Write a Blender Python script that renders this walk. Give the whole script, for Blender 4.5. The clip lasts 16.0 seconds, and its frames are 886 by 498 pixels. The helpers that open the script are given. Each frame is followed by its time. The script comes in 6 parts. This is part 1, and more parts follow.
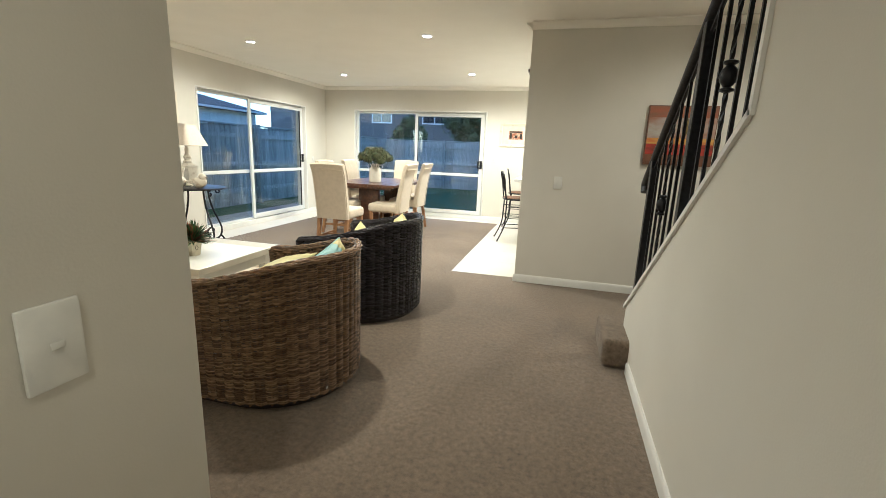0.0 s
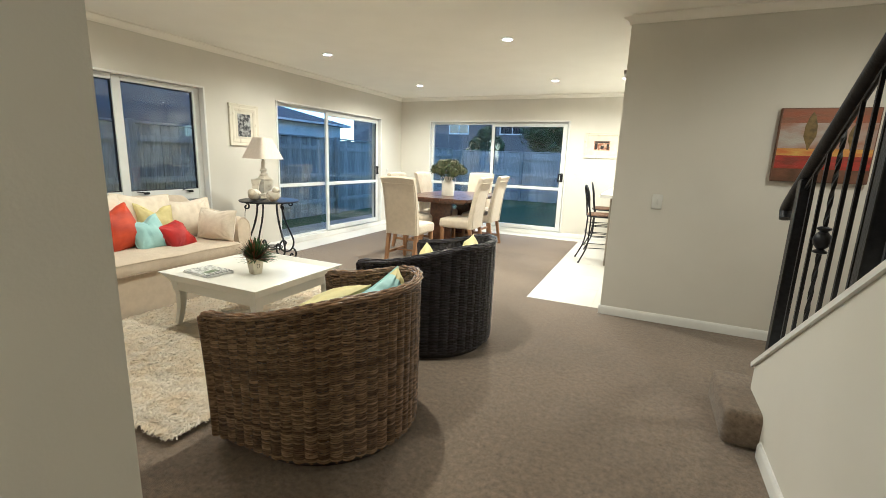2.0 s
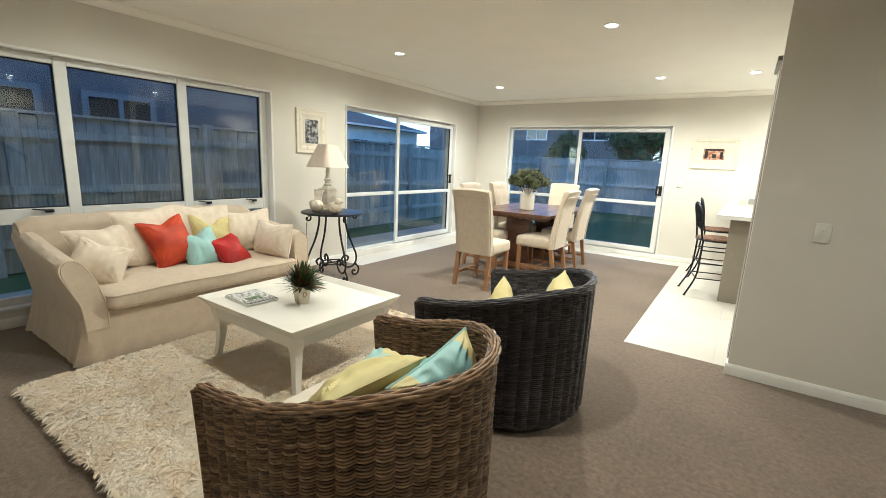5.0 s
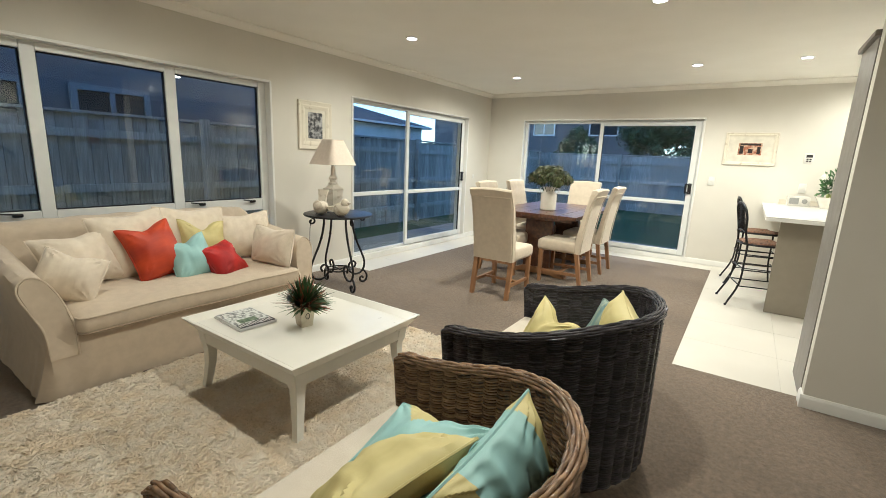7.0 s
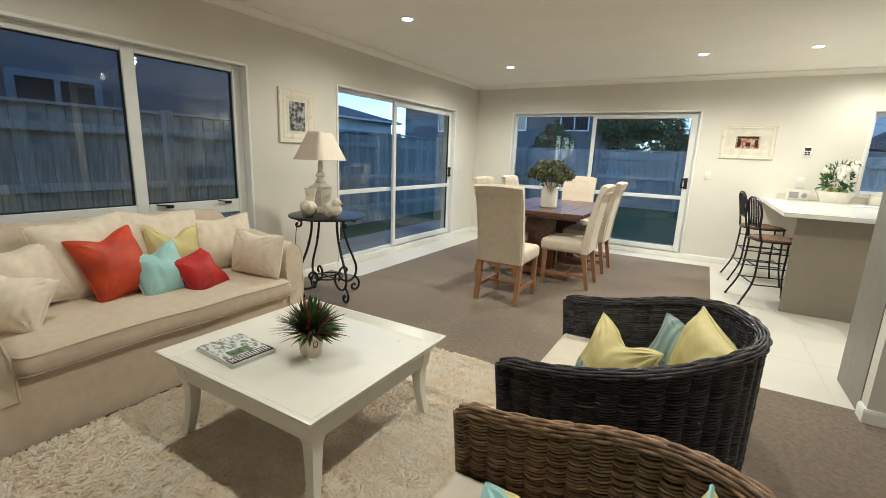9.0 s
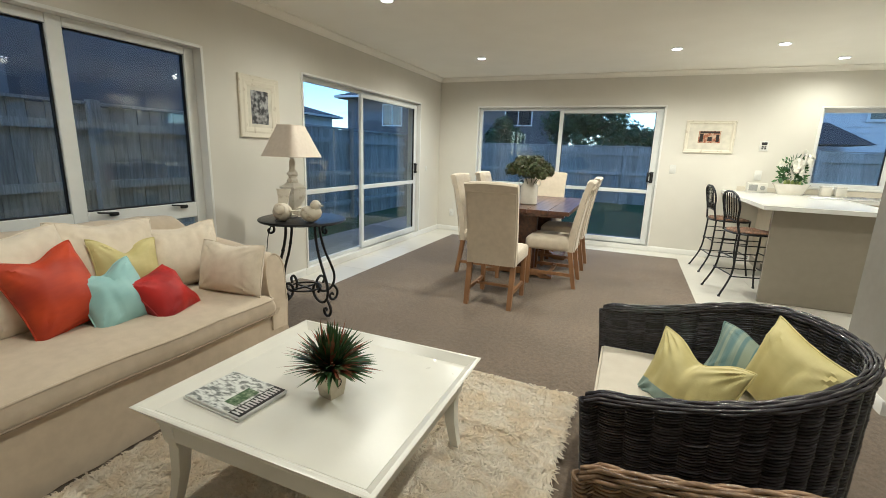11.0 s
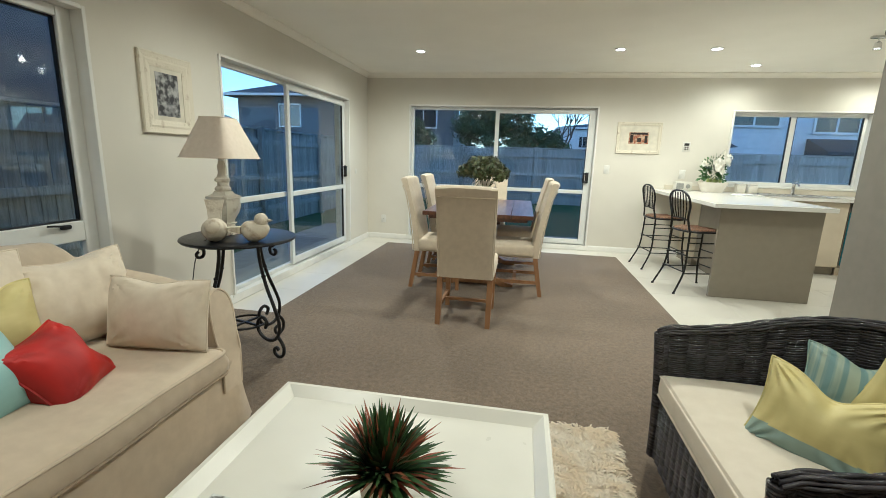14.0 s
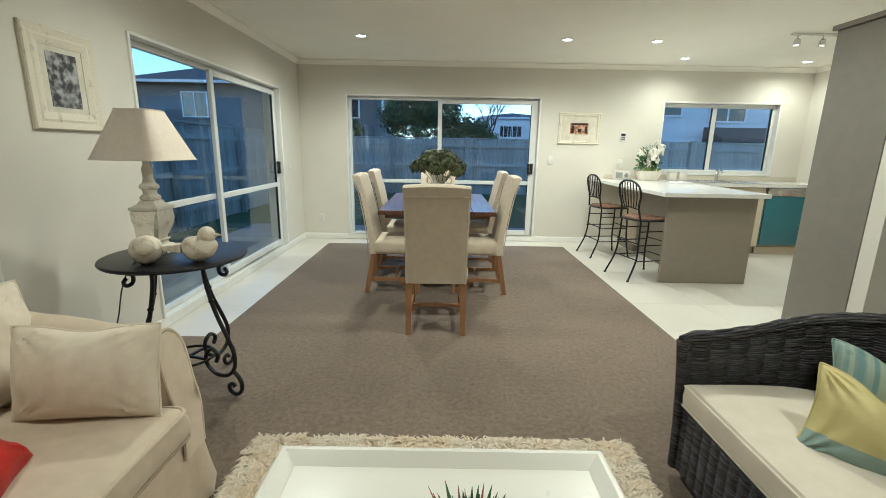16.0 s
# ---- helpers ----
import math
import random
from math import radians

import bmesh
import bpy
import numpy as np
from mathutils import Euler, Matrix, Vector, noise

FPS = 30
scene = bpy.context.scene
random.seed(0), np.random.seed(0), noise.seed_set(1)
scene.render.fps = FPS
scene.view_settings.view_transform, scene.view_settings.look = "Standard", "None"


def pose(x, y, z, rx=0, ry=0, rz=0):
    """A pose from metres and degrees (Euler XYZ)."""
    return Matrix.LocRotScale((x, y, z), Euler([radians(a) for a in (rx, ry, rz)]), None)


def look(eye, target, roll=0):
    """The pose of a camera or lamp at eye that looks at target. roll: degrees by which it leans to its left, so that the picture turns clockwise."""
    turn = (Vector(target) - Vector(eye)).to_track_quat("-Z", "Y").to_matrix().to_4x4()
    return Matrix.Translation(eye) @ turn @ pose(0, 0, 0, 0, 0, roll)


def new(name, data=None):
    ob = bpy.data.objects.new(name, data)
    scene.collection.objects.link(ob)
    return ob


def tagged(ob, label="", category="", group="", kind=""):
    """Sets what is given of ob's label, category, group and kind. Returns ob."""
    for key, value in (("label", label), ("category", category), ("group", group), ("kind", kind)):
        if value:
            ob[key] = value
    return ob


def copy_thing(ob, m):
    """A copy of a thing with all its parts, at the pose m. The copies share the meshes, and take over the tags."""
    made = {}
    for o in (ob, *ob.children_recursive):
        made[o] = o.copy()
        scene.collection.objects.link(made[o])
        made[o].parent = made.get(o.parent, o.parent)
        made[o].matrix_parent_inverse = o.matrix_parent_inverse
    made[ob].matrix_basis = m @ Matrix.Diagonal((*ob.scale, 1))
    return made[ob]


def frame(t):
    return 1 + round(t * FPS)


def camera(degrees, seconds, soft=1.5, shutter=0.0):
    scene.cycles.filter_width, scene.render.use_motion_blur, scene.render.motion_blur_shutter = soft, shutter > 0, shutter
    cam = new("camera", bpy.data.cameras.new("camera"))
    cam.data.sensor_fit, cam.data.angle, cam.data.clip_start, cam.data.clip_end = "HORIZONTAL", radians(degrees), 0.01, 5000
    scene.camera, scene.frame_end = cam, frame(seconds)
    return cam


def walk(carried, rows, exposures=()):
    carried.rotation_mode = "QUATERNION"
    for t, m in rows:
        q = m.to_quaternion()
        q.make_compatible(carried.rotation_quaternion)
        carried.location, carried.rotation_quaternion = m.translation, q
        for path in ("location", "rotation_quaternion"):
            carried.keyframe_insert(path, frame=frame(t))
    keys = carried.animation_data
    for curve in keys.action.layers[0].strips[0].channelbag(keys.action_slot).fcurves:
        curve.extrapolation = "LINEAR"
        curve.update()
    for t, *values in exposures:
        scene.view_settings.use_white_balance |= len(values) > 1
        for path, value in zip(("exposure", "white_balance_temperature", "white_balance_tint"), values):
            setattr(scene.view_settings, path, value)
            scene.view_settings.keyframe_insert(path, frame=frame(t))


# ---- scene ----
cam = camera(90.5, 16.0, 0.7)
PATH = [
    (0, (-0.234, 0.092, 1.248), (-0.724, 1.982, 0.814), 2.3),
    (0.5, (-0.235, 0.189, 1.26), (-0.816, 2.056, 0.838), 2.2),
    (1, (-0.268, 0.278, 1.248), (-0.932, 2.121, 0.845), 2.3),
    (1.5, (-0.3, 0.373, 1.258), (-1.039, 2.188, 0.86), 2.2),
    (2, (-0.353, 0.482, 1.274), (-1.161, 2.267, 0.872), 2.1),
    (2.5, (-0.396, 0.603, 1.28), (-1.272, 2.356, 0.879), 2.1),
    (3, (-0.448, 0.713, 1.296), (-1.388, 2.432, 0.894), 2.2),
    (3.5, (-0.513, 0.821, 1.305), (-1.507, 2.511, 0.908), 2.4),
    (4, (-0.557, 0.929, 1.316), (-1.606, 2.585, 0.922), 2.4),
    (4.5, (-0.617, 0.986, 1.315), (-1.697, 2.624, 0.927), 2.6),
    (7, (-1.029, 1.325, 1.313), (-2.132, 2.943, 0.905), 2.4),
    (7.5, (-1.158, 1.409, 1.295), (-2.245, 3.038, 0.89), 2.4),
    (8, (-1.259, 1.469, 1.281), (-2.329, 3.109, 0.874), 2.2),
    (8.5, (-1.371, 1.473, 1.276), (-2.399, 3.14, 0.87), 2.3),
    (9, (-1.489, 1.485, 1.287), (-2.472, 3.176, 0.866), 2.2),
    (11.5, (-2.076, 1.606, 1.273), (-2.762, 3.437, 0.853), 2.0),
    (12, (-2.188, 1.655, 1.258), (-2.807, 3.514, 0.857), 2.0),
    (12.5, (-2.304, 1.698, 1.254), (-2.85, 3.581, 0.862), 1.9),
    (13, (-2.409, 1.753, 1.26), (-2.886, 3.655, 0.866), 1.9),
    (13.5, (-2.51, 1.789, 1.265), (-2.913, 3.706, 0.862), 2.0),
    (14, (-2.594, 1.872, 1.247), (-2.928, 3.801, 0.838), 1.8),
    (14.5, (-2.673, 1.94, 1.241), (-2.933, 3.876, 0.815), 1.7),
    (15, (-2.778, 1.985, 1.255), (-2.937, 3.928, 0.81), 1.7),
    (15.5, (-2.848, 2.019, 1.263), (-2.929, 3.966, 0.814), 1.4),
    (16, (-2.93, 2.107, 1.277), (-2.927, 4.057, 0.833), 1.0),
]
EXPOSURES = [(0.0, 2.58, 5230, 11), (3.5, 2.54, 5200, 11), (8.0, 2.02, 5270, 12), (12.5, 1.87, 5150, 9), (16.0, 1.78, 5050, 5)]
walk(cam, [(t, look(eye, target, roll)) for t, eye, target, roll in PATH], EXPOSURES)

# ---- world and light ----
world = bpy.data.worlds.new("dusk_sky")
scene.world = world
world.use_nodes = True
wn = world.node_tree.nodes
sky = wn.new("ShaderNodeTexSky")
sky.sky_type = "NISHITA"
sky.sun_disc = False
sky.sun_elevation = radians(28.0)
sky.sun_rotation = radians(200)
sky.dust_density = 0.3
sky.ozone_density = 4.2
world.node_tree.links.new(sky.outputs[0], wn["Background"].inputs[0])
wn["Background"].inputs[1].default_value = 0.10
LAMP_W = 21.0
LAMP_COL = (1.0, 0.87, 0.60)

# ---- materials ----


def mat(name, col, rough=0.6, col2=None, scale=12.0, bump=0.0, bscale=250.0, metal=0.0, detail=4.0, stretch=None,
        big=0.0, rand=0.0, coat=0.0, island=0.0, lo=0.35, hi=0.65, sheen=0.0, grit=0.5):
    """Two-scale noise paint: col to col2 by noise, bump by a finer noise, slow value drift by big, per piece by rand."""
    m = bpy.data.materials.new(name)
    m.use_nodes = True
    n, l = m.node_tree.nodes, m.node_tree.links
    p = n["Principled BSDF"]
    p.inputs["Metallic"].default_value = metal
    p.inputs["Coat Weight"].default_value = coat
    p.inputs["Sheen Weight"].default_value = sheen
    tc = n.new("ShaderNodeTexCoord")
    mp = n.new("ShaderNodeMapping")
    l.new(tc.outputs["Object"], mp.inputs[0])
    if stretch:
        mp.inputs["Scale"].default_value = stretch
    col2 = col2 or tuple(c * 0.86 for c in col)
    nz = n.new("ShaderNodeTexNoise")
    nz.inputs["Scale"].default_value = scale
    nz.inputs["Detail"].default_value = detail
    nz.inputs["Roughness"].default_value = grit
    l.new(mp.outputs[0], nz.inputs[0])
    ramp = n.new("ShaderNodeMapRange")
    ramp.inputs[1].default_value, ramp.inputs[2].default_value = lo, hi
    l.new(nz.outputs["Fac"], ramp.inputs[0])
    mix = n.new("ShaderNodeMix")
    mix.data_type = "RGBA"
    mix.inputs[6].default_value, mix.inputs[7].default_value = (*col, 1), (*col2, 1)
    l.new(ramp.outputs[0], mix.inputs[0])
    out = mix.outputs[2]
    hsv = n.new("ShaderNodeHueSaturation")
    l.new(out, hsv.inputs["Color"])
    val = None
    if big:
        b = n.new("ShaderNodeTexNoise")
        b.inputs["Scale"].default_value = 1.3
        l.new(tc.outputs["Object"], b.inputs[0])
        r2 = n.new("ShaderNodeMapRange")
        r2.inputs[1].default_value, r2.inputs[2].default_value = 0.3, 0.7
        r2.inputs[3].default_value, r2.inputs[4].default_value = 1 - big, 1 + big
        l.new(b.outputs["Fac"], r2.inputs[0])
        val = r2.outputs[0]
    for amount, node, socket in ((rand, "ShaderNodeObjectInfo", "Random"), (island, "ShaderNodeNewGeometry", "Random Per Island")):
        if amount:
            oi = n.new(node)
            r3 = n.new("ShaderNodeMapRange")
            r3.inputs[3].default_value, r3.inputs[4].default_value = 1 - amount, 1 + amount
            l.new(oi.outputs[socket], r3.inputs[0])
            if val:
                mul = n.new("ShaderNodeMath")
                mul.operation = "MULTIPLY"
                l.new(val, mul.inputs[0])
                l.new(r3.outputs[0], mul.inputs[1])
                val = mul.outputs[0]
            else:
                val = r3.outputs[0]
    if val:
        l.new(val, hsv.inputs["Value"])
    l.new(hsv.outputs[0], p.inputs["Base Color"])
    rr = n.new("ShaderNodeMapRange")
    rr.inputs[3].default_value, rr.inputs[4].default_value = max(0.02, rough - 0.06), min(1, rough + 0.06)
    l.new(nz.outputs["Fac"], rr.inputs[0])
    l.new(rr.outputs[0], p.inputs["Roughness"])
    if bump:
        bz = n.new("ShaderNodeTexNoise")
        bz.inputs["Scale"].default_value = bscale
        bz.inputs["Detail"].default_value = 3
        l.new(mp.outputs[0], bz.inputs[0])
        bp = n.new("ShaderNodeBump")
        bp.inputs["Strength"].default_value = bump
        bp.inputs["Distance"].default_value = 0.01
        l.new(bz.outputs["Fac"], bp.inputs["Height"])
        l.new(bp.outputs[0], p.inputs["Normal"])
    return m


def glow(name, col, strength):
    m = bpy.data.materials.new(name)
    m.use_nodes = True
    p = m.node_tree.nodes["Principled BSDF"]
    p.inputs["Base Color"].default_value = (*col, 1)
    p.inputs["Emission Color"].default_value = (*col, 1)
    p.inputs["Emission Strength"].default_value = strength
    return m


def glass_mat(name, tint=(0.90, 0.945, 0.925)):
    m = bpy.data.materials.new(name)
    m.use_nodes = True
    n, l = m.node_tree.nodes, m.node_tree.links
    n.remove(n["Principled BSDF"])
    tr, gl, mx, fr, pw, ma = (n.new(k) for k in ("ShaderNodeBsdfTransparent", "ShaderNodeBsdfGlossy", "ShaderNodeMixShader", "ShaderNodeLayerWeight", "ShaderNodeMath", "ShaderNodeMath"))
    tr.inputs[0].default_value = (*tint, 1)
    gl.inputs["Roughness"].default_value = 0.01
    fr.inputs[0].default_value = 0.5
    pw.operation, ma.operation = "POWER", "MULTIPLY_ADD"
    pw.inputs[1].default_value = 5.0
    ma.inputs[1].default_value, ma.inputs[2].default_value = 0.93, 0.065
    l.new(fr.outputs["Facing"], pw.inputs[0])
    l.new(pw.outputs[0], ma.inputs[0])
    l.new(ma.outputs[0], mx.inputs[0])
    l.new(tr.outputs[0], mx.inputs[1])
    l.new(gl.outputs[0], mx.inputs[2])
    l.new(mx.outputs[0], n["Material Output"].inputs[0])
    return m


M = {}
M["wall"] = mat("wall_paint", (0.69, 0.66, 0.585), 0.75, (0.67, 0.64, 0.565), 3, 0.05, 180, big=0.02)
M["ceiling"] = mat("ceiling_paint", (0.90, 0.87, 0.79), 0.85, (0.88, 0.85, 0.77), 3, 0.04, 150)
M["trim"] = mat("white_trim_paint", (0.80, 0.79, 0.75), 0.4, (0.76, 0.75, 0.71), 8, 0.02, 90)
M["alu"] = mat("white_aluminium", (0.74, 0.75, 0.73), 0.35, (0.70, 0.71, 0.69), 10, 0.01, 90)
M["carpet"] = mat("brown_grey_carpet", (0.262, 0.194, 0.134), 0.95, (0.080, 0.060, 0.042), 38, 0.45, 300, detail=9, big=0.14, lo=0.32, hi=0.68, sheen=0.2, grit=0.82)
M["tile"] = mat("cream_floor_tile", (0.70, 0.67, 0.60), 0.3, (0.68, 0.65, 0.58), 3, 0.0, 60, rand=0.02)
M["grout"] = mat("tile_grout", (0.66, 0.63, 0.56), 0.8)
M["slab"] = mat("concrete_slab", (0.3, 0.29, 0.28), 0.9)
M["glass"] = glass_mat("window_glass")
M["black_plastic"] = mat("black_plastic", (0.012, 0.012, 0.014), 0.4)
M["plate"] = mat("white_switch_plastic", (0.78, 0.77, 0.72), 0.35)
M["iron"] = mat("black_wrought_iron", (0.012, 0.013, 0.016), 0.38, (0.022, 0.022, 0.025), 40, 0.15, 120, metal=0.4)
M["taupe"] = mat("taupe_cabinet_laminate", (0.215, 0.196, 0.166), 0.45, (0.20, 0.183, 0.156), 14, 0.02, 200, big=0.02)
M["cream_cab"] = mat("cream_cabinet_front", (0.62, 0.55, 0.43), 0.4, (0.60, 0.53, 0.41), 10)
M["stone"] = mat("white_engineered_stone", (0.82, 0.81, 0.77), 0.16, (0.74, 0.73, 0.70), 220, 0.0, coat=0.2)
M["lens"] = glow("lamp_lens", (1.0, 0.93, 0.82), 5.0)


# ---- mesh tools ----


def thing(name, m, label, category, group="", kind=""):
    e = new(name)
    e.empty_display_size = 0.1
    e.matrix_basis = m
    return tagged(e, label, category, group, kind)


def link_mesh(name, bm, material, parent=None, label="", smooth=False):
    me = bpy.data.meshes.new(name)
    bmesh.ops.recalc_face_normals(bm, faces=bm.faces)
    bm.to_mesh(me)
    bm.free()
    me.materials.append(material)
    if smooth:
        me.polygons.foreach_set("use_smooth", [True] * len(me.polygons))
        me.set_sharp_from_angle(angle=radians(38))
    ob = new(name, me)
    if parent:
        ob.parent = parent
    if label:
        ob["label"] = label
    return ob


def part(name, bm, material, parent, label="", smooth=True):
    return link_mesh(name, bm, material, parent, label, smooth)


def BM():
    return bmesh.new()


def box(bm, x0, x1, y0, y1, z0, z1, bevel=0.0, seg=2, m=None):
    r = bmesh.ops.create_cube(bm, size=1.0)
    vs = r["verts"]
    for v in vs:
        v.co = Vector(((x0 + x1) / 2 + v.co.x * (x1 - x0), (y0 + y1) / 2 + v.co.y * (y1 - y0), (z0 + z1) / 2 + v.co.z * (z1 - z0)))
    if bevel:
        es = list({e for v in vs for e in v.link_edges})
        r = bmesh.ops.bevel(bm, geom=es, offset=bevel, segments=seg, affect="EDGES", profile=0.5)
        vs = list({v for f in r["faces"] for v in f.verts} | {v for v in vs if v.is_valid})
    if m is not None:
        for v in vs:
            v.co = m @ v.co
    return vs


def grid_faces(bm, rings, closed_u=True, cap=True):
    """Joins rings of points, one after another, into a skin."""
    rows = [[bm.verts.new(p) for p in ring] for ring in rings]
    k = len(rows[0])
    for a, b in zip(rows, rows[1:]):
        for i in range(k if closed_u else k - 1):
            j = (i + 1) % k
            bm.faces.new((a[i], a[j], b[j], b[i]))
    if cap and closed_u:
        bm.faces.new(rows[0][::-1])
        bm.faces.new(rows[-1])
    return rows


def lathe(bm, profile, seg=24, centre=(0, 0), square=0.0, turn=0.0):
    """Turned shape from (radius, z) pairs; square 1 gives square sections."""
    rings = []
    for r, z in profile:
        ring = []
        for i in range(seg):
            a = 2 * math.pi * i / seg + turn
            c, s = math.cos(a), math.sin(a)
            k = 1 + square * (1 / max(abs(c), abs(s)) - 1)
            ring.append((centre[0] + r * c * k, centre[1] + r * s * k, z))
        rings.append(ring)
    return grid_faces(bm, rings)


def tube(bm, pts, r, sides=8, closed=False, taper=None):
    """A round bar along points."""
    pts = [Vector(p) for p in pts]
    n = len(pts)
    rings, up = [], None
    for i, p in enumerate(pts):
        if closed:
            d = pts[(i + 1) % n] - pts[i - 1]
        else:
            d = pts[min(i + 1, n - 1)] - pts[max(i - 1, 0)]
        d = d.normalized() if d.length > 1e-9 else Vector((0, 0, 1))
        if up is None:
            up = Vector((0, 0, 1)) if abs(d.z) < 0.9 else Vector((1, 0, 0))
        side = d.cross(up)
        if side.length < 1e-6:
            side = d.cross(Vector((0, 1, 0)))
        side.normalize()
        up = side.cross(d).normalized()
        rr = r if taper is None else r * taper(i / max(1, n - 1))
        rings.append([p + side * (rr * math.cos(a)) + up * (rr * math.sin(a)) for a in [2 * math.pi * k / sides for k in range(sides)]])
    if closed:
        rings.append(rings[0])
    return grid_faces(bm, rings, cap=not closed)


def bar(bm, p0, p1, w, d=None, up=(0, 0, 1)):
    """A square bar from p0 to p1."""
    p0, p1 = Vector(p0), Vector(p1)
    d = d or w
    ax = (p1 - p0).normalized()
    s = ax.cross(Vector(up))
    if s.length < 1e-5:
        s = Vector((1, 0, 0))
    s.normalize()
    t = s.cross(ax).normalized()
    rings = [[p + s * (i * w / 2) + t * (j * d / 2) for i, j in ((-1, -1), (1, -1), (1, 1), (-1, 1))] for p in (p0, p1)]
    return grid_faces(bm, rings)


def smooth_pts(pts, n=8):
    """Catmull-Rom through points."""
    P = [Vector(p) for p in pts]
    P = [P[0] * 2 - P[1]] + P + [P[-1] * 2 - P[-2]]
    out = []
    for i in range(1, len(P) - 2):
        a, b, c, d = P[i - 1:i + 3]
        for k in range(n):
            t = k / n
            out.append(0.5 * ((2 * b) + (c - a) * t + (2 * a - 5 * b + 4 * c - d) * t * t + (3 * b - a - 3 * c + d) * t ** 3))
    out.append(P[-2])
    return out


def prism(bm, poly, x0, x1, axis="x"):
    """A flat outline pushed from x0 to x1 along an axis; the outline's pairs run over the two other axes."""
    def at(u, v, w):
        return {"x": (w, u, v), "y": (u, w, v), "z": (u, v, w)}[axis]
    return grid_faces(bm, [[at(u, v, x0) for u, v in poly], [at(u, v, x1) for u, v in poly]])

# ---- the setting ----
LX, BY, CZ = -4.90, 8.31, 2.40
RX = 1.98
NWX, NWY = -0.950, 0.803
SX = 0.25
HALL = -1.6


def structure(name, bm, material, label, smooth=False):
    return tagged(link_mesh(name, bm, material, None, "", smooth), label, name.split("_")[0], "", "structure")


def wall_with_holes(bm, axis, w0, w1, a0, a1, z0, z1, holes):
    """A wall between w0 and w1 through its thickness, from a0 to a1, with holes (b0, b1, zb, zt)."""
    def put(p, q, r, s):
        if q - p > 1e-4 and s - r > 1e-4:
            if axis == "x":
                box(bm, w0, w1, p, q, r, s)
            else:
                box(bm, p, q, w0, w1, r, s)
    at = a0
    for b0, b1, zb, zt in sorted(holes):
        put(at, b0, z0, z1)
        put(b0, b1, z0, zb)
        put(b0, b1, zt, z1)
        at = b1
    put(at, a1, z0, z1)


WIN = (1.38, 3.985, 0.13, 1.955)
LDO = (5.03, 7.58, 0.04, 1.955)
BDO = (-4.26, -1.635, 0.04, 1.975)
KWI = (0.02, 1.60, 0.985, 1.95)

bm = BM()
wall_with_holes(bm, "x", LX - 0.2, LX, NWY - 0.1, BY + 0.2, -0.1, CZ, [WIN, LDO])
structure("wall_left", bm, M["wall"], "warm off-white painted plaster wall with window and sliding door")
bm = BM()
wall_with_holes(bm, "y", BY, BY + 0.2, LX, RX + 0.2, -0.1, CZ, [BDO, KWI])
structure("wall_back", bm, M["wall"], "warm off-white painted plaster end wall with sliding door")
bm = BM()
box(bm, RX, RX + 0.2, 4.5, BY, -0.1, CZ)
structure("wall_kitchen", bm, M["wall"], "warm off-white painted kitchen side wall")
bm = BM()
box(bm, -0.60, RX + 0.2, 4.405, 4.5, -0.1, 4.9)
structure("wall_partition", bm, M["wall"], "warm off-white partition wall between stairs and kitchen")
bm = BM()
box(bm, LX, NWX - 0.1, NWY - 0.1, NWY, -0.1, CZ)
box(bm, NWX - 0.1, NWX, HALL, NWY, -0.1, CZ, 0.006)
structure("wall_entry", bm, M["wall"], "warm off-white wall corner beside the entry hall", True)
bm = BM()
box(bm, NWX - 0.1, 1.5, HALL - 0.1, HALL, -0.1, 4.9)
structure("wall_hall_end", bm, M["wall"], "warm off-white end wall of the hall")
bm = BM()
box(bm, 1.38, 1.48, HALL, 4.405, -0.1, 4.9)
structure("wall_stair_far", bm, M["wall"], "warm off-white wall behind the staircase")
SLOPE = 0.70


def cap_z(y):
    return 0.29 + (3.05 - y) * SLOPE


bm = BM()
prism(bm, [(HALL, -0.1), (3.03, -0.1), (3.03, cap_z(3.03)), (1.50, cap_z(1.50)), (1.50, 4.9), (HALL, 4.9)], SX, SX + 0.1, "x")
structure("wall_stair", bm, M["wall"], "warm off-white stair wall with a sloping top")
bm = BM()
bar(bm, (SX + 0.05, 3.055, cap_z(3.055) + 0.012), (SX + 0.05, 1.50, cap_z(1.50) + 0.012), 0.125, 0.022)
bar(bm, (SX + 0.05, 1.50, cap_z(1.50)), (SX + 0.05, 1.50, 4.8), 0.125, 0.022, up=(0, 1, 0))
structure("trim_stair", bm, M["trim"], "white timber capping on the stair wall")

bm = BM()
box(bm, LX - 0.2, SX + 0.1, HALL, BY + 0.2, CZ, CZ + 0.2)
box(bm, SX + 0.1, RX + 0.2, 2.3, 4.405, CZ, CZ + 0.2)
box(bm, SX + 0.1, RX + 0.2, 4.5, BY + 0.2, CZ, CZ + 0.2)
structure("ceiling", bm, M["ceiling"], "plain off-white painted ceiling")
bm = BM()
box(bm, SX, 1.5, HALL, 4.5, 4.9, 5.0)
structure("ceiling_stairwell", bm, M["ceiling"], "plain off-white ceiling above the stairwell")


def cornice(bm, p0, p1, inward):
    """A small coved strip under the ceiling."""
    p0, p1, n = Vector(p0), Vector(p1), Vector((*inward, 0))
    prof = [(0, 0), (0, -0.06), (0.012, -0.06), (0.016, -0.045), (0.032, -0.028), (0.05, -0.016), (0.06, -0.012), (0.06, 0)]
    grid_faces(bm, [[p + n * a + Vector((0, 0, b)) for a, b in prof] for p in (p0, p1)])


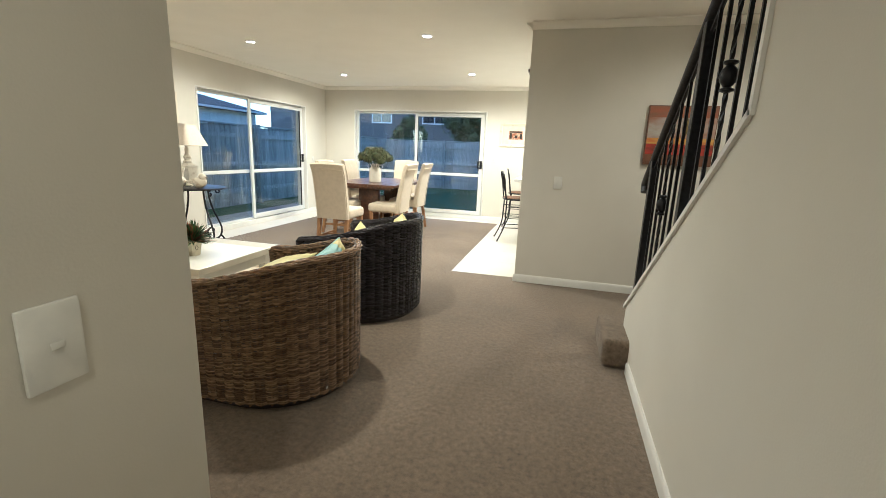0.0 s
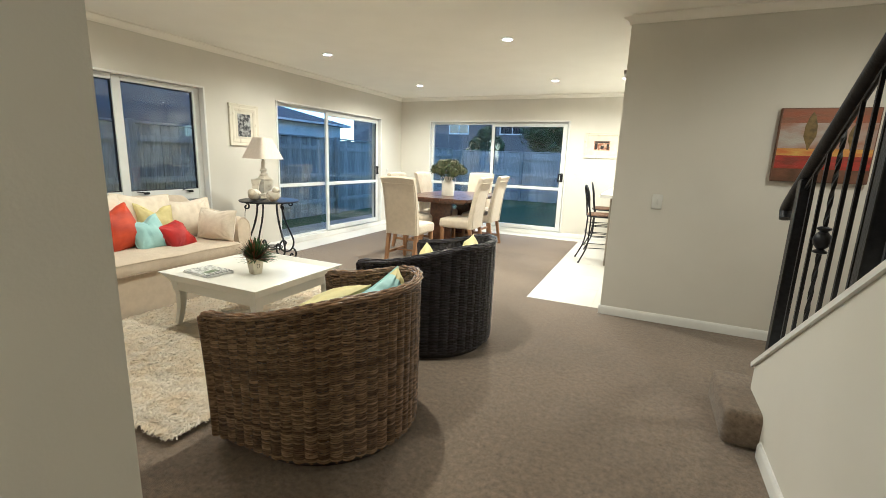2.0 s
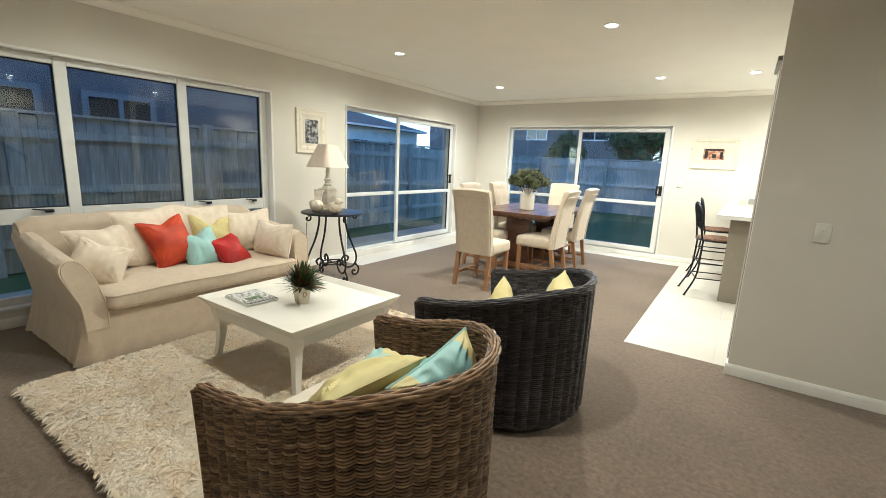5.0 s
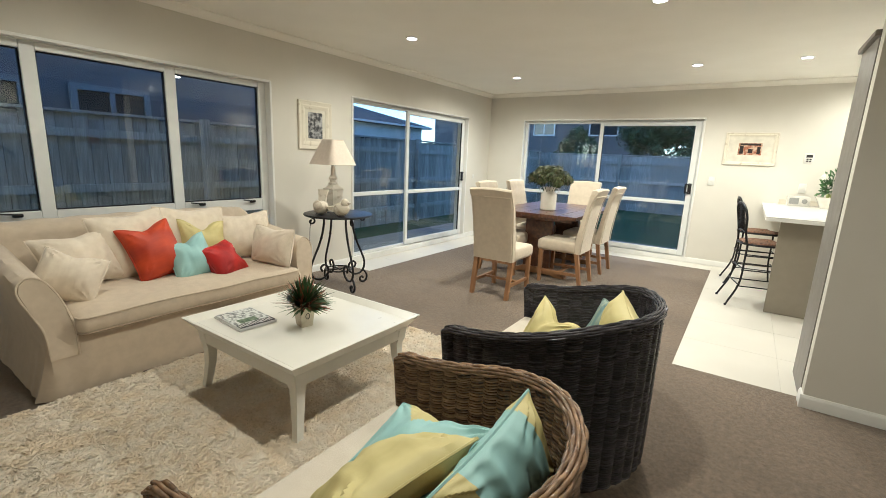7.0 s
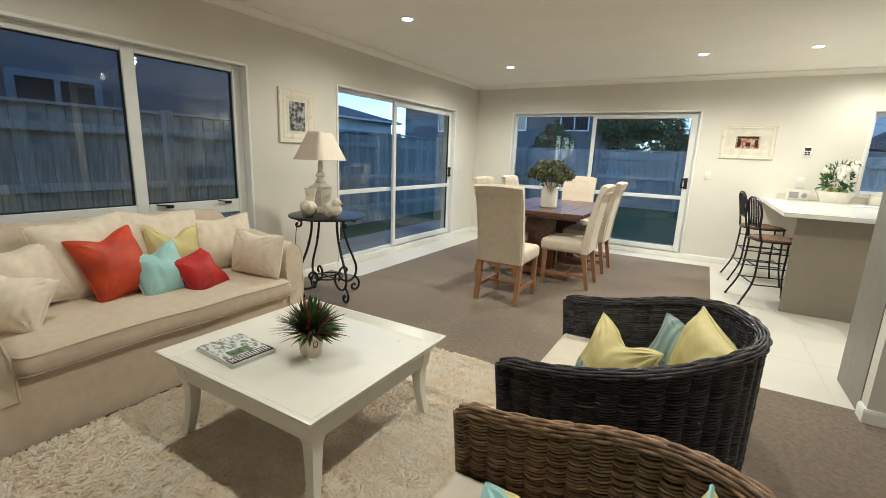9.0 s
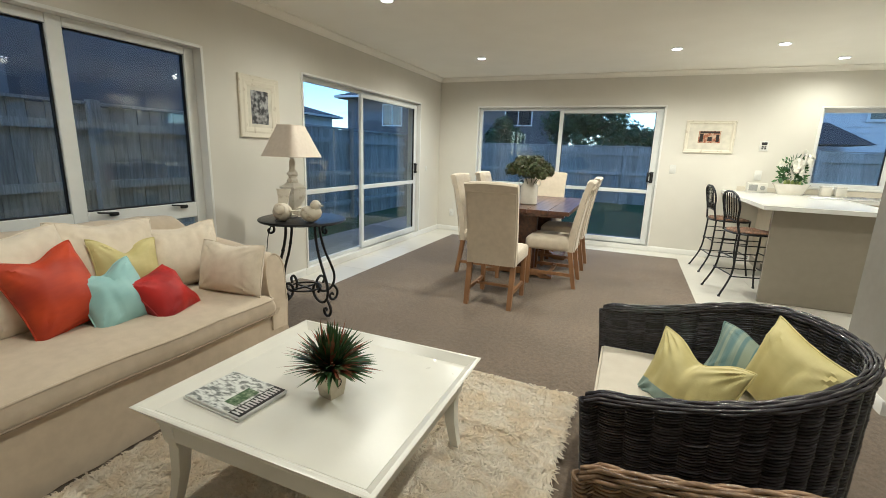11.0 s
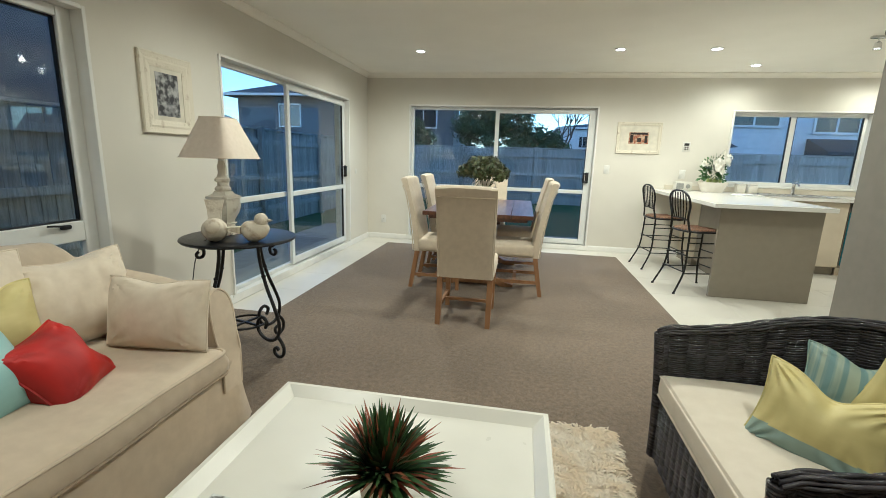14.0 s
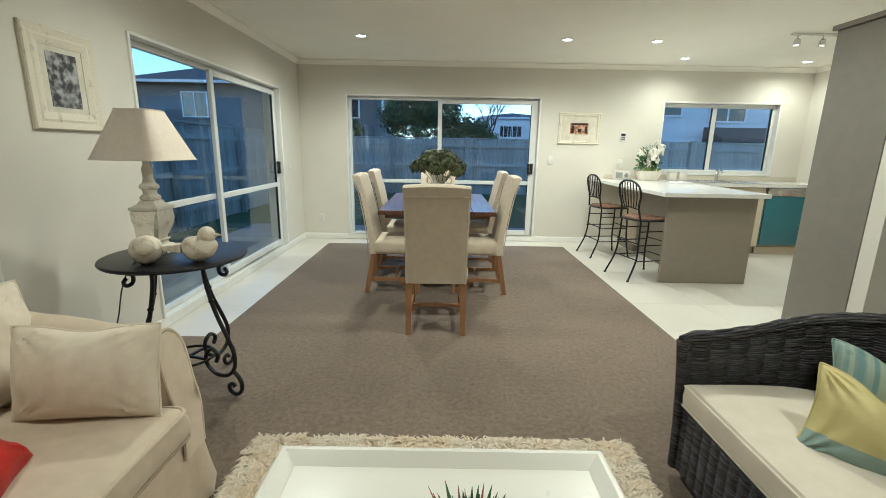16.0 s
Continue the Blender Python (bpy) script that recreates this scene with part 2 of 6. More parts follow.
bm = BM()
Z = CZ
cornice(bm, (LX, NWY, Z), (LX, BY, Z), (1, 0))
cornice(bm, (LX, BY, Z), (RX, BY, Z), (0, -1))
cornice(bm, (RX, 4.5, Z), (RX, BY, Z), (-1, 0))
cornice(bm, (-0.60, 4.405, Z), (1.38, 4.405, Z), (0, -1))
cornice(bm, (-0.60, 4.405, Z), (-0.60, 4.5, Z), (-1, 0))
cornice(bm, (NWX, HALL, Z), (NWX, NWY, Z), (1, 0))
cornice(bm, (LX, NWY, Z), (NWX, NWY, Z), (0, 1))
cornice(bm, (SX, HALL, Z), (SX, 1.5, Z), (-1, 0))
structure("trim_cornice", bm, M["ceiling"], "slim off-white coved cornice under the ceiling", True)


def skirting(bm, p0, p1, inward, h=0.075):
    p0, p1, n = Vector(p0), Vector(p1), Vector((*inward, 0))
    prof = [(0, 0), (0, h), (0.006, h), (0.012, h - 0.012), (0.014, h - 0.02), (0.014, 0)]
    grid_faces(bm, [[p + n * a + Vector((0, 0, b)) for a, b in prof] for p in (p0, p1)])


bm = BM()
skirting(bm, (LX, NWY, 0), (LX, WIN[0], 0), (1, 0))
skirting(bm, (LX, WIN[0], 0), (LX, WIN[1], 0), (1, 0))
skirting(bm, (LX, WIN[1], 0), (LX, LDO[0] - 0.03, 0), (1, 0))
skirting(bm, (LX, LDO[1] + 0.03, 0), (LX, BY, 0), (1, 0))
skirting(bm, (LX, BY, 0), (BDO[0] - 0.03, BY, 0), (0, -1))
skirting(bm, (BDO[1] + 0.03, BY, 0), (-0.40, BY, 0), (0, -1))
skirting(bm, (-0.614, 4.405, 0), (1.38, 4.405, 0), (0, -1))
skirting(bm, (-0.60, 4.405, 0), (-0.60, 4.5, 0), (-1, 0))
skirting(bm, (NWX, HALL, 0), (NWX, NWY + 0.014, 0), (1, 0))
skirting(bm, (LX, NWY, 0), (NWX + 0.014, NWY, 0), (0, 1))
skirting(bm, (SX, HALL, 0), (SX, 2.70, 0), (-1, 0))
structure("baseboard", bm, M["trim"], "white painted skirting board with a rounded top", True)

# floor: slab, carpet and tiles
TX, TY, SXT, BYT = -1.284, 4.53, -4.48, 7.98
bm = BM()
box(bm, LX - 0.2, RX + 0.2, HALL - 0.1, BY + 0.2, -0.12, -0.014)
structure("floor", bm, M["slab"], "concrete floor slab under carpet and tiles")
bm = BM()
box(bm, LX, 1.38, HALL, TY, -0.0135, 0.0)
box(bm, SXT, TX, TY, BYT, -0.0135, 0.0)
box(bm, LX, SXT, TY, 4.9, -0.0135, 0.0)
structure("floor_carpet", bm, M["carpet"], "brown-grey cut pile fitted carpet")
floor_tiles = thing("floor_tiles", pose(0, 0, 0), "large cream ceramic floor tiles with thin joints", "floor", "", "structure")


def window_bars(parent, axis, w, bars, material, depth=0.04, name="frame_bar", label=""):
    """Frame members given as (a0, a1, z0, z1) in the plane at w."""
    for a0, a1, z0, z1 in bars:
        b = BM()
        if axis == "x":
            box(b, w - depth / 2, w + depth / 2, a0, a1, z0, z1, 0.004, 1)
        else:
            box(b, a0, a1, w - depth / 2, w + depth / 2, z0, z1, 0.004, 1)
        part(name, b, material, parent, label)


def window_panes(parent, axis, w, panes, material):
    for a0, a1, z0, z1 in panes:
        b = BM()
        if axis == "x":
            box(b, w - 0.003, w + 0.003, a0, a1, z0, z1)
        else:
            box(b, a0, a1, w - 0.003, w + 0.003, z0, z1)
        p = part("pane", b, material, parent, "clear glass pane", False)
        p.visible_shadow = False


def reveal(parent, axis, wall, out, hole, sill=True):
    """White timber liner round an opening, a little proud of the wall."""
    a0, a1, z0, z1 = hole
    t, proud = 0.018, 0.014
    pieces = [("jamb", a0 - 0.004, a0 + t, z0, z1), ("jamb", a1 - t, a1 + 0.004, z0, z1), ("head", a0 + t, a1 - t, z1 - t, z1 + 0.004),
              ("sill", a0 + t, a1 - t, z0 - 0.004, z0 + t)]
    for nm, p, q, r, s in pieces:
        b = BM()
        lo, hi = sorted((wall + proud * (1 if axis == "x" else -1), out))
        if axis == "x":
            box(b, lo, hi, p, q, r, s, 0.003, 1)
        else:
            box(b, p, q, lo, hi, r, s, 0.003, 1)
        part(nm, b, M["trim"], parent)


# window over the sofa
w1 = thing("window_1", pose(0, 0, 0), "white aluminium three-light window with lower fixed panes", "window", "", "structure")
reveal(w1, "x", LX, LX - 0.1, WIN)
fx = LX - 0.085
Y = [1.40, 1.475, 2.225, 2.305, 3.08, 3.16, 3.89, 3.967]
window_bars(w1, "x", fx, [(Y[0], Y[1], 0.148, 1.937), (Y[2], Y[3], 0.148, 1.937), (Y[4], Y[5], 0.148, 1.937), (Y[6], Y[7], 0.148, 1.937)], M["alu"], 0.05)
for a, b_ in ((Y[1], Y[2]), (Y[3], Y[4]), (Y[5], Y[6])):
    window_bars(w1, "x", fx, [(a, b_, 1.885, 1.937), (a, b_, 0.735, 0.845), (a, b_, 0.148, 0.20)], M["alu"], 0.05)
    window_panes(w1, "x", fx - 0.008, [(a, b_, 0.845, 1.885), (a, b_, 0.20, 0.735)], M["glass"])
    window_bars(w1, "x", fx - 0.004, [(a, a + 0.008, 0.846, 1.884), (b_ - 0.008, b_, 0.846, 1.884), (a + 0.008, b_ - 0.008, 0.846, 0.854),
                                     (a + 0.008, b_ - 0.008, 1.876, 1.884)], M["black_plastic"], 0.03, "gasket", "black rubber glazing seal")
for yy in (3.30, 3.78, 2.10):
    b = BM()
    box(b, fx + 0.026, fx + 0.045, yy - 0.028, yy + 0.028, 0.81, 0.835, 0.008, 2)
    hd = part("latch", b, M["black_plastic"], w1, "black window latch")
    b = BM()
    bar(b, (fx + 0.04, yy, 0.828), (fx + 0.05, yy - 0.10, 0.842), 0.012, 0.01)
    part("lever", b, M["black_plastic"], hd)


def slider(name, axis, wall, sgn, hole, split, label):
    """Two-leaf sliding door: the leaf from a0 to split is fixed, the other slides on the room side. sgn: outward."""
    d = thing(name, pose(0, 0, 0), label, "sliding door", "", "structure")
    a0, a1, z0, z1 = hole
    reveal(d, axis, wall, wall + sgn * 0.12, hole)
    w = wall + sgn * 0.095
    i0, i1, zb, zt = a0 + 0.018, a1 - 0.018, z0 + 0.018, z1 - 0.018
    window_bars(d, axis, w, [(i0, i0 + 0.035, zb, zt), (i1 - 0.035, i1, zb, zt), (i0 + 0.035, i1 - 0.035, zb, zb + 0.035), (i0 + 0.035, i1 - 0.035, zt - 0.04, zt)], M["alu"], 0.05)
    # fixed leaf
    f = wall + sgn * 0.105
    g0, g1 = i0 + 0.035, split
    mid = 0.825
    window_bars(d, axis, f, [(g0, g1, mid - 0.025, mid + 0.025)], M["alu"], 0.03, "rail")
    window_panes(d, axis, f, [(g0, g1, zb + 0.035, mid - 0.025), (g0, g1, mid + 0.025, zt - 0.04)], M["glass"])
    # sliding leaf
    s = wall + sgn * 0.055
    h0, h1 = split - 0.02, i1 - 0.02
    t0, t1 = zb + 0.02, zt - 0.03
    window_bars(d, axis, s, [(h0, h0 + 0.055, t0, t1), (h1 - 0.075, h1, t0, t1), (h0 + 0.055, h1 - 0.075, t1 - 0.05, t1), (h0 + 0.055, h1 - 0.075, t0, t0 + 0.07),
                             (h0 + 0.055, h1 - 0.075, mid - 0.025, mid + 0.025)], M["alu"], 0.035, "sash_bar")
    window_panes(d, axis, s, [(h0 + 0.055, h1 - 0.075, t0 + 0.07, mid - 0.025), (h0 + 0.055, h1 - 0.075, mid + 0.025, t1 - 0.05)], M["glass"])
    window_bars(d, axis, s, [(h0 + 0.055, h0 + 0.062, t0 + 0.07, t1 - 0.05), (h1 - 0.082, h1 - 0.075, t0 + 0.07, t1 - 0.05)], M["black_plastic"], 0.025, "gasket", "black rubber glazing seal")
    # pull handle
    b = BM()
    hx = h1 - 0.038
    o = s - sgn * 0.018
    lo, hi = sorted((o, o - sgn * 0.012))
    e0, e1 = sorted((o - sgn * 0.03, o - sgn * 0.045))
    mids = sorted((o - sgn * 0.004, o - sgn * 0.04))
    if axis == "x":
        box(b, lo, hi, hx - 0.022, hx + 0.022, 0.95, 1.10, 0.005)
        box(b, e0, e1, hx - 0.05, hx - 0.025, 0.955, 1.095, 0.006)
        for zz in (0.96, 1.072):
            box(b, mids[0], mids[1], hx - 0.05, hx - 0.0, zz, zz + 0.02, 0.004)
    else:
        box(b, hx - 0.022, hx + 0.022, lo, hi, 0.95, 1.10, 0.005)
        box(b, hx - 0.06, hx - 0.035, e0, e1, 0.955, 1.095, 0.006)
        for zz in (0.96, 1.072):
            box(b, hx - 0.06, hx - 0.0, mids[0], mids[1], zz, zz + 0.02, 0.004)
    part("handle", b, M["black_plastic"], d, "black pull handle")
    # plinth board under the threshold
    b = BM()
    lo, hi = sorted((wall - sgn * 0.016, wall - sgn * 0.001))
    if axis == "x":
        box(b, lo, hi, a0 - 0.03, a1 + 0.03, 0.0, z0 + 0.03, 0.003, 1)
    else:
        box(b, a0 - 0.03, a1 + 0.03, lo, hi, 0.0, z0 + 0.03, 0.003, 1)
    part("threshold", b, M["trim"], d)
    return d


slider("door_1", "x", LX, -1, LDO, 6.10, "closed white aluminium sliding glass door with a mid rail")
slider("door_2", "y", BY, 1, BDO, -3.0, "closed white aluminium sliding glass door with a mid rail")
w2 = thing("window_2", pose(0, 0, 0), "white aluminium two-light kitchen window over the sink", "window", "", "structure")
reveal(w2, "y", BY, BY + 0.12, KWI)
ky = BY + 0.09
k0, k1, kz0, kz1 = KWI[0] + 0.018, KWI[1] - 0.018, KWI[2] + 0.018, KWI[3] - 0.018
window_bars(w2, "y", ky, [(k0, k0 + 0.035, kz0, kz1), (k1 - 0.035, k1, kz0, kz1), (k0 + 0.035, k1 - 0.035, kz1 - 0.05, kz1), (k0 + 0.035, k1 - 0.035, kz0, kz0 + 0.05),
                          (0.73, 0.79, kz0 + 0.05, kz1 - 0.05)], M["alu"], 0.05)
window_bars(w2, "y", ky - 0.005, [(0.79, 0.80, kz0 + 0.05, kz1 - 0.05), (0.72, 0.73, kz0 + 0.05, kz1 - 0.05), (k1 - 0.045, k1 - 0.035, kz0 + 0.05, kz1 - 0.05)], M["black_plastic"], 0.03, "gasket", "black rubber glazing seal")
window_panes(w2, "y", ky, [(k0 + 0.035, 0.73, kz0 + 0.05, kz1 - 0.05), (0.79, k1 - 0.035, kz0 + 0.05, kz1 - 0.05)], M["glass"])


# downlights
def downlight(factor=1.0):
    t = thing("ceiling_light", pose(0, 0, CZ), "round white recessed ceiling downlight, switched on", "ceiling light", "downlights in the ceiling")
    b = BM()
    lathe(b, [(0.042, 0.0), (0.042, -0.004), (0.046, -0.008), (0.056, -0.006), (0.060, -0.0005), (0.060, 0.0)], 28)
    part("trim_ring", b, M["trim"], t)
    b = BM()
    lathe(b, [(0.041, -0.003), (0.041, -0.009), (0.02, -0.0095)], 24)
    part("lens", b, M["lens"], t, "glowing frosted lens")
    ld = bpy.data.lights.new("downlight_bulb", "SPOT")
    ld.energy, ld.color, ld.spot_size, ld.spot_blend, ld.shadow_soft_size = LAMP_W * factor, LAMP_COL, radians(172), 0.9, 0.035
    lo = new("downlight_bulb", ld)
    lo.parent = t
    lo.matrix_basis = pose(0, 0, -0.06)
    return t


# (-0.35, -0.6) and (0.5, 5.3) are unseen lamps, added to fill hall and kitchen
for x, y, f in ((-3.80, 6.98, 1.8), (-1.68, 6.99, 1.8), (-3.845, 4.79, 0.90), (-1.70, 4.75, 1.35), (-0.755, 7.0, 0.8), (-0.03, 7.81, 0.42), (1.51, 7.88, 0.42),
                (-3.85, 2.57, 0.66), (-1.70, 2.57, 0.98), (-0.35, -0.6, 0.38), (0.5, 5.3, 0.35), (0.95, 3.3, 0.40)):
    downlight(f).matrix_basis = pose(x, y, CZ)

# ---- living room ----
M["linen"] = mat("natural_linen_slipcover", (0.57, 0.475, 0.355), 0.9, (0.52, 0.43, 0.32), 20, 0.14, 700, big=0.05, sheen=0.3)
M["linen_cushion"] = mat("cream_linen_cushion", (0.74, 0.65, 0.52), 0.9, (0.68, 0.59, 0.465), 24, 0.14, 700, big=0.05, sheen=0.3)
# shade under the cushion's edge is put into this darker linen colour
M["piping_seam_shade"] = mat("linen_piping_with_seam_shade", (0.42, 0.335, 0.245), 0.9, (0.36, 0.29, 0.21), 40, 0.3, 500)
M["orange_red"] = mat("orange_red_shot_silk", (0.56, 0.060, 0.008), 0.55, (0.36, 0.028, 0.007), 4, 0.12, 420, stretch=(1, 1, 3))
M["red"] = mat("red_shot_silk", (0.50, 0.012, 0.006), 0.55, (0.29, 0.008, 0.008), 4, 0.12, 420, stretch=(1, 1, 3))
M["aqua"] = mat("pale_aqua_silk", (0.36, 0.59, 0.58), 0.55, (0.29, 0.51, 0.51), 4, 0.12, 420, stretch=(1, 1, 3))
M["lime"] = mat("yellow_green_silk", (0.63, 0.55, 0.24), 0.55, (0.52, 0.45, 0.18), 4, 0.12, 420, stretch=(1, 1, 3))
M["blue_green"] = mat("striped_blue_green_cotton", (0.14, 0.24, 0.25), 0.6, (0.30, 0.36, 0.29), 5, 0.2, 300, stretch=(0.2, 7, 0.2), lo=0.45, hi=0.55)
M["aqua_dull"] = mat("dusty_aqua_silk", (0.30, 0.40, 0.36), 0.55, (0.25, 0.34, 0.31), 4, 0.12, 420, stretch=(1, 1, 3))
M["white_paint"] = mat("satin_white_furniture_paint", (0.76, 0.74, 0.67), 0.3, (0.73, 0.71, 0.64), 5, 0.03, 60, big=0.02)
M["wicker_brown"] = mat("brown_woven_rattan", (0.228, 0.139, 0.075), 0.25, (0.108, 0.065, 0.037), 30, 0.15, 260, island=0.5, stretch=(1, 1, 4))
M["wicker_dark"] = mat("dark_woven_rattan", (0.052, 0.047, 0.053), 0.18, (0.024, 0.022, 0.027), 30, 0.15, 260, island=0.45, stretch=(1, 1, 4))
M["seat_canvas"] = mat("off_white_canvas_seat", (0.70, 0.63, 0.52), 0.85, (0.66, 0.59, 0.48), 16, 0.25, 450, sheen=0.2)
# leg and plinth stain, also on the added sheets that shade the wicker's gaps
M["dark_wood_and_gap_shade"] = mat("dark_stain_and_gap_shade", (0.02, 0.014, 0.01), 0.45)
M["rug_base"] = mat("cream_rug_backing", (0.86, 0.79, 0.67), 0.95, (0.80, 0.71, 0.58), 30, 0.5, 120)
M["yarn"] = mat("cream_shag_yarn", (0.87, 0.80, 0.68), 0.9, (0.82, 0.70, 0.53), 9, 0.0, 200, island=0.07, big=0.05, lo=0.4, hi=0.62, sheen=0.2)
# wool yarn lets some light through
yn, yl = M["yarn"].node_tree.nodes, M["yarn"].node_tree.links
ytr, ymx = yn.new("ShaderNodeBsdfTranslucent"), yn.new("ShaderNodeMixShader")
ytr.inputs[0].default_value = (0.84, 0.76, 0.63, 1)
ymx.inputs[0].default_value = 0.30
yl.new(yn["Principled BSDF"].outputs[0], ymx.inputs[1])
yl.new(ytr.outputs[0], ymx.inputs[2])
yl.new(ymx.outputs[0], yn["Material Output"].inputs[0])


def cushion_mesh(w, h, t, seed, pinch=0.09, n=26, square=0.5, wrinkle=0.012, chop=0.0):
    """A stuffed cover: width along y, height along z, thickness along x. chop: how deep the top edge is pressed in, as a share of h."""
    b = BM()
    rnd = random.Random(seed)
    off = Vector((rnd.uniform(0, 50), rnd.uniform(0, 50), rnd.uniform(0, 50)))
    mid = rnd.uniform(-0.12, 0.12)

    def at(i, j, s):
        u, v = -1 + 2 * i / n, -1 + 2 * j / n
        u, v = math.copysign(abs(u) ** 0.8, u), math.copysign(abs(v) ** 0.8, v)
        y = w / 2 * u * (1 - pinch * (1 - v * v) ** 1.4)
        z = h / 2 * v * (1 - pinch * (1 - u * u) ** 1.4)
        dent = math.exp(-((u - mid) / 0.42) ** 2) * max(0.0, (v + 0.35) / 1.35) ** 2
        z -= chop * h * dent
        k = max(0.0, (1 - u * u) * (1 - v * v))
        th = t / 2 * k ** square
        if k > 0:
            soft = min(1, k * 4)
            p = Vector((y * 7, z * 7, s * 3)) + off
            th += wrinkle * noise.noise(p) * soft
            # folds that run from the corners towards the middle
            for cu, cv in ((-1, -1), (-1, 1), (1, -1), (1, 1)):
                dx, dy = u - cu, v - cv
                r = math.hypot(dx, dy)
                th += wrinkle * 0.8 * math.sin(math.atan2(abs(dy), abs(dx)) * 15 + off.x * cu + off.y * cv) * math.exp(-(r / 0.55) ** 2) * soft
            # creases under the pressed edge
            th -= t * 0.35 * (chop * 3.0) * dent * math.exp(-((u - mid) / 0.12) ** 2) * soft
            th += wrinkle * 0.6 * noise.noise(Vector((y * 30, z * 8, s)) + off) * soft
        return (s * max(th, 0.15 * t * k ** square), y, z)
    front = [[b.verts.new(at(i, j, 1)) for j in range(n + 1)] for i in range(n + 1)]
    back = [[front[i][j] if i in (0, n) or j in (0, n) else b.verts.new(at(i, j, -1)) for j in range(n + 1)] for i in range(n + 1)]
    for g in (front, back):
        for i in range(n):
            for j in range(n):
                b.faces.new((g[i][j], g[i + 1][j], g[i + 1][j + 1], g[i][j + 1]))
    rim = [at(i, 0, 1) for i in range(n)] + [at(n, j, 1) for j in range(n)] + [at(n - i, n, 1) for i in range(n)] + [at(0, n - j, 1) for j in range(n)]
    return b, rim


def cushion(m, w, h, t, material, label, seed, name="cushion", pinch=0.09, square=0.5, wrinkle=0.012, group="", second=None, split=None, chop=0.0):
    c = thing(name, m, label, "cushion", group)
    b, rim = cushion_mesh(w, h, t, seed, pinch, 56 if second else 26, square, wrinkle, chop)
    o = part("cover", b, material, c)
    if second:
        # a panel of a second silk on one side of a straight seam
        o.data.materials.append(second)
        for f in o.data.polygons:
            if split(f.center.y, f.center.z):
                f.material_index = 1
    b = BM()
    tube(b, rim, 0.004, 5, True)
    part("seam", b, material, c)
    return c


def lie(centre, across, up):
    """Pose of a cushion from its middle, the run of its width and of its height."""
    y = Vector(across).normalized()
    x = y.cross(Vector(up)).normalized()
    return Matrix.Translation(centre) @ Matrix((x, y, x.cross(y))).transposed().to_4x4()


# sofa, back to the window
SY0, SY1 = 1.83, 3.61
sofa = thing("sofa", pose(-4.27, (SY0 + SY1) / 2, 0), "long linen slipcovered sofa with rolled arms and skirt", "sofa")
HL = (SY1 - SY0) / 2
# base under the seat
b = BM()
box(b, -0.40, 0.43, -HL + 0.10, HL - 0.10, 0.07, 0.345, 0.02)
part("base", b, M["linen"], sofa)
# back: rounded top, ends rolled over
b = BM()
rings = []
for k in range(37):
    v = -1 + 2 * k / 36
    e = max(0.0, abs(v) - 0.84) / 0.16
    top = 0.825 - (0.12 if v > 0 else 0.035) * e ** 2.2 - 0.012 * v * v + 0.004 * math.sin(k * 1.3)
    y = v * HL
    rings.append([(x + 0.004 * noise.noise(Vector((x * 6, y * 5, z * 6))), v * (HL - 0.105 + 0.085 * max(0.0, min(1.0, (z - 0.30) / 0.30))), z) for x, z in [(-0.27, 0.30), (-0.50, 0.06), (-0.53, 0.45), (-0.535, top - 0.09), (-0.52, top - 0.03), (-0.48, top), (-0.42, top),
                                          (-0.37, top - 0.03), (-0.345, top - 0.08), (-0.31, 0.5)]])
grid_faces(b, rings)
part("back", b, M["linen"], sofa)
# arms: rolled outwards at the top, drawn in below, panelled at the front
ARM = [(0.200, 0.22), (0.198, 0.36), (0.186, 0.45), (0.160, 0.54), (0.125, 0.605), (0.085, 0.638), (0.042, 0.640), (0.010, 0.615), (0.0, 0.575), (0.014, 0.520), (0.042, 0.45), (0.068, 0.37), (0.078, 0.22)]
for s in (-1, 1):
    b = BM()
    rings = []
    for k in range(21):
        u = k / 20
        x = 0.478 - 0.965 * u
        lift = 0.105 * u ** 1.2
        e = 0.022 if k == 0 else 0.006 if k == 1 else 0.0
        x -= 0.012 * (k == 1) * -1
        ring = []
        for yy, zz in ARM:
            cy, cz = 0.125, 0.48
            yy2, zz2 = yy + (cy - yy) * e * 5, zz + (cz - zz) * e * 1.6 * (zz > 0.4)
            wob = 0.005 * noise.noise(Vector((x * 7, yy * 9 + s, zz * 7)))
            ring.append((x - 0.11 * max(0.0, zz - 0.36) / 0.28 * (1 - u), s * (HL - yy2 + wob), zz2 + lift * max(0.0, min(1.0, (zz - 0.42) / 0.15)) + wob))
        rings.append(ring)
    grid_faces(b, rings)
    arm = part("arm", b, M["linen"], sofa)
    b = BM()
    path = [(0.474 - 0.11 * max(0.0, zz - 0.36) / 0.28, s * (HL - (yy + (0.125 - yy) * 0.06)), zz + (0.48 - zz) * 0.02 * (zz > 0.4)) for yy, zz in ARM]
    tube(b, smooth_pts(path, 4), 0.0055, 6)
    part("piping", b, M["linen"], arm)
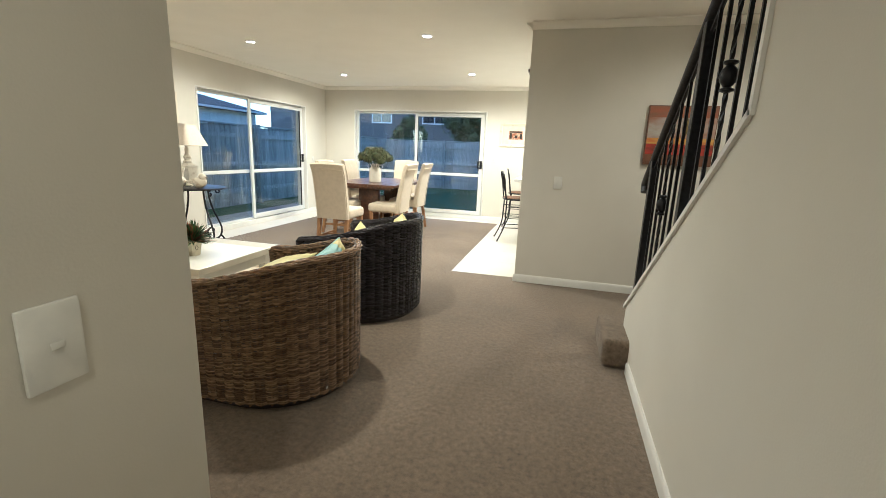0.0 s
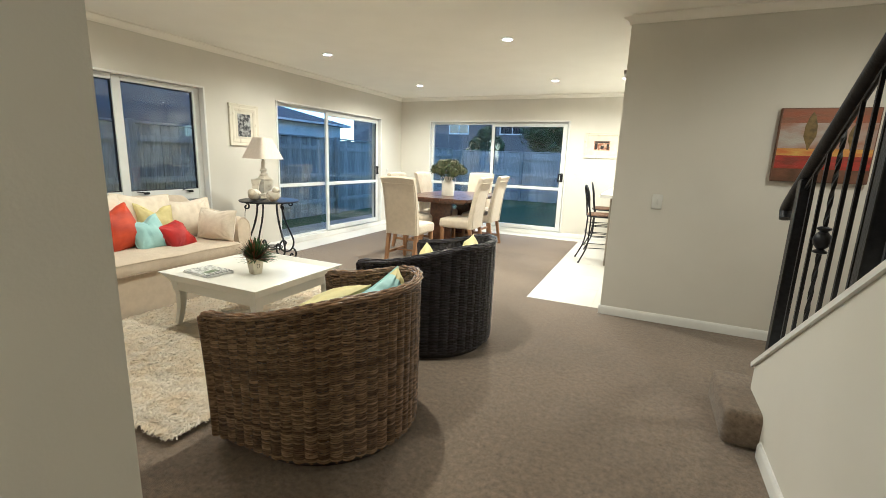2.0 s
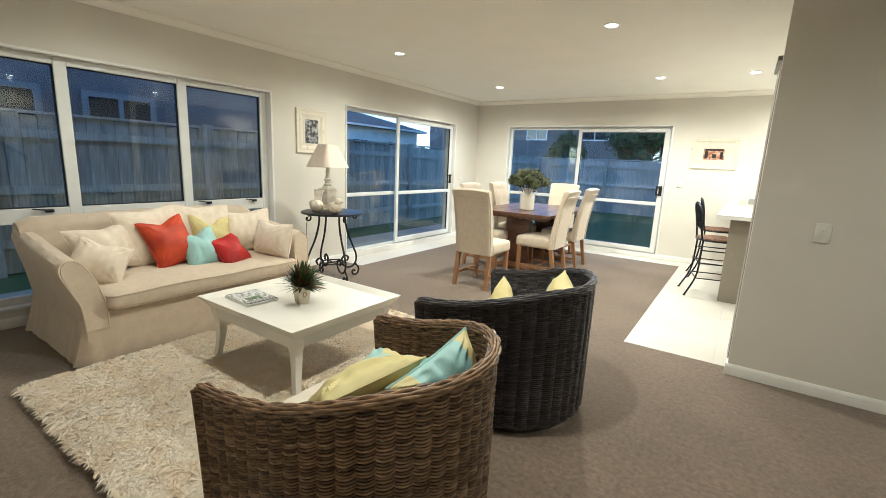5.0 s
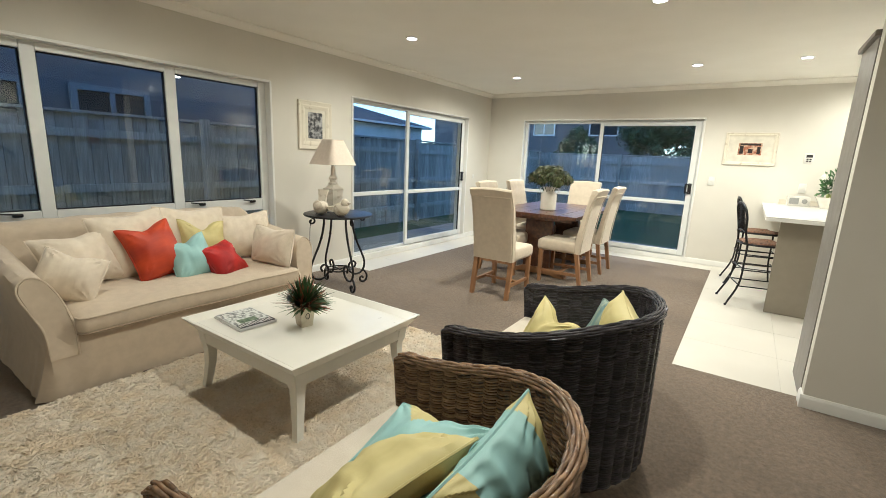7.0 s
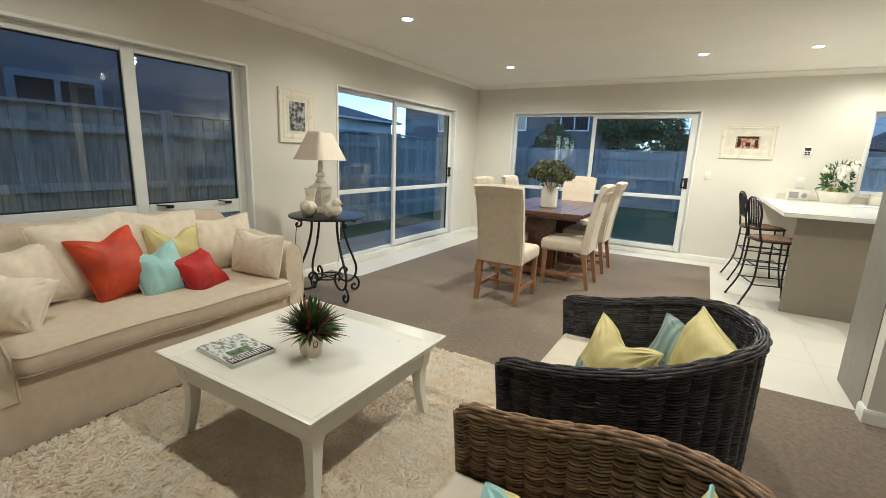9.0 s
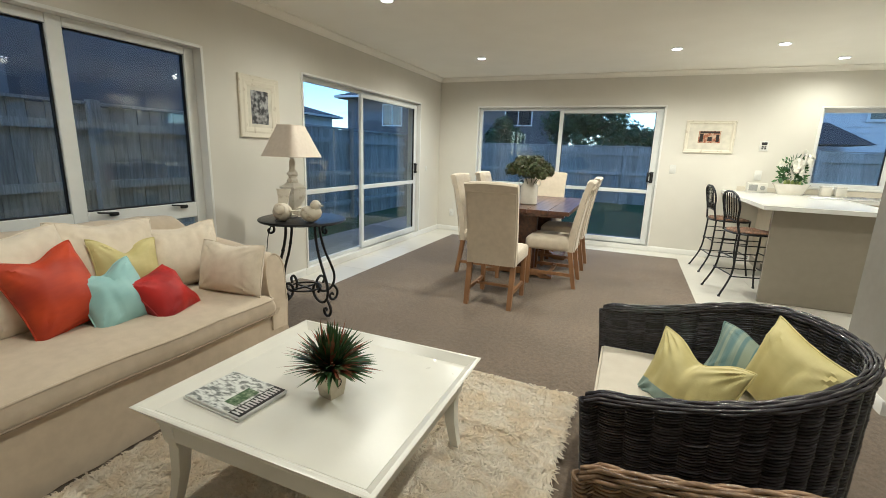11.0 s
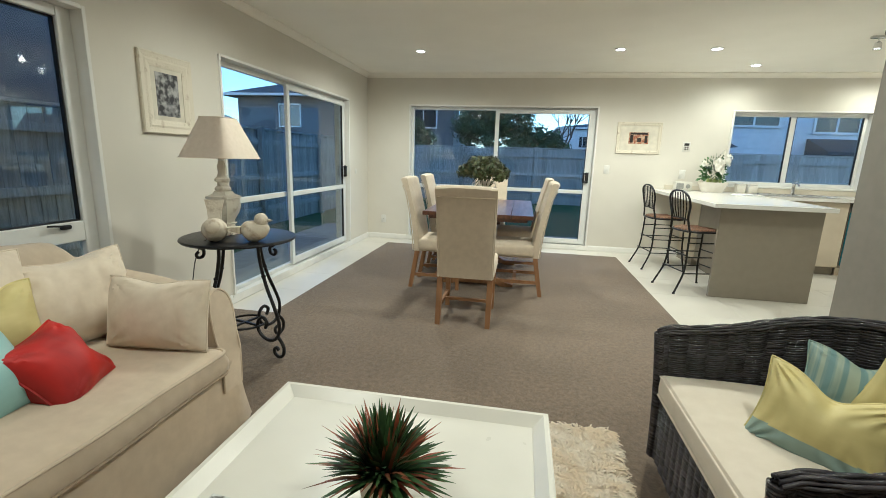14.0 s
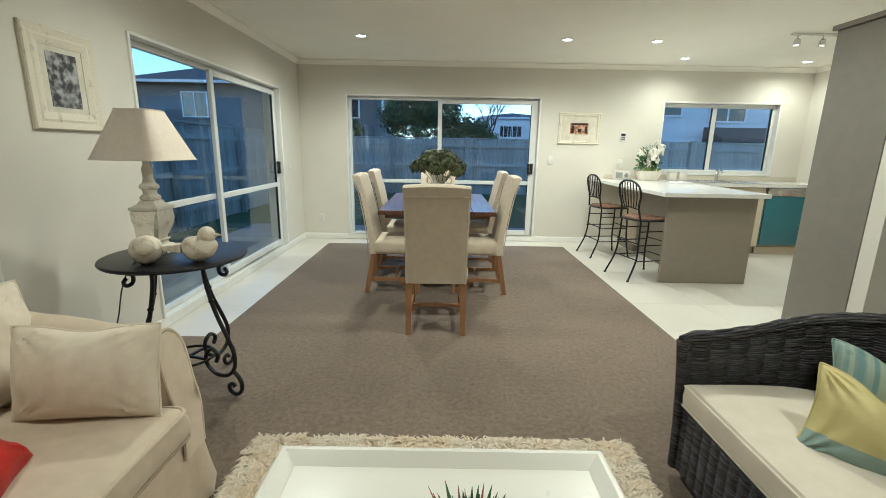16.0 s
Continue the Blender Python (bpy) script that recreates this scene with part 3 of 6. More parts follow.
# skirt with soft folds at the corners
b = BM()
loop = []
corner = [(0.462, -HL + 0.082), (0.462, HL - 0.082), (-0.50, HL - 0.082), (-0.50, -HL + 0.082)]
for (xa, ya), (xb, yb) in zip(corner, corner[1:] + corner[:1]):
    ln = math.hypot(xb - xa, yb - ya)
    for k in range(56):
        t = k / 56
        loop.append((xa + (xb - xa) * t, ya + (yb - ya) * t, min(t, 1 - t) * ln, (yb - ya) / ln, -(xb - xa) / ln))
rings = []
for lev in range(9):
    q = lev / 8
    ring = []
    for x, y, d, nx, ny in loop:
        out = (0.018 if abs(ny) < 0.5 else 0.058) * q ** 1.6 + 0.020 * q * math.exp(-(d / 0.10)) + 0.010 * q * math.sin(d * 55) * math.exp(-d / 0.14) + 0.008 * q * noise.noise(Vector((x * 6, y * 6, q)))
        ring.append((x + nx * out, y + ny * out, 0.34 * (1 - q) + 0.010 * q + 0.006 * q * noise.noise(Vector((x * 9, y * 9, 4)))))
    rings.append(ring)
grid_faces(b, rings, cap=False)
part("skirt", b, M["linen"], sofa, "linen skirt hanging to the floor")
# long seat cushion with piping


def seat_outline(inset, n=40):
    x0, x1, y1, r = -0.33, 0.512 - inset, HL - 0.200 - inset, 0.045
    pts = []
    for cx, cy, a0 in ((x1 - r, -y1 + r, -90), (x1 - r, y1 - r, 0)):
        pts += [(cx + r * math.cos(radians(a0 + 15 * k)), cy + r * math.sin(radians(a0 + 15 * k))) for k in range(7)]
        if a0 < 0:
            pts += [(x1, -y1 + r + (2 * y1 - 2 * r) * k / n) for k in range(1, n)]
    pts += [(x1 - r + (x0 - x1 + r) * k / 12, y1) for k in range(1, 13)]
    pts += [(x0, y1 - 2 * y1 * k / n) for k in range(1, n)]
    pts += [(x0 + (x1 - r - x0) * k / 12, -y1) for k in range(0, 12)]
    return pts


def seat_drift(x, y, z):
    sag = 0.012 * noise.noise(Vector((x * 3, y * 3, 7))) + 0.008 * (1 - (y / HL) ** 2)
    gather = 0.0022 * math.sin(y * 75 + 3 * noise.noise(Vector((0, y * 6, 1)))) * (0.34 < z < 0.41)
    return (x + 0.010 * noise.noise(Vector((1, y * 3, 2))) + gather, y, z + (sag if z > 0.40 else 0.25 * sag))


b = BM()
rings = []
for inset, z in ((0.06, 0.322), (0.012, 0.325), (0.0, 0.333), (-0.008, 0.352), (-0.010, 0.375), (-0.006, 0.395), (0.002, 0.412), (0.015, 0.423), (0.04, 0.432), (0.09, 0.439), (0.17, 0.444), (0.26, 0.447)):
    rings.append([seat_drift(x, y, z) for x, y in seat_outline(inset)])
grid_faces(b, rings)
seat = part("seat_cushion", b, M["linen"], sofa)
# the lower cord carries painted seam shade, the upper is plain linen
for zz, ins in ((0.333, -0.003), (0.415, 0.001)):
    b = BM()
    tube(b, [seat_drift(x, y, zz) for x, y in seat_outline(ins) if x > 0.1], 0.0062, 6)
    part("piping", b, M["piping_seam_shade"] if zz < 0.4 else M["linen"], seat, "linen piping")
for x, y in ((0.34, -HL + 0.14), (0.34, HL - 0.14), (-0.42, -HL + 0.12), (-0.42, HL - 0.12)):
    b = BM()
    lathe(b, [(0.024, 0.0), (0.036, 0.10), (0.038, 0.16)], 10, (x, y), 0.8)
    part("leg", b, M["dark_wood_and_gap_shade"], sofa, "dark wooden leg")

g = "cushions on the sofa"
cl = "plump cream linen back cushion on the sofa"
cushion(pose(-4.41, 2.555, 0.64, 5, -18, 4), 0.47, 0.46, 0.24, M["linen_cushion"], cl, 11, "back_cushion", 0.05, group=g, chop=0.03)
cushion(pose(-4.48, 2.97, 0.65, -4, -18, -3), 0.50, 0.44, 0.24, M["linen_cushion"], cl, 12, "back_cushion", 0.05, group=g, chop=0.05)
cushion(pose(-4.41, 3.33, 0.615, 3, -22, -14), 0.49, 0.38, 0.22, M["linen_cushion"], cl, 13, "back_cushion", 0.06, group=g, chop=0.05, wrinkle=0.02)
cushion(lie((-4.33, 2.22, 0.61), (-0.20, 0.9, 0.05), (-0.42, -0.12, 0.8)), 0.42, 0.34, 0.20, M["linen_cushion"], "cream linen cushion against the sofa's arm", 14, group=g, chop=0.05)
cushion(lie((-4.10, 2.105, 0.57), (0.45, 0.80, -0.32), (-0.45, 0.02, 0.75)), 0.31, 0.28, 0.19, M["linen_cushion"], "cream linen lumbar cushion slumped on the sofa's arm", 15, group=g, pinch=0.05, chop=0.08, wrinkle=0.014)
cushion(lie((-4.025, 3.35, 0.585), (1, 0.10, 0.0), (-0.05, 0.22, 1)), 0.43, 0.29, 0.17, M["linen_cushion"], "cream linen lumbar cushion at the sofa's end", 16, pinch=0.03, group=g, chop=0.06)
cushion(lie((-4.25, 2.610, 0.620), (-0.03, 0.27, 0.04), (-0.20, -0.02, 0.38)), 0.335, 0.39, 0.22, M["orange_red"], "orange-red silk scatter cushion on the sofa", 17, pinch=0.10, group=g, chop=0.09)
cushion(pose(-4.35, 2.985, 0.630, -8, -22, 2), 0.34, 0.31, 0.15, M["lime"], "yellow-green silk scatter cushion on the sofa", 18, pinch=0.10, group=g, chop=0.22)
cushion(lie((-4.165, 2.80, 0.555), (0.0, 0.24, 0.035), (-0.18, 0.0, 0.26)), 0.30, 0.33, 0.19, M["aqua"], "pale aqua silk scatter cushion on the sofa", 19, pinch=0.10, group=g, chop=0.12)
cushion(lie((-4.08, 2.985, 0.520), (0.24, 0.12, -0.30), (-0.20, 0.46, 0.10)), 0.28, 0.28, 0.20, M["red"], "small red silk scatter cushion on the sofa", 20, pinch=0.09, group=g, chop=0.08)

# shag rug
RX0, RX1, RY0, RY1 = -3.71, -2.13, 1.575, 3.79
rug = thing("rug", pose((RX0 + RX1) / 2, (RY0 + RY1) / 2, 0), "thick cream and beige shag pile rug", "rug")
hw, hl = (RX1 - RX0) / 2, (RY1 - RY0) / 2
b = BM()
box(b, -hw + 0.01, hw - 0.01, -hl + 0.01, hl - 0.01, 0.002, 0.022, 0.008)
part("backing", b, M["rug_base"], rug)
rng = np.random.default_rng(5)
verts, faces = [], []
NT = 150000
px = rng.uniform(-hw - 0.003, hw + 0.003, NT)
py = rng.uniform(-hl - 0.003, hl + 0.003, NT)
rr_ = rng.random((NT, 4))
gs = rng.normal(size=NT)
for i in range(NT):
    x, y = float(px[i]), float(py[i])
    ang = 7.0 * noise.noise(Vector((x * 4.0, y * 4.0, 0.5))) + 1.1 * float(gs[i])
    ex = max(0.0, abs(x) - hw + 0.04) * math.copysign(1, x) * 22
    ey = max(0.0, abs(y) - hl + 0.04) * math.copysign(1, y) * 22
    dx, dy = math.cos(ang) + ex, math.sin(ang) + ey
    q = math.hypot(dx, dy) or 1
    dx, dy = dx / q, dy / q
    ln = 0.030 + 0.022 * float(rr_[i, 0])
    w = 0.0023 + 0.0014 * float(rr_[i, 1])
    tuft = 0.5 + 0.5 * noise.noise(Vector((x * 16, y * 16, 3.0)))
    furrow = 0.5 + 0.5 * math.sin(y * 70 + 3.0 * noise.noise(Vector((x * 3.0, y * 3.0, 8.0))))
    h = 0.024 + 0.010 * tuft + 0.007 * furrow + 0.008 * float(rr_[i, 2])
    tw = 1.6 * (float(rr_[i, 3]) - 0.5)
    k = len(verts)
    for t, hh in ((0.0, 0.016), (0.30, h * 0.9), (0.70, h), (1.0, h * 0.82)):
        cx = x + dx * ln * t * (0.6 + 0.4 * t) - dy * 0.010 * tw * t * t
        cy = y + dy * ln * t * (0.6 + 0.4 * t) + dx * 0.010 * tw * t * t
        f = w if t < 0.9 else w * 0.6
        verts += [(cx + dy * f, cy - dx * f, hh - f * tw), (cx - dy * f, cy + dx * f, hh + f * tw)]
    for r in range(3):
        a = k + 2 * r
        faces.append((a, a + 1, a + 3, a + 2))
me = bpy.data.meshes.new("shag")
me.from_pydata(verts, [], faces)
me.materials.append(M["yarn"])
me.polygons.foreach_set("use_smooth", [True] * len(me.polygons))
pile = new("shag", me)
pile.parent = rug
pile["kind"] = "stuff"

# coffee table
ct = thing("coffee_table", pose(-2.922, 2.79, 0.03), "square white painted coffee table with a tray top", "coffee table")
TW, TL = 0.463, 0.432
ZT = 0.40
b = BM()
box(b, -TW + 0.05, TW - 0.05, -TL + 0.05, TL - 0.05, ZT - 0.045, ZT - 0.025, 0.002, 1)
part("tray_floor", b, M["white_paint"], ct)
b = BM()
rings = []
for ox, z in ((0.055, ZT - 0.07), (0.0, ZT), (0.006, ZT + 0.002), (0.016, ZT + 0.002), (0.050, ZT - 0.026), (0.050, ZT - 0.07)):
    rings.append([((TW - ox) * i, (TL - ox) * j, z) for i, j in ((-1, -1), (1, -1), (1, 1), (-1, 1))])
rings.append(rings[0])
grid_faces(b, rings, cap=False)
part("tray_rim", b, M["white_paint"], ct, smooth=False)
b = BM()
ax, ay = TW - 0.06, TL - 0.06
for x0, x1, y0, y1 in ((-ax, ax, -ay, -ay + 0.02), (-ax, ax, ay - 0.02, ay), (-ax, -ax + 0.02, -ay + 0.02, ay - 0.02), (ax - 0.02, ax, -ay + 0.02, ay - 0.02)):
    box(b, x0, x1, y0, y1, ZT - 0.13, ZT - 0.0705)
part("apron", b, M["white_paint"], ct, smooth=False)
for i in (-1, 1):
    for j in (-1, 1):
        b = BM()
        rings = []
        for z, s, o in ((ZT - 0.071, 0.062, 0.0), (ZT - 0.14, 0.058, -0.006), (0.24, 0.050, -0.010), (0.14, 0.042, -0.006), (0.06, 0.036, 0.004), (0.0, 0.034, 0.014)):
            cx, cy = i * (TW - 0.085 + o), j * (TL - 0.085 + o)
            rings.append([(cx + s / 2 * p, cy + s / 2 * q, z) for p, q in ((-1, -1), (1, -1), (1, 1), (-1, 1))])
        grid_faces(b, rings)
        leg = part("leg", b, M["white_paint"], ct)

# pot plant on the coffee table
M["pot"] = mat("distressed_cream_pot", (0.66, 0.60, 0.47), 0.6, (0.42, 0.34, 0.22), 14, 0.2, 120, lo=0.5, hi=0.75)
M["blade"] = mat("spiky_green_grass", (0.05, 0.11, 0.03), 0.5, (0.025, 0.06, 0.02), 20, island=0.4)
M["blade_red"] = mat("red_tipped_grass", (0.34, 0.085, 0.04), 0.5, (0.12, 0.06, 0.025), 12, island=0.4)
M["mark"] = mat("dark_printed_mark", (0.02, 0.018, 0.016), 0.6)
ctz = 0.03 + ZT - 0.025
pp = thing("potted_plant", pose(-2.872, 2.745, ctz, 0, 0, -12), "small spiky grass in a square cream pot", "plant")
b = BM()
lathe(b, [(0.030, 0.0), (0.032, 0.004), (0.043, 0.10), (0.047, 0.103), (0.047, 0.115), (0.041, 0.115), (0.040, 0.10)], 24, (0, 0), 0.9)
pot = part("pot", b, M["pot"], pp)
for a in (0, 180):
    b = BM()
    tube(b, [(0.0395 - 0.0 + 0.0035 * math.sin(t) * 0.24, 0.011 * math.cos(t), 0.062 + 0.015 * math.sin(t)) for t in [2 * math.pi * k / 16 for k in range(16)]], 0.0017, 5, True)
    q = part("ring_mark", b, M["mark"], pot, "dark printed ring")
    q.matrix_basis = pose(0.0, 0, 0, 0, 0, a)
for nm, mt, cnt, sd in (("foliage", M["blade"], 300, 1), ("red_foliage", M["blade_red"], 130, 2)):
    rnd = random.Random(sd)
    b = BM()
    for i in range(cnt):
        a = rnd.uniform(0, 2 * math.pi)
        el = rnd.uniform(0.25, 1.5)
        ln = rnd.uniform(0.12, 0.19) * (1.0 if sd == 1 else 1.06) * (0.85 + 0.2 * math.sin(el))
        dx, dy = math.cos(a), math.sin(a)
        r0 = rnd.uniform(0, 0.03)
        pts = []
        for t in (0, 0.35, 0.7, 1.0):
            rr = r0 + ln * t * math.cos(el) * (0.75 + 0.25 * t)
            zz = 0.10 + ln * t * math.sin(el) * (1.0 - 0.10 * t) - 0.22 * ln * t * t * math.cos(el)
            pts.append(Vector((dx * rr, dy * rr, zz)))
        w = 0.0066 if sd == 1 else 0.0042
        side = Vector((-dy, dx, 0.15)) * (w * 1.25)
        row = [(b.verts.new(p - side * f), b.verts.new(p + side * f)) for p, f in zip(pts, (0.8, 1.0, 0.7, 0.06))]
        for p, q in zip(row, row[1:]):
            b.faces.new((p[0], p[1], q[1], q[0]))
    part(nm, b, mt, pp, "" if sd == 1 else "dark red spiky leaves")

# magazine
M["paper"] = mat("magazine_paper", (0.70, 0.70, 0.68), 0.35, (0.6, 0.6, 0.58), 40)
M["photo_grey"] = mat("printed_grey_photo", (0.16, 0.17, 0.16), 0.3, (0.72, 0.73, 0.70), 34, lo=0.40, hi=0.56, stretch=(1, 2.5, 1), detail=6)
M["photo_green"] = mat("printed_garden_photo", (0.03, 0.085, 0.025), 0.3, (0.30, 0.36, 0.24), 60, lo=0.42, hi=0.66)
M["ink"] = mat("black_ink", (0.012, 0.012, 0.013), 0.3)
mg = thing("magazine", pose(-3.165, 2.585, ctz, 0, 0, -4), "glossy house magazine lying on the coffee table", "magazine")
b = BM()
for k in range(2):
    box(b, -0.14 + 0.006 * k, 0.14 + 0.004 * k, -0.102 + 0.003 * k, 0.102, 0.001 + 0.009 * k, 0.009 + 0.009 * k, 0.002, 1)
part("page_block", b, M["paper"], mg)
for nm, mt, x0, x1, y0, y1, lab in (("cover_photo", M["photo_grey"], -0.128, 0.085, -0.095, 0.098, "grey printed photograph"), ("title_band", M["ink"], 0.086, 0.140, -0.095, 0.098, "black title band"),
                                   ("garden_photo", M["photo_green"], 0.02, 0.075, -0.06, 0.04, "green printed garden picture")):
    b = BM()
    z = 0.0183 if nm != "garden_photo" else 0.0190
    box(b, x0, x1, y0, y1, z, z + 0.0006)
    part(nm, b, mt, mg, lab, False)
b = BM()
for k in range(7):
    y = -0.089 + k * 0.026
    box(b, 0.092, 0.128, y, y + 0.007, 0.0192, 0.0197)
    box(b, 0.092, 0.128, y + 0.013, y + 0.020, 0.0192, 0.0197)
    x = (0.1065, 0.121, 0.092)[k % 3]
    box(b, x, x + 0.007, y + 0.007, y + 0.013, 0.0192, 0.0197)
part("title_bars", b, M["paper"], mg, "white title bars", False)


# wicker tub chairs, open towards the sofa (-x)
def strands(name, runs, r, material, parent, sides=5):
    """Round canes along the rows of points in runs, each an array (n, 3) with its outward normals, joined into one mesh."""
    verts, faces, base = [], [], 0
    ang = np.arange(sides) * 2 * math.pi / sides
    for pts, nrm, up in runs:
        n = len(pts)
        ring = pts[:, None, :] + r * (np.cos(ang)[None, :, None] * nrm[:, None, :] + np.sin(ang)[None, :, None] * up[:, None, :])
        verts.append(ring.reshape(-1, 3))
        i = np.arange(n - 1)[:, None] * sides
        k = np.arange(sides)[None, :]
        q = (k + 1) % sides
        faces.append((base + np.stack([i + k, i + q, i + sides + q, i + sides + k], -1)).reshape(-1, 4))
        base += n * sides
    me = bpy.data.meshes.new(name)
    me.from_pydata(np.concatenate(verts).tolist(), [], np.concatenate(faces).tolist())
    me.materials.append(material)
    me.polygons.foreach_set("use_smooth", [True] * len(me.polygons))
    o = new(name, me)
    o.parent = parent
    return o


def tub_chair(m, material, label, AR, W, RB, seed, cols):
    c = thing("tub_chair", m, label, "armchair", "wicker chairs beside the coffee table")
    rnd = np.random.default_rng(seed)

    def plan(s, z):
        """Point of the shell at arc s in 0..1 and relative height z in 0..1, and outward normal."""
        grow = 0.985 + 0.015 * z ** 0.8
        w, rb = W * grow, RB * grow
        la, lb = AR, math.pi * (w + rb) / 2
        tot = 2 * la + lb
        d = s * tot
        flare = 0.032 * z ** 2 * max(0.0, 1 - min(d, tot - d) / 0.25)
        if d < la:
            return Vector((-la + d - flare, -w, 0)), Vector((0, -1, 0))
        if d > tot - la:
            return Vector((-(d - tot + la) - flare, w, 0)), Vector((0, 1, 0))
        a = -math.pi / 2 + math.pi * (d - la) / lb
        return Vector((rb * math.cos(a), w * math.sin(a), 0)), Vector((math.cos(a) / rb, math.sin(a) / w, 0)).normalized()

    def top(s):
        k = 1 - abs(2 * s - 1)
        arm = min(1.0, k / 0.035)
        k = max(0.0, min(1.0, (k - 0.02) / 0.75))
        return 0.594 + 0.018 * arm + 0.130 * (k * k * (3 - 2 * k))
    sub, zs, rows = 6, 0.04, 66
    cnt = cols * sub + 1
    S = [i / (cols * sub) for i in range(cnt)]
    tops = np.array([top(s) for s in S])
    col = np.arange(cnt) / sub
    up = np.tile(np.array([0.0, 0.0, 1.0]), (cnt, 1))
    wave = np.cos(math.pi * col)
    wave = np.sign(wave) * np.abs(wave) ** 0.7
    runs = []
    amp, rr = 0.0112, 0.0043
    for r in range(rows):
        for ph in (0, 1):
            f = (r + 0.5 * ph + 0.25) / rows
            at = [plan(s, f) for s in S]
            P = np.array([tuple(p) for p, _ in at])
            N = np.array([tuple(q) for _, q in at])
            jit = 0.0011 * np.interp(col, np.arange(cols + 1), rnd.normal(size=cols + 1))
            P[:, 2] = zs + f * (tops - 0.012 - zs) + jit
            runs.append((P + N * (amp * wave * (1 if ph else -1) + 0.6 * jit)[:, None], N, up))
    strands("weave", runs, rr, material, c)
    # border: canes carried over the top edge
    runs = []
    at = [plan(s, 1.0) for s in S]
    P = np.array([tuple(p) for p, _ in at])
    P[:, 2] = tops - 0.012
    N = np.array([tuple(q) for _, q in at])
    for k in range(7):
        a = math.pi * (k - 0.5) / 5
        rad = 0.0165 + 0.0030 * wave * (1 if k % 2 else -1)
        runs.append((P + N * (rad * math.cos(a))[:, None] + up * (rad * math.sin(a) * 0.95)[:, None], N, up))
    strands("border", runs, 0.0056, material, c, 6)
    # added dark sheet between the two faces, standing for shade in the weave's gaps
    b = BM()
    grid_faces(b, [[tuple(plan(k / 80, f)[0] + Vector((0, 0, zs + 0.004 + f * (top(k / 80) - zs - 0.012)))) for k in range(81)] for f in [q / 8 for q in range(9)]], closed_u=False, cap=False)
    part("gap_shade_sheet", b, M["dark_wood_and_gap_shade"], c, "added dark sheet shading gaps in the weave")
    for k in range(cols + 1):
        b = BM()
        s = k / cols
        tube(b, [plan(s, f)[0] + Vector((0, 0, zs - 0.01 + f * (top(s) - zs))) for f in (0.0, 0.35, 0.7, 0.99)], 0.0055, 5)
        part("stake", b, material, c)
    # front edges wound with cane
    for s, sg in ((0.0, -1), (1.0, 1)):
        b = BM()
        h = top(s) - zs - 0.01
        for k in range(52):
            f = (k + 0.5) / 52
            p = plan(s, f)[0] + Vector((-0.003, 0, zs + f * h))
            tube(b, [p + Vector((0.004 + 0.015 * math.cos(t) * -1, 0.0165 * math.sin(t), 0.002 * math.cos(t))) for t in [2 * math.pi * q / 12 for q in range(12)]], 0.0052, 5, True)
        part("front_edge", b, material, c)
    # woven front under the seat
    n = 16 * 6 + 1
    cc = np.arange(n) / 6
    wv = np.cos(math.pi * cc)
    wv = np.sign(wv) * np.abs(wv) ** 0.7
    runs = []
    F = np.tile(np.array([-1.0, 0, 0]), (n, 1))
    for r in range(27):
        for ph in (0, 1):
            z = zs + 0.004 + (r + 0.5 * ph) * 0.0102
            pts = np.stack([-AR + 0.012 + 0.0095 * wv * (1 if ph else -1), np.linspace(-(W - 0.02), W - 0.02, n), np.full(n, z)], -1)
            runs.append((pts, F, np.tile(np.array([0.0, 0, 1.0]), (n, 1))))
    strands("front_weave", runs, 0.0050, material, c)
    # another added dark sheet, behind the front weave, for shade in its gaps
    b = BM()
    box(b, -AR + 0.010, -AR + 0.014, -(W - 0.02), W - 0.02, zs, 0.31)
    part("front_gap_shade_sheet", b, M["dark_wood_and_gap_shade"], c, "added dark sheet shading gaps in the weave", False)
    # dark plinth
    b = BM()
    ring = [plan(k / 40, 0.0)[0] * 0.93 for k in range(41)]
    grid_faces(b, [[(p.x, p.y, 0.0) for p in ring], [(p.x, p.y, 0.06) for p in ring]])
    part("plinth", b, M["dark_wood_and_gap_shade"], c, "dark recessed base")
    # seat cushion
    b = BM()
    outline = [plan(k / 40, 0.3)[0] * 0.93 + Vector((-0.035, 0, 0)) for k in range(41)]
    fa, fb = outline[-1], outline[0]
    outline += [fa.lerp(fb, k / 12) for k in range(1, 12)]
    rings = []
    for sc, z in ((0.90, 0.318), (0.975, 0.322), (0.995, 0.334), (1.003, 0.370), (0.995, 0.410), (0.97, 0.424), (0.88, 0.433), (0.6, 0.440), (0.3, 0.443), (0.02, 0.444)):
        rings.append([(-0.06 + (p.x + 0.06) * sc, p.y * sc, z + 0.006 * noise.noise(Vector((p.x * 5 * sc, p.y * 5 * sc, z * 9 + seed)))) for p in outline])
    grid_faces(b, rings)
    sc_ = part("seat_cushion", b, M["seat_canvas"], c, "off-white canvas seat cushion")
    for z in (0.333, 0.412):
        b = BM()
        tube(b, [(-0.06 + (p.x + 0.06) * 0.998, p.y * 0.998, z) for p in outline], 0.0045, 6, True)
        part("piping", b, M["seat_canvas"], sc_)
    return c


tub_chair(pose(-1.650, 3.235, 0), M["wicker_dark"], "dark woven rattan tub chair with canvas seat", 0.332, 0.425, 0.402, 1, 30)
tub_chair(pose(-1.655, 2.07, 0), M["wicker_brown"], "brown woven rattan tub chair with canvas seat", 0.306, 0.408, 0.425, 2, 38)
g = "cushions on the wicker chairs"

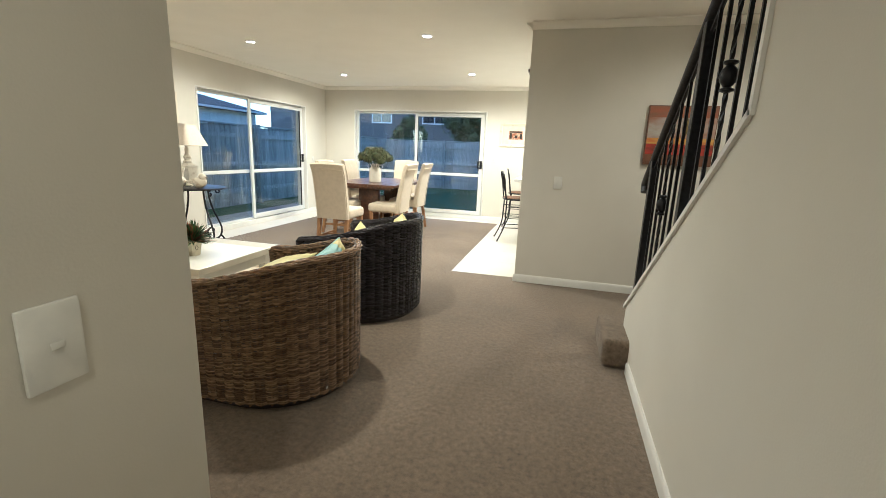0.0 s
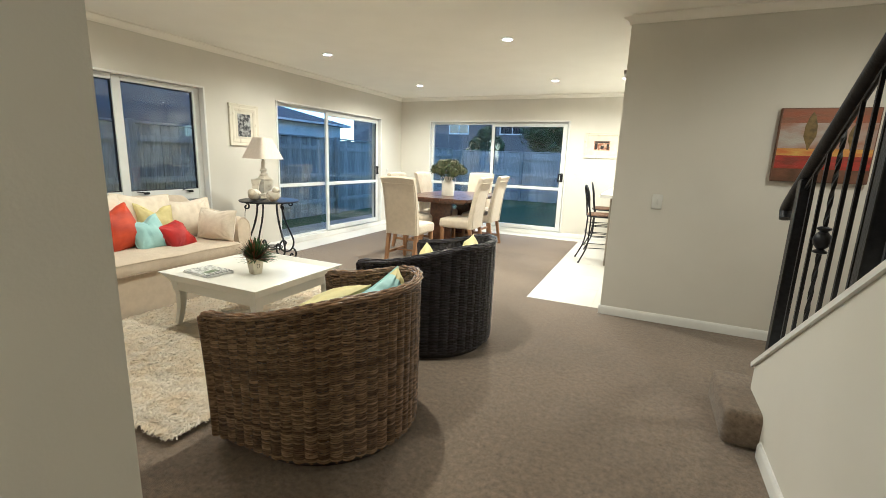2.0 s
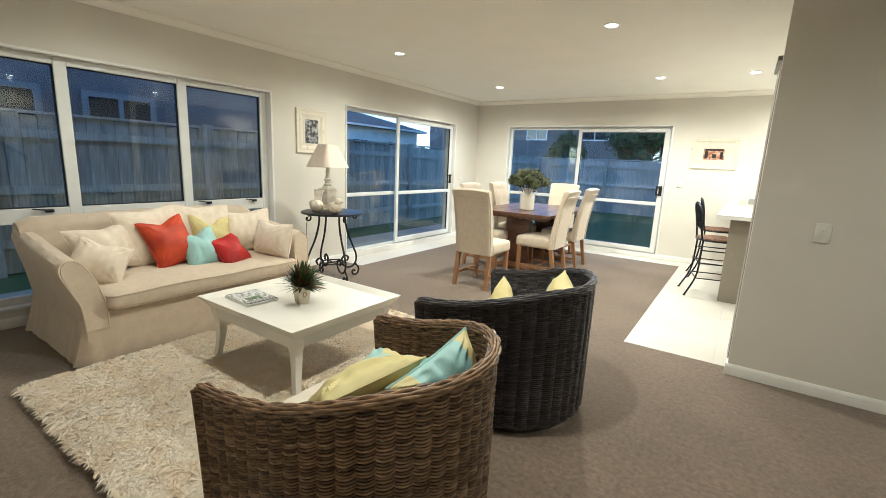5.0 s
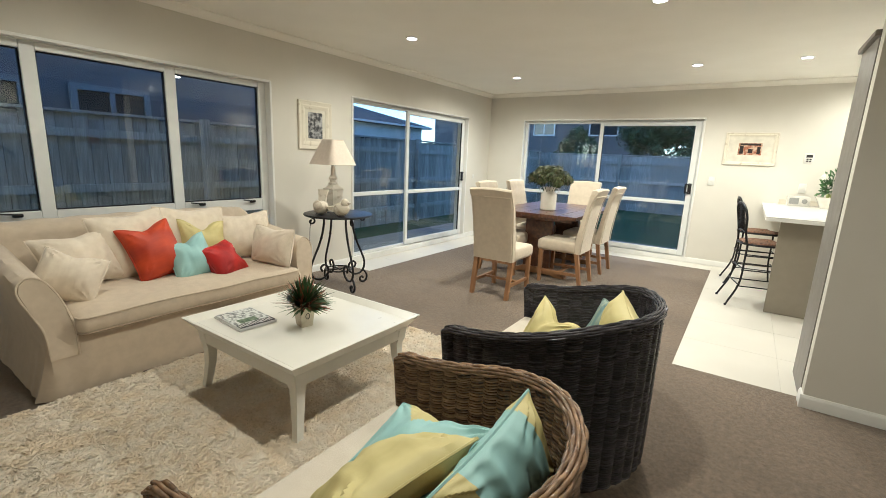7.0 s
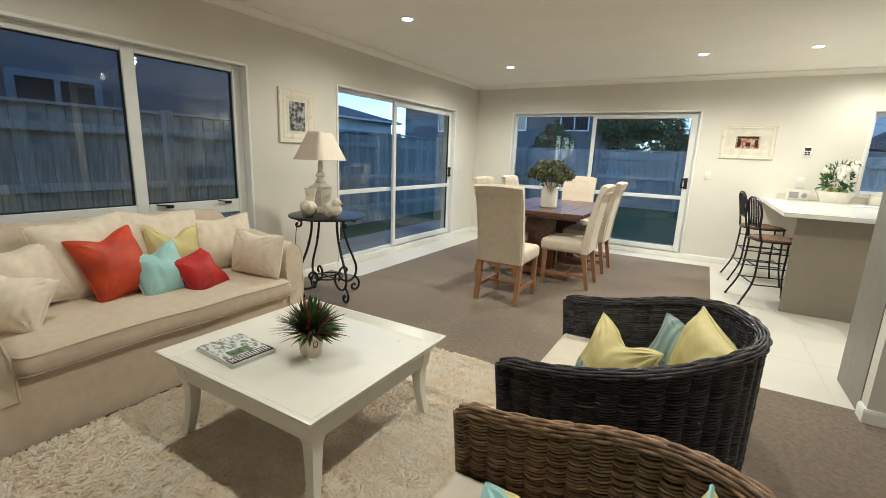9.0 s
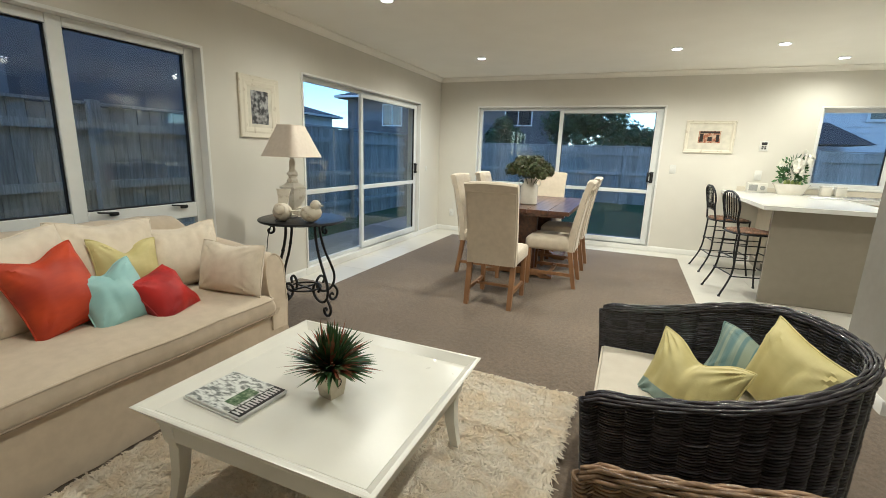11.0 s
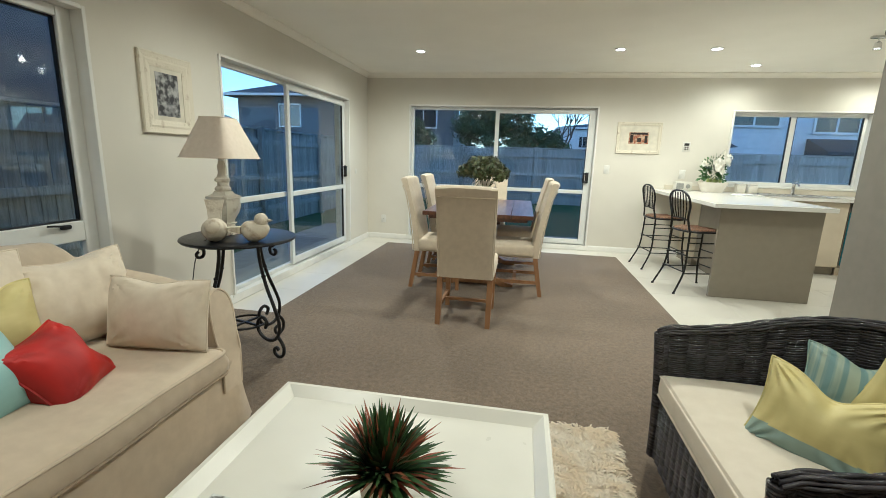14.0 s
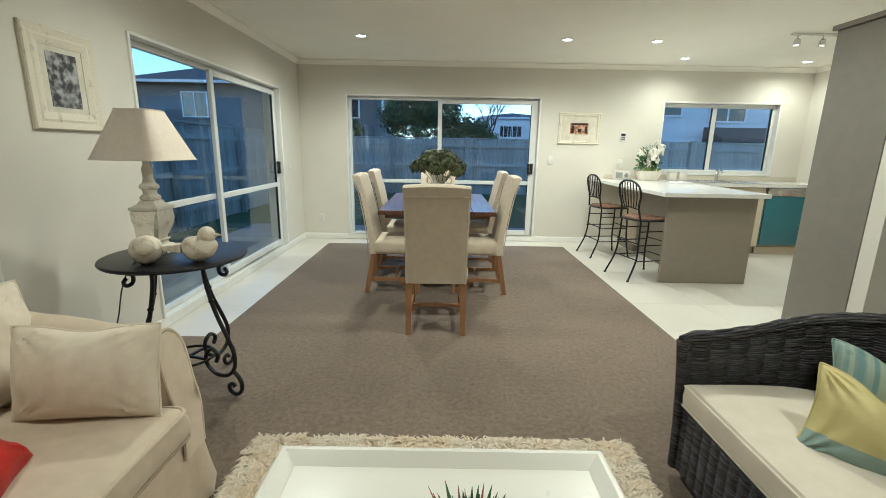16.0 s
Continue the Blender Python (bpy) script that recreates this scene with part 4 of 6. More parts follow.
cushion(lie((-1.695, 3.195, 0.520), (0.225, -0.20, -0.03), (0.10, 0.045, 0.26)), 0.33, 0.275, 0.17, M["lime"], "yellow-green silk cushion with an aqua panel in the wicker chair", 31, wrinkle=0.016, pinch=0.10, group=g,
        second=M["aqua_dull"], split=lambda y, z: z < -0.06, chop=0.17)
cushion(lie((-1.46, 3.44, 0.54), (0.8, -0.40, -0.10), (0.16, 0.40, 0.7)), 0.28, 0.22, 0.14, M["blue_green"], "striped blue-green cushion in the wicker chair", 32, pinch=0.1, group=g, chop=0.16)
cushion(lie((-1.395, 3.24, 0.575), (-0.40, 0.80, 0.22), (0.18, 0.02, 0.95)), 0.33, 0.30, 0.17, M["lime"], "yellow-green silk cushion leaning in the wicker chair", 33, wrinkle=0.016, pinch=0.10, group=g)
cushion(lie((-1.65, 2.165, 0.53), (0.31, 0.0, 0.04), (0.02, 0.30, 0.08)), 0.35, 0.30, 0.15, M["aqua"], "aqua silk cushion with a yellow wedge in the wicker chair", 35, wrinkle=0.016, pinch=0.11, group=g,
        second=M["lime"], split=lambda y, z: z > 0.03 + 1.1 * abs(y + 0.03), chop=0.08)
cushion(lie((-1.62, 1.985, 0.575), (0.10, 0.36, 0.05), (0.26, -0.05, 0.20)), 0.36, 0.33, 0.15, M["lime"], "yellow-green silk cushion with corded edge in the wicker chair", 34, wrinkle=0.016, pinch=0.12, group=g)
cushion(lie((-1.395, 2.13, 0.595), (0.05, 0.386, 0.10), (-0.07, 0.02, 0.28)), 0.37, 0.24, 0.14, M["aqua"], "pale aqua silk cushion with yellow ends leaning in the wicker chair", 36, wrinkle=0.016, pinch=0.09, group=g,
        second=M["lime"], split=lambda y, z: y > 0.115 or y < -0.10)

# wrought iron side table
st = thing("side_table", pose(-4.255, 4.235, 0), "round black table on scrolled wrought iron legs", "side table")
b = BM()
lathe(b, [(0.30, 0.722), (0.318, 0.724), (0.325, 0.732), (0.322, 0.741), (0.31, 0.745)], 48)
part("tabletop", b, M["iron"], st)


LEG = [(0.150, 0.722), (0.152, 0.64), (0.172, 0.54), (0.205, 0.44), (0.255, 0.33), (0.287, 0.24), (0.280, 0.165), (0.235, 0.118), (0.17, 0.115), (0.118, 0.155), (0.112, 0.215), (0.15, 0.25), (0.187, 0.225), (0.172, 0.185)]
FOOT = [(0.268, 0.150), (0.300, 0.118), (0.318, 0.078), (0.308, 0.036), (0.275, 0.018), (0.245, 0.032), (0.240, 0.062), (0.262, 0.074), (0.276, 0.058)]
CURL = [(0.255, 0.718), (0.225, 0.700), (0.228, 0.668), (0.256, 0.660), (0.270, 0.680), (0.256, 0.694)]
for k in range(4):
    a = math.radians(45 + 90 * k + 30)
    ca, sa = math.cos(a), math.sin(a)
    b = BM()
    for crv, rad in ((LEG, 0.0105), (FOOT, 0.0105)):
        tube(b, smooth_pts([(r * ca, r * sa, z) for r, z in crv], 6), rad, 8)
    for r, z in ((0.180, 0.515),):
        lathe(b, [(0.006, z - 0.012), (0.014, z - 0.005), (0.014, z + 0.005), (0.006, z + 0.012)], 10, (r * ca, r * sa))
    lg = part("leg", b, M["iron"], st, "scrolled iron leg")
    b = BM()
    tube(b, smooth_pts([((r + 0.02) * ca, (r + 0.02) * sa, z) for r, z in CURL], 5), 0.009, 7)
    part("curl", b, M["iron"], lg)
b = BM()
tube(b, [(0.125 * math.cos(t), 0.125 * math.sin(t), 0.19) for t in [2 * math.pi * k / 28 for k in range(28)]], 0.007, 7, True)
for t in (math.radians(75), math.radians(165)):
    bar(b, (0.125 * math.cos(t), 0.125 * math.sin(t), 0.19), (-0.125 * math.cos(t), -0.125 * math.sin(t), 0.19), 0.012, 0.012)
part("stretcher_ring", b, M["iron"], st)

# table lamp
M["distressed"] = mat("distressed_white_wood", (0.72, 0.67, 0.57), 0.65, (0.45, 0.37, 0.27), 18, 0.35, 90, lo=0.54, hi=0.76)
M["shade"] = mat("cream_lampshade_linen", (0.78, 0.68, 0.57), 0.9, (0.74, 0.64, 0.53), 40, 0.2, 500)
lamp = thing("table_lamp", pose(-4.385, 4.29, 0.745), "table lamp with distressed carved base and linen shade", "table lamp")
b = BM()
lathe(b, [(0.082, 0), (0.082, 0.018), (0.074, 0.022), (0.062, 0.034), (0.046, 0.040), (0.042, 0.052), (0.054, 0.064)], 28, (0, 0), 0.9)
part("foot", b, M["distressed"], lamp)
b = BM()
lathe(b, [(0.036, 0.062), (0.042, 0.085), (0.060, 0.125), (0.069, 0.165), (0.066, 0.20), (0.066, 0.212), (0.073, 0.216), (0.073, 0.228), (0.062, 0.232), (0.044, 0.244), (0.036, 0.26)], 32, (0, 0), 0.92)
part("body", b, M["distressed"], lamp)
b = BM()
lathe(b, [(0.036, 0.258), (0.046, 0.266), (0.046, 0.278), (0.030, 0.292), (0.032, 0.31), (0.043, 0.32), (0.043, 0.332), (0.028, 0.346), (0.022, 0.37), (0.024, 0.41), (0.012, 0.45)], 20)
part("neck", b, M["distressed"], lamp)
b = BM()
rings = []
for s, z in ((0.172, 0.458), (0.0785, 0.688), (0.0755, 0.688), (0.169, 0.458)):
    ring = []
    for i in range(40):
        a = 2 * math.pi * i / 40 + math.pi / 40
        c, q = math.cos(a), math.sin(a)
        k = 1 / (abs(c) ** 9 + abs(q) ** 9) ** (1 / 9)
        ring.append((s * c * k, s * q * k, z))
    rings.append(ring)
rings.append(rings[0])
grid_faces(b, rings, cap=False)
part("shade", b, M["shade"], lamp, "cream linen lampshade")
for s, z in ((0.172, 0.458), (0.0785, 0.688)):
    b = BM()
    tube(b, [(s * c / (abs(c) ** 9 + abs(q) ** 9) ** (1 / 9), s * q / (abs(c) ** 9 + abs(q) ** 9) ** (1 / 9), z) for c, q in [(math.cos(t), math.sin(t)) for t in [2 * math.pi * (k + 0.5) / 40 for k in range(40)]]], 0.003, 5, True)
    part("shade_trim", b, M["shade"], lamp)
b = BM()
lathe(b, [(0.012, 0.43), (0.028, 0.48), (0.033, 0.52), (0.026, 0.555), (0.008, 0.57)], 16)
part("bulb", b, M["plate"], lamp, "unlit white bulb")
b = BM()
tube(b, smooth_pts([(0.05, -0.02, 0.012), (0.10, -0.10, 0.006), (0.06, -0.26, 0.004), (0.02, -0.30, -0.10), (-0.10, -0.22, -0.32), (-0.30, -0.10, -0.44), (-0.545, -0.02, -0.49)], 8), 0.003, 6)
part("cord", b, M["black_plastic"], lamp, "black power cord to the wall")

# carved birds
M["bird"] = mat("whitewashed_carved_wood", (0.66, 0.60, 0.49), 0.7, (0.34, 0.26, 0.17), 26, 0.4, 120, lo=0.5, hi=0.74)


def bird(m, label, tail_up):
    t = thing("bird_ornament", m, label, "ornament", "carved birds on the side table")
    b = BM()
    bmesh.ops.create_uvsphere(b, u_segments=20, v_segments=14, radius=1.0)
    for v in b.verts:
        x, y, z = v.co
        v.co = Vector((x * 0.060 * (1 + 0.15 * x), y * 0.048, 0.046 + z * 0.046 + 0.012 * x * x))
        if v.co.z < 0.004:
            v.co.z = 0.0
    # head and beak
    if not tail_up:
        o = bmesh.ops.create_uvsphere(b, u_segments=14, v_segments=10, radius=0.030)
        for v in o["verts"]:
            v.co = Vector((v.co.x + 0.035, v.co.y, v.co.z * 1.05 + 0.095))
        o = bmesh.ops.create_cone(b, segments=8, radius1=0.011, radius2=0.001, depth=0.03, cap_ends=True)
        for v in o["verts"]:
            v.co = Vector((v.co.z + 0.072, v.co.y, v.co.x + 0.095))
        grid_faces(b, [[(-0.05, -0.02, 0.035), (-0.05, 0.02, 0.035), (-0.05, 0.02, 0.065), (-0.05, -0.02, 0.065)], [(-0.115, -0.022, 0.05), (-0.115, 0.022, 0.05), (-0.115, 0.022, 0.06), (-0.115, -0.022, 0.06)]])
    else:
        o = bmesh.ops.create_uvsphere(b, u_segments=14, v_segments=10, radius=0.030)
        for v in o["verts"]:
            v.co = Vector((v.co.x + 0.062, v.co.y, v.co.z + 0.07))
        grid_faces(b, [[(-0.035, -0.022, 0.06), (-0.035, 0.022, 0.06), (-0.005, 0.022, 0.07), (-0.005, -0.022, 0.07)], [(-0.046, -0.026, 0.12), (-0.046, 0.026, 0.12), (-0.026, 0.026, 0.124), (-0.026, -0.026, 0.124)], [(-0.052, -0.036, 0.16), (-0.052, 0.036, 0.16), (-0.036, 0.036, 0.164), (-0.036, -0.036, 0.164)]])
    for v in b.verts:
        v.co += 0.002 * Vector((noise.noise(v.co * 60), noise.noise(v.co * 60 + Vector((9, 0, 0))), 0))
    part("carving", b, M["bird"], t)
    return t


bird(pose(-4.27, 4.04, 0.745, 0, 0, -60) @ Matrix.Scale(1.4, 4), "whitewashed carved bird with raised tail on the side table", True)
bird(pose(-4.07, 4.10, 0.745, 0, 0, 10) @ Matrix.Scale(1.3, 4), "whitewashed carved bird looking ahead on the side table", False)

# console table by the entry wall
M["oak"] = mat("warm_stained_timber", (0.20, 0.095, 0.04), 0.4, (0.13, 0.06, 0.025), 9, 0.1, 120, stretch=(1, 1, 0.12))
cs = thing("console_table", pose(-2.30, 0.830, 0), "warm brown timber console table with tapered legs", "console table")
b = BM()
box(b, -1.05, 0.0, 0.0, 0.45, 0.745, 0.78, 0.006)
part("top", b, M["oak"], cs)
b = BM()
box(b, -1.0, -0.05, 0.04, 0.41, 0.64, 0.7445, 0.003)
part("apron", b, M["oak"], cs)
for x in (-0.07, -0.98):
    for y in (0.38, 0.07):
        b = BM()
        lathe(b, [(0.016, 0.0), (0.030, 0.59), (0.036, 0.596), (0.036, 0.61), (0.032, 0.616), (0.032, 0.6395)], 16, (x, y), 1.0, math.pi / 16)
        part("leg", b, M["oak"], cs)


# framed pictures
M["frame_white"] = mat("distressed_cream_frame", (0.70, 0.65, 0.53), 0.6, (0.42, 0.34, 0.24), 20, 0.3, 90, lo=0.6, hi=0.8)
M["mat_board"] = mat("cream_mat_board", (0.70, 0.66, 0.55), 0.8)
M["photo_dark"] = mat("dark_wood_photo", (0.035, 0.035, 0.04), 0.3, (0.42, 0.42, 0.42), 22, stretch=(1, 4, 1), lo=0.42, hi=0.62)
M["photo_warm"] = mat("warm_street_photo", (0.32, 0.10, 0.05), 0.3, (0.55, 0.42, 0.30), 26, lo=0.4, hi=0.6)
M["photo_black"] = mat("dark_photo_detail", (0.03, 0.022, 0.02), 0.3)


def picture(m, w, h, fw, photo, label, pw, ph):
    """Frame in the local x-z plane, facing -y, its back at y 0."""
    t = thing("framed_picture", m, label, "picture")
    b = BM()
    rings = []
    for o, y in ((0.0, 0.0), (0.0, -0.016), (0.006, -0.022), (fw * 0.45, -0.017), (fw * 0.6, -0.020), (fw * 0.85, -0.016), (fw, -0.012), (fw, 0.0)):
        rings.append([(i * (w / 2 - o), y, j * (h / 2 - o)) for i, j in ((-1, -1), (1, -1), (1, 1), (-1, 1))])
    rings.append(rings[0])
    grid_faces(b, rings, cap=False)
    part("frame", b, M["frame_white"], t, smooth=False)
    b = BM()
    box(b, -w / 2 + fw - 0.004, w / 2 - fw + 0.004, -0.008, -0.002, -h / 2 + fw - 0.004, h / 2 - fw + 0.004)
    part("mat_board", b, M["mat_board"], t, smooth=False)
    b = BM()
    box(b, -pw / 2, pw / 2, -0.0105, -0.0085, -ph / 2, ph / 2)
    part("photo", b, photo, t, smooth=False)
    return t


p1 = picture(pose(LX, 4.50, 1.584, 0, 0, 90), 0.433, 0.49, 0.085, M["photo_dark"], "distressed cream frame with a dark photograph", 0.185, 0.265)
p2 = picture(pose(-1.095, BY, 1.578), 0.565, 0.41, 0.045, M["photo_warm"], "cream frame with a small warm street photograph", 0.25, 0.15)
b = BM()
box(b, -0.11, 0.11, -0.0125, -0.0108, 0.045, 0.07)
box(b, -0.11, -0.07, -0.0125, -0.0108, -0.06, 0.04)
box(b, 0.075, 0.11, -0.0125, -0.0108, -0.06, 0.03)
box(b, -0.02, 0.03, -0.0125, -0.0108, -0.05, 0.0)
part("photo_detail", b, M["photo_black"], p2, "dark printed shapes", False)

# painted canvas beside the stairs
M["sky_paint"] = mat("painted_grey_sky", (0.42, 0.40, 0.36), 0.5, (0.30, 0.12, 0.06), 4, 0.3, 60, stretch=(1, 1, 2.0))
M["red_paint"] = mat("painted_red_field", (0.42, 0.03, 0.015), 0.5, (0.20, 0.03, 0.012), 8, 0.4, 50, stretch=(1, 1, 4))
M["yellow_paint"] = mat("painted_yellow_band", (0.60, 0.36, 0.06), 0.5, (0.55, 0.16, 0.03), 8, 0.4, 50, stretch=(1, 1, 4))
M["brown_paint"] = mat("painted_brown_edge", (0.11, 0.06, 0.035), 0.55, (0.20, 0.09, 0.05), 8, 0.4, 50)
M["rust_paint"] = mat("painted_rust_sky", (0.34, 0.09, 0.035), 0.5, (0.22, 0.10, 0.05), 6, 0.4, 50, stretch=(1, 1, 4))
M["tree_paint"] = mat("painted_ochre_tree", (0.20, 0.13, 0.035), 0.5, (0.10, 0.07, 0.02), 25, 0.4, 60)
cv = thing("canvas_painting", pose(0.715, 4.405, 1.455), "unframed canvas of red fields and cypress trees", "painting")
b = BM()
box(b, -0.27, 0.27, -0.04, -0.001, -0.25, 0.25, 0.004)
part("canvas", b, M["brown_paint"], cv)
for nm, mt, x0, x1, z0, z1 in (("sky", M["sky_paint"], -0.262, 0.262, -0.02, 0.15), ("upper_sky", M["rust_paint"], -0.262, 0.262, 0.151, 0.243), ("yellow_band", M["yellow_paint"], -0.262, 0.262, -0.07, -0.021),
                               ("red_field", M["red_paint"], -0.262, 0.262, -0.16, -0.071)):
    b = BM()
    box(b, x0, x1, -0.0425, -0.0402, z0, z1)
    part(nm, b, mt, cv, smooth=False)
for x, s in ((-0.09, 1.0), (0.03, 0.75), (0.14, 0.6)):
    b = BM()
    lathe(b, [(0.004, -0.03), (0.012, 0.0), (0.036, 0.06 * s), (0.034, 0.13 * s), (0.018, 0.19 * s), (0.003, 0.22 * s)], 14)
    for v in b.verts:
        v.co = Vector((v.co.x * s + x, -0.0428 + v.co.y * 0.05, v.co.z))
    part("painted_tree", b, M["tree_paint"], cv)


# switches, outlets, thermostat
def switch_plate(m, w, h, kind, label):
    t = thing(kind, m, label, kind.replace("_", " "))
    b = BM()
    box(b, -w / 2, w / 2, -0.009, 0.0, -h / 2, h / 2, 0.004, 2)
    part("plate", b, M["plate"], t)
    return t


s1 = switch_plate(pose(NWX, 0.534, 0.942, 0, 0, 90), 0.086, 0.132, "light_switch", "white single light switch on the entry wall")
b = BM()
box(b, -0.008, 0.012, -0.013, -0.0095, -0.006, 0.006, 0.002)
part("rocker", b, M["plate"], s1)
s2 = switch_plate(pose(-0.262, 4.405, 1.00), 0.075, 0.116, "light_switch", "white double light switch on the partition")
for z in (-0.02, 0.02):
    b = BM()
    box(b, -0.006, 0.006, -0.013, -0.0095, z - 0.009, z + 0.009, 0.002)
    part("rocker", b, M["plate"], s2)
s3 = switch_plate(pose(-1.463, BY, 1.15), 0.075, 0.116, "light_switch", "white light switch beside the sliding door")
b = BM()
box(b, -0.006, 0.006, -0.013, -0.0095, -0.009, 0.009, 0.002)
part("rocker", b, M["plate"], s3)
s5 = switch_plate(pose(-0.494, BY, 1.12), 0.075, 0.116, "light_switch", "white light switch above the bench")
b = BM()
box(b, -0.006, 0.006, -0.013, -0.0095, -0.009, 0.009, 0.002)
part("rocker", b, M["plate"], s5)


def outlet(m):
    t = switch_plate(m, 0.075, 0.116, "power_outlet", "white power outlet low on the wall")
    for x, z, rot in ((-0.012, 0.02, 25), (0.012, 0.02, -25), (0.0, -0.002, 0)):
        b = BM()
        box(b, -0.0012, 0.0012, -0.0102, -0.0092, -0.005, 0.005, m=pose(x, 0, z, 0, rot, 0))
        part("slot", b, M["mark"], t, "dark socket slot", False)
    return t


outlet(pose(-4.647, BY, 0.30))
outlet(pose(LX, 4.40, 0.25, 0, 0, 90))
sw = switch_plate(pose(LX, 7.80, 1.02, 0, 0, 90), 0.05, 0.07, "light_switch", "small white switch beside the sliding door")
b = BM()
box(b, -0.006, 0.006, -0.013, -0.0095, -0.009, 0.009, 0.002)
part("rocker", b, M["plate"], sw)
th = switch_plate(pose(-0.486, BY, 1.48), 0.095, 0.125, "thermostat", "white thermostat keypad with dark screen")
b = BM()
box(b, -0.030, 0.030, -0.012, -0.0095, 0.012, 0.045, 0.001)
part("screen", b, M["mark"], th, "dark display")
for i in range(2):
    for j in range(2):
        b = BM()
        box(b, -0.024 + i * 0.028, -0.004 + i * 0.028, -0.012, -0.0095, -0.04 + j * 0.022, -0.024 + j * 0.022, 0.001)
        part("button", b, M["mark"], th, "dark rubber button")

# ---- dining ----
M["dining_wood"] = mat("dark_red_brown_timber", (0.13, 0.055, 0.028), 0.3, (0.07, 0.03, 0.018), 7, 0.06, 90, stretch=(4, 0.35, 4), coat=0.15)
M["leg_wood"] = mat("honey_oak_legs", (0.34, 0.18, 0.08), 0.45, (0.25, 0.125, 0.055), 8, 0.1, 120, stretch=(3, 3, 0.4))
M["chair_fabric"] = mat("cream_linen_upholstery", (0.66, 0.57, 0.44), 0.9, (0.61, 0.525, 0.405), 22, 0.3, 520, big=0.04, sheen=0.2)

dt = thing("dining_table", pose(-2.98, 6.66, 0), "dark timber trestle dining table", "dining table")
for k in range(5):
    b = BM()
    box(b, -0.515 + k * 0.206, -0.515 + (k + 1) * 0.206 - 0.002, -0.78, 0.78, 0.712, 0.75, 0.003, 1)
    part("plank", b, M["dining_wood"], dt)
for y in (-0.70, 0.70):
    b = BM()
    box(b, -0.46, 0.46, y - 0.045, y + 0.045, 0.68, 0.7115, 0.003, 1)
    part("batten", b, M["dining_wood"], dt)
for y in (-0.48, 0.48):
    b = BM()
    box(b, -0.16, 0.16, y - 0.04, y + 0.04, 0.09, 0.6795, 0.008)
    part("post", b, M["dining_wood"], dt)
    b = BM()
    prism(b, [(-0.36, 0.0), (-0.24, 0.0), (-0.20, 0.02), (0.20, 0.02), (0.24, 0.0), (0.36, 0.0), (0.36, 0.025), (0.22, 0.06), (0.16, 0.0895), (-0.16, 0.0895), (-0.22, 0.06), (-0.36, 0.025)], y - 0.05, y + 0.05, "y")
    part("foot", b, M["leg_wood"], dt, smooth=False)
b = BM()
box(b, -0.03, 0.03, -0.44, 0.44, 0.22, 0.32, 0.005)
part("stretcher", b, M["dining_wood"], dt)


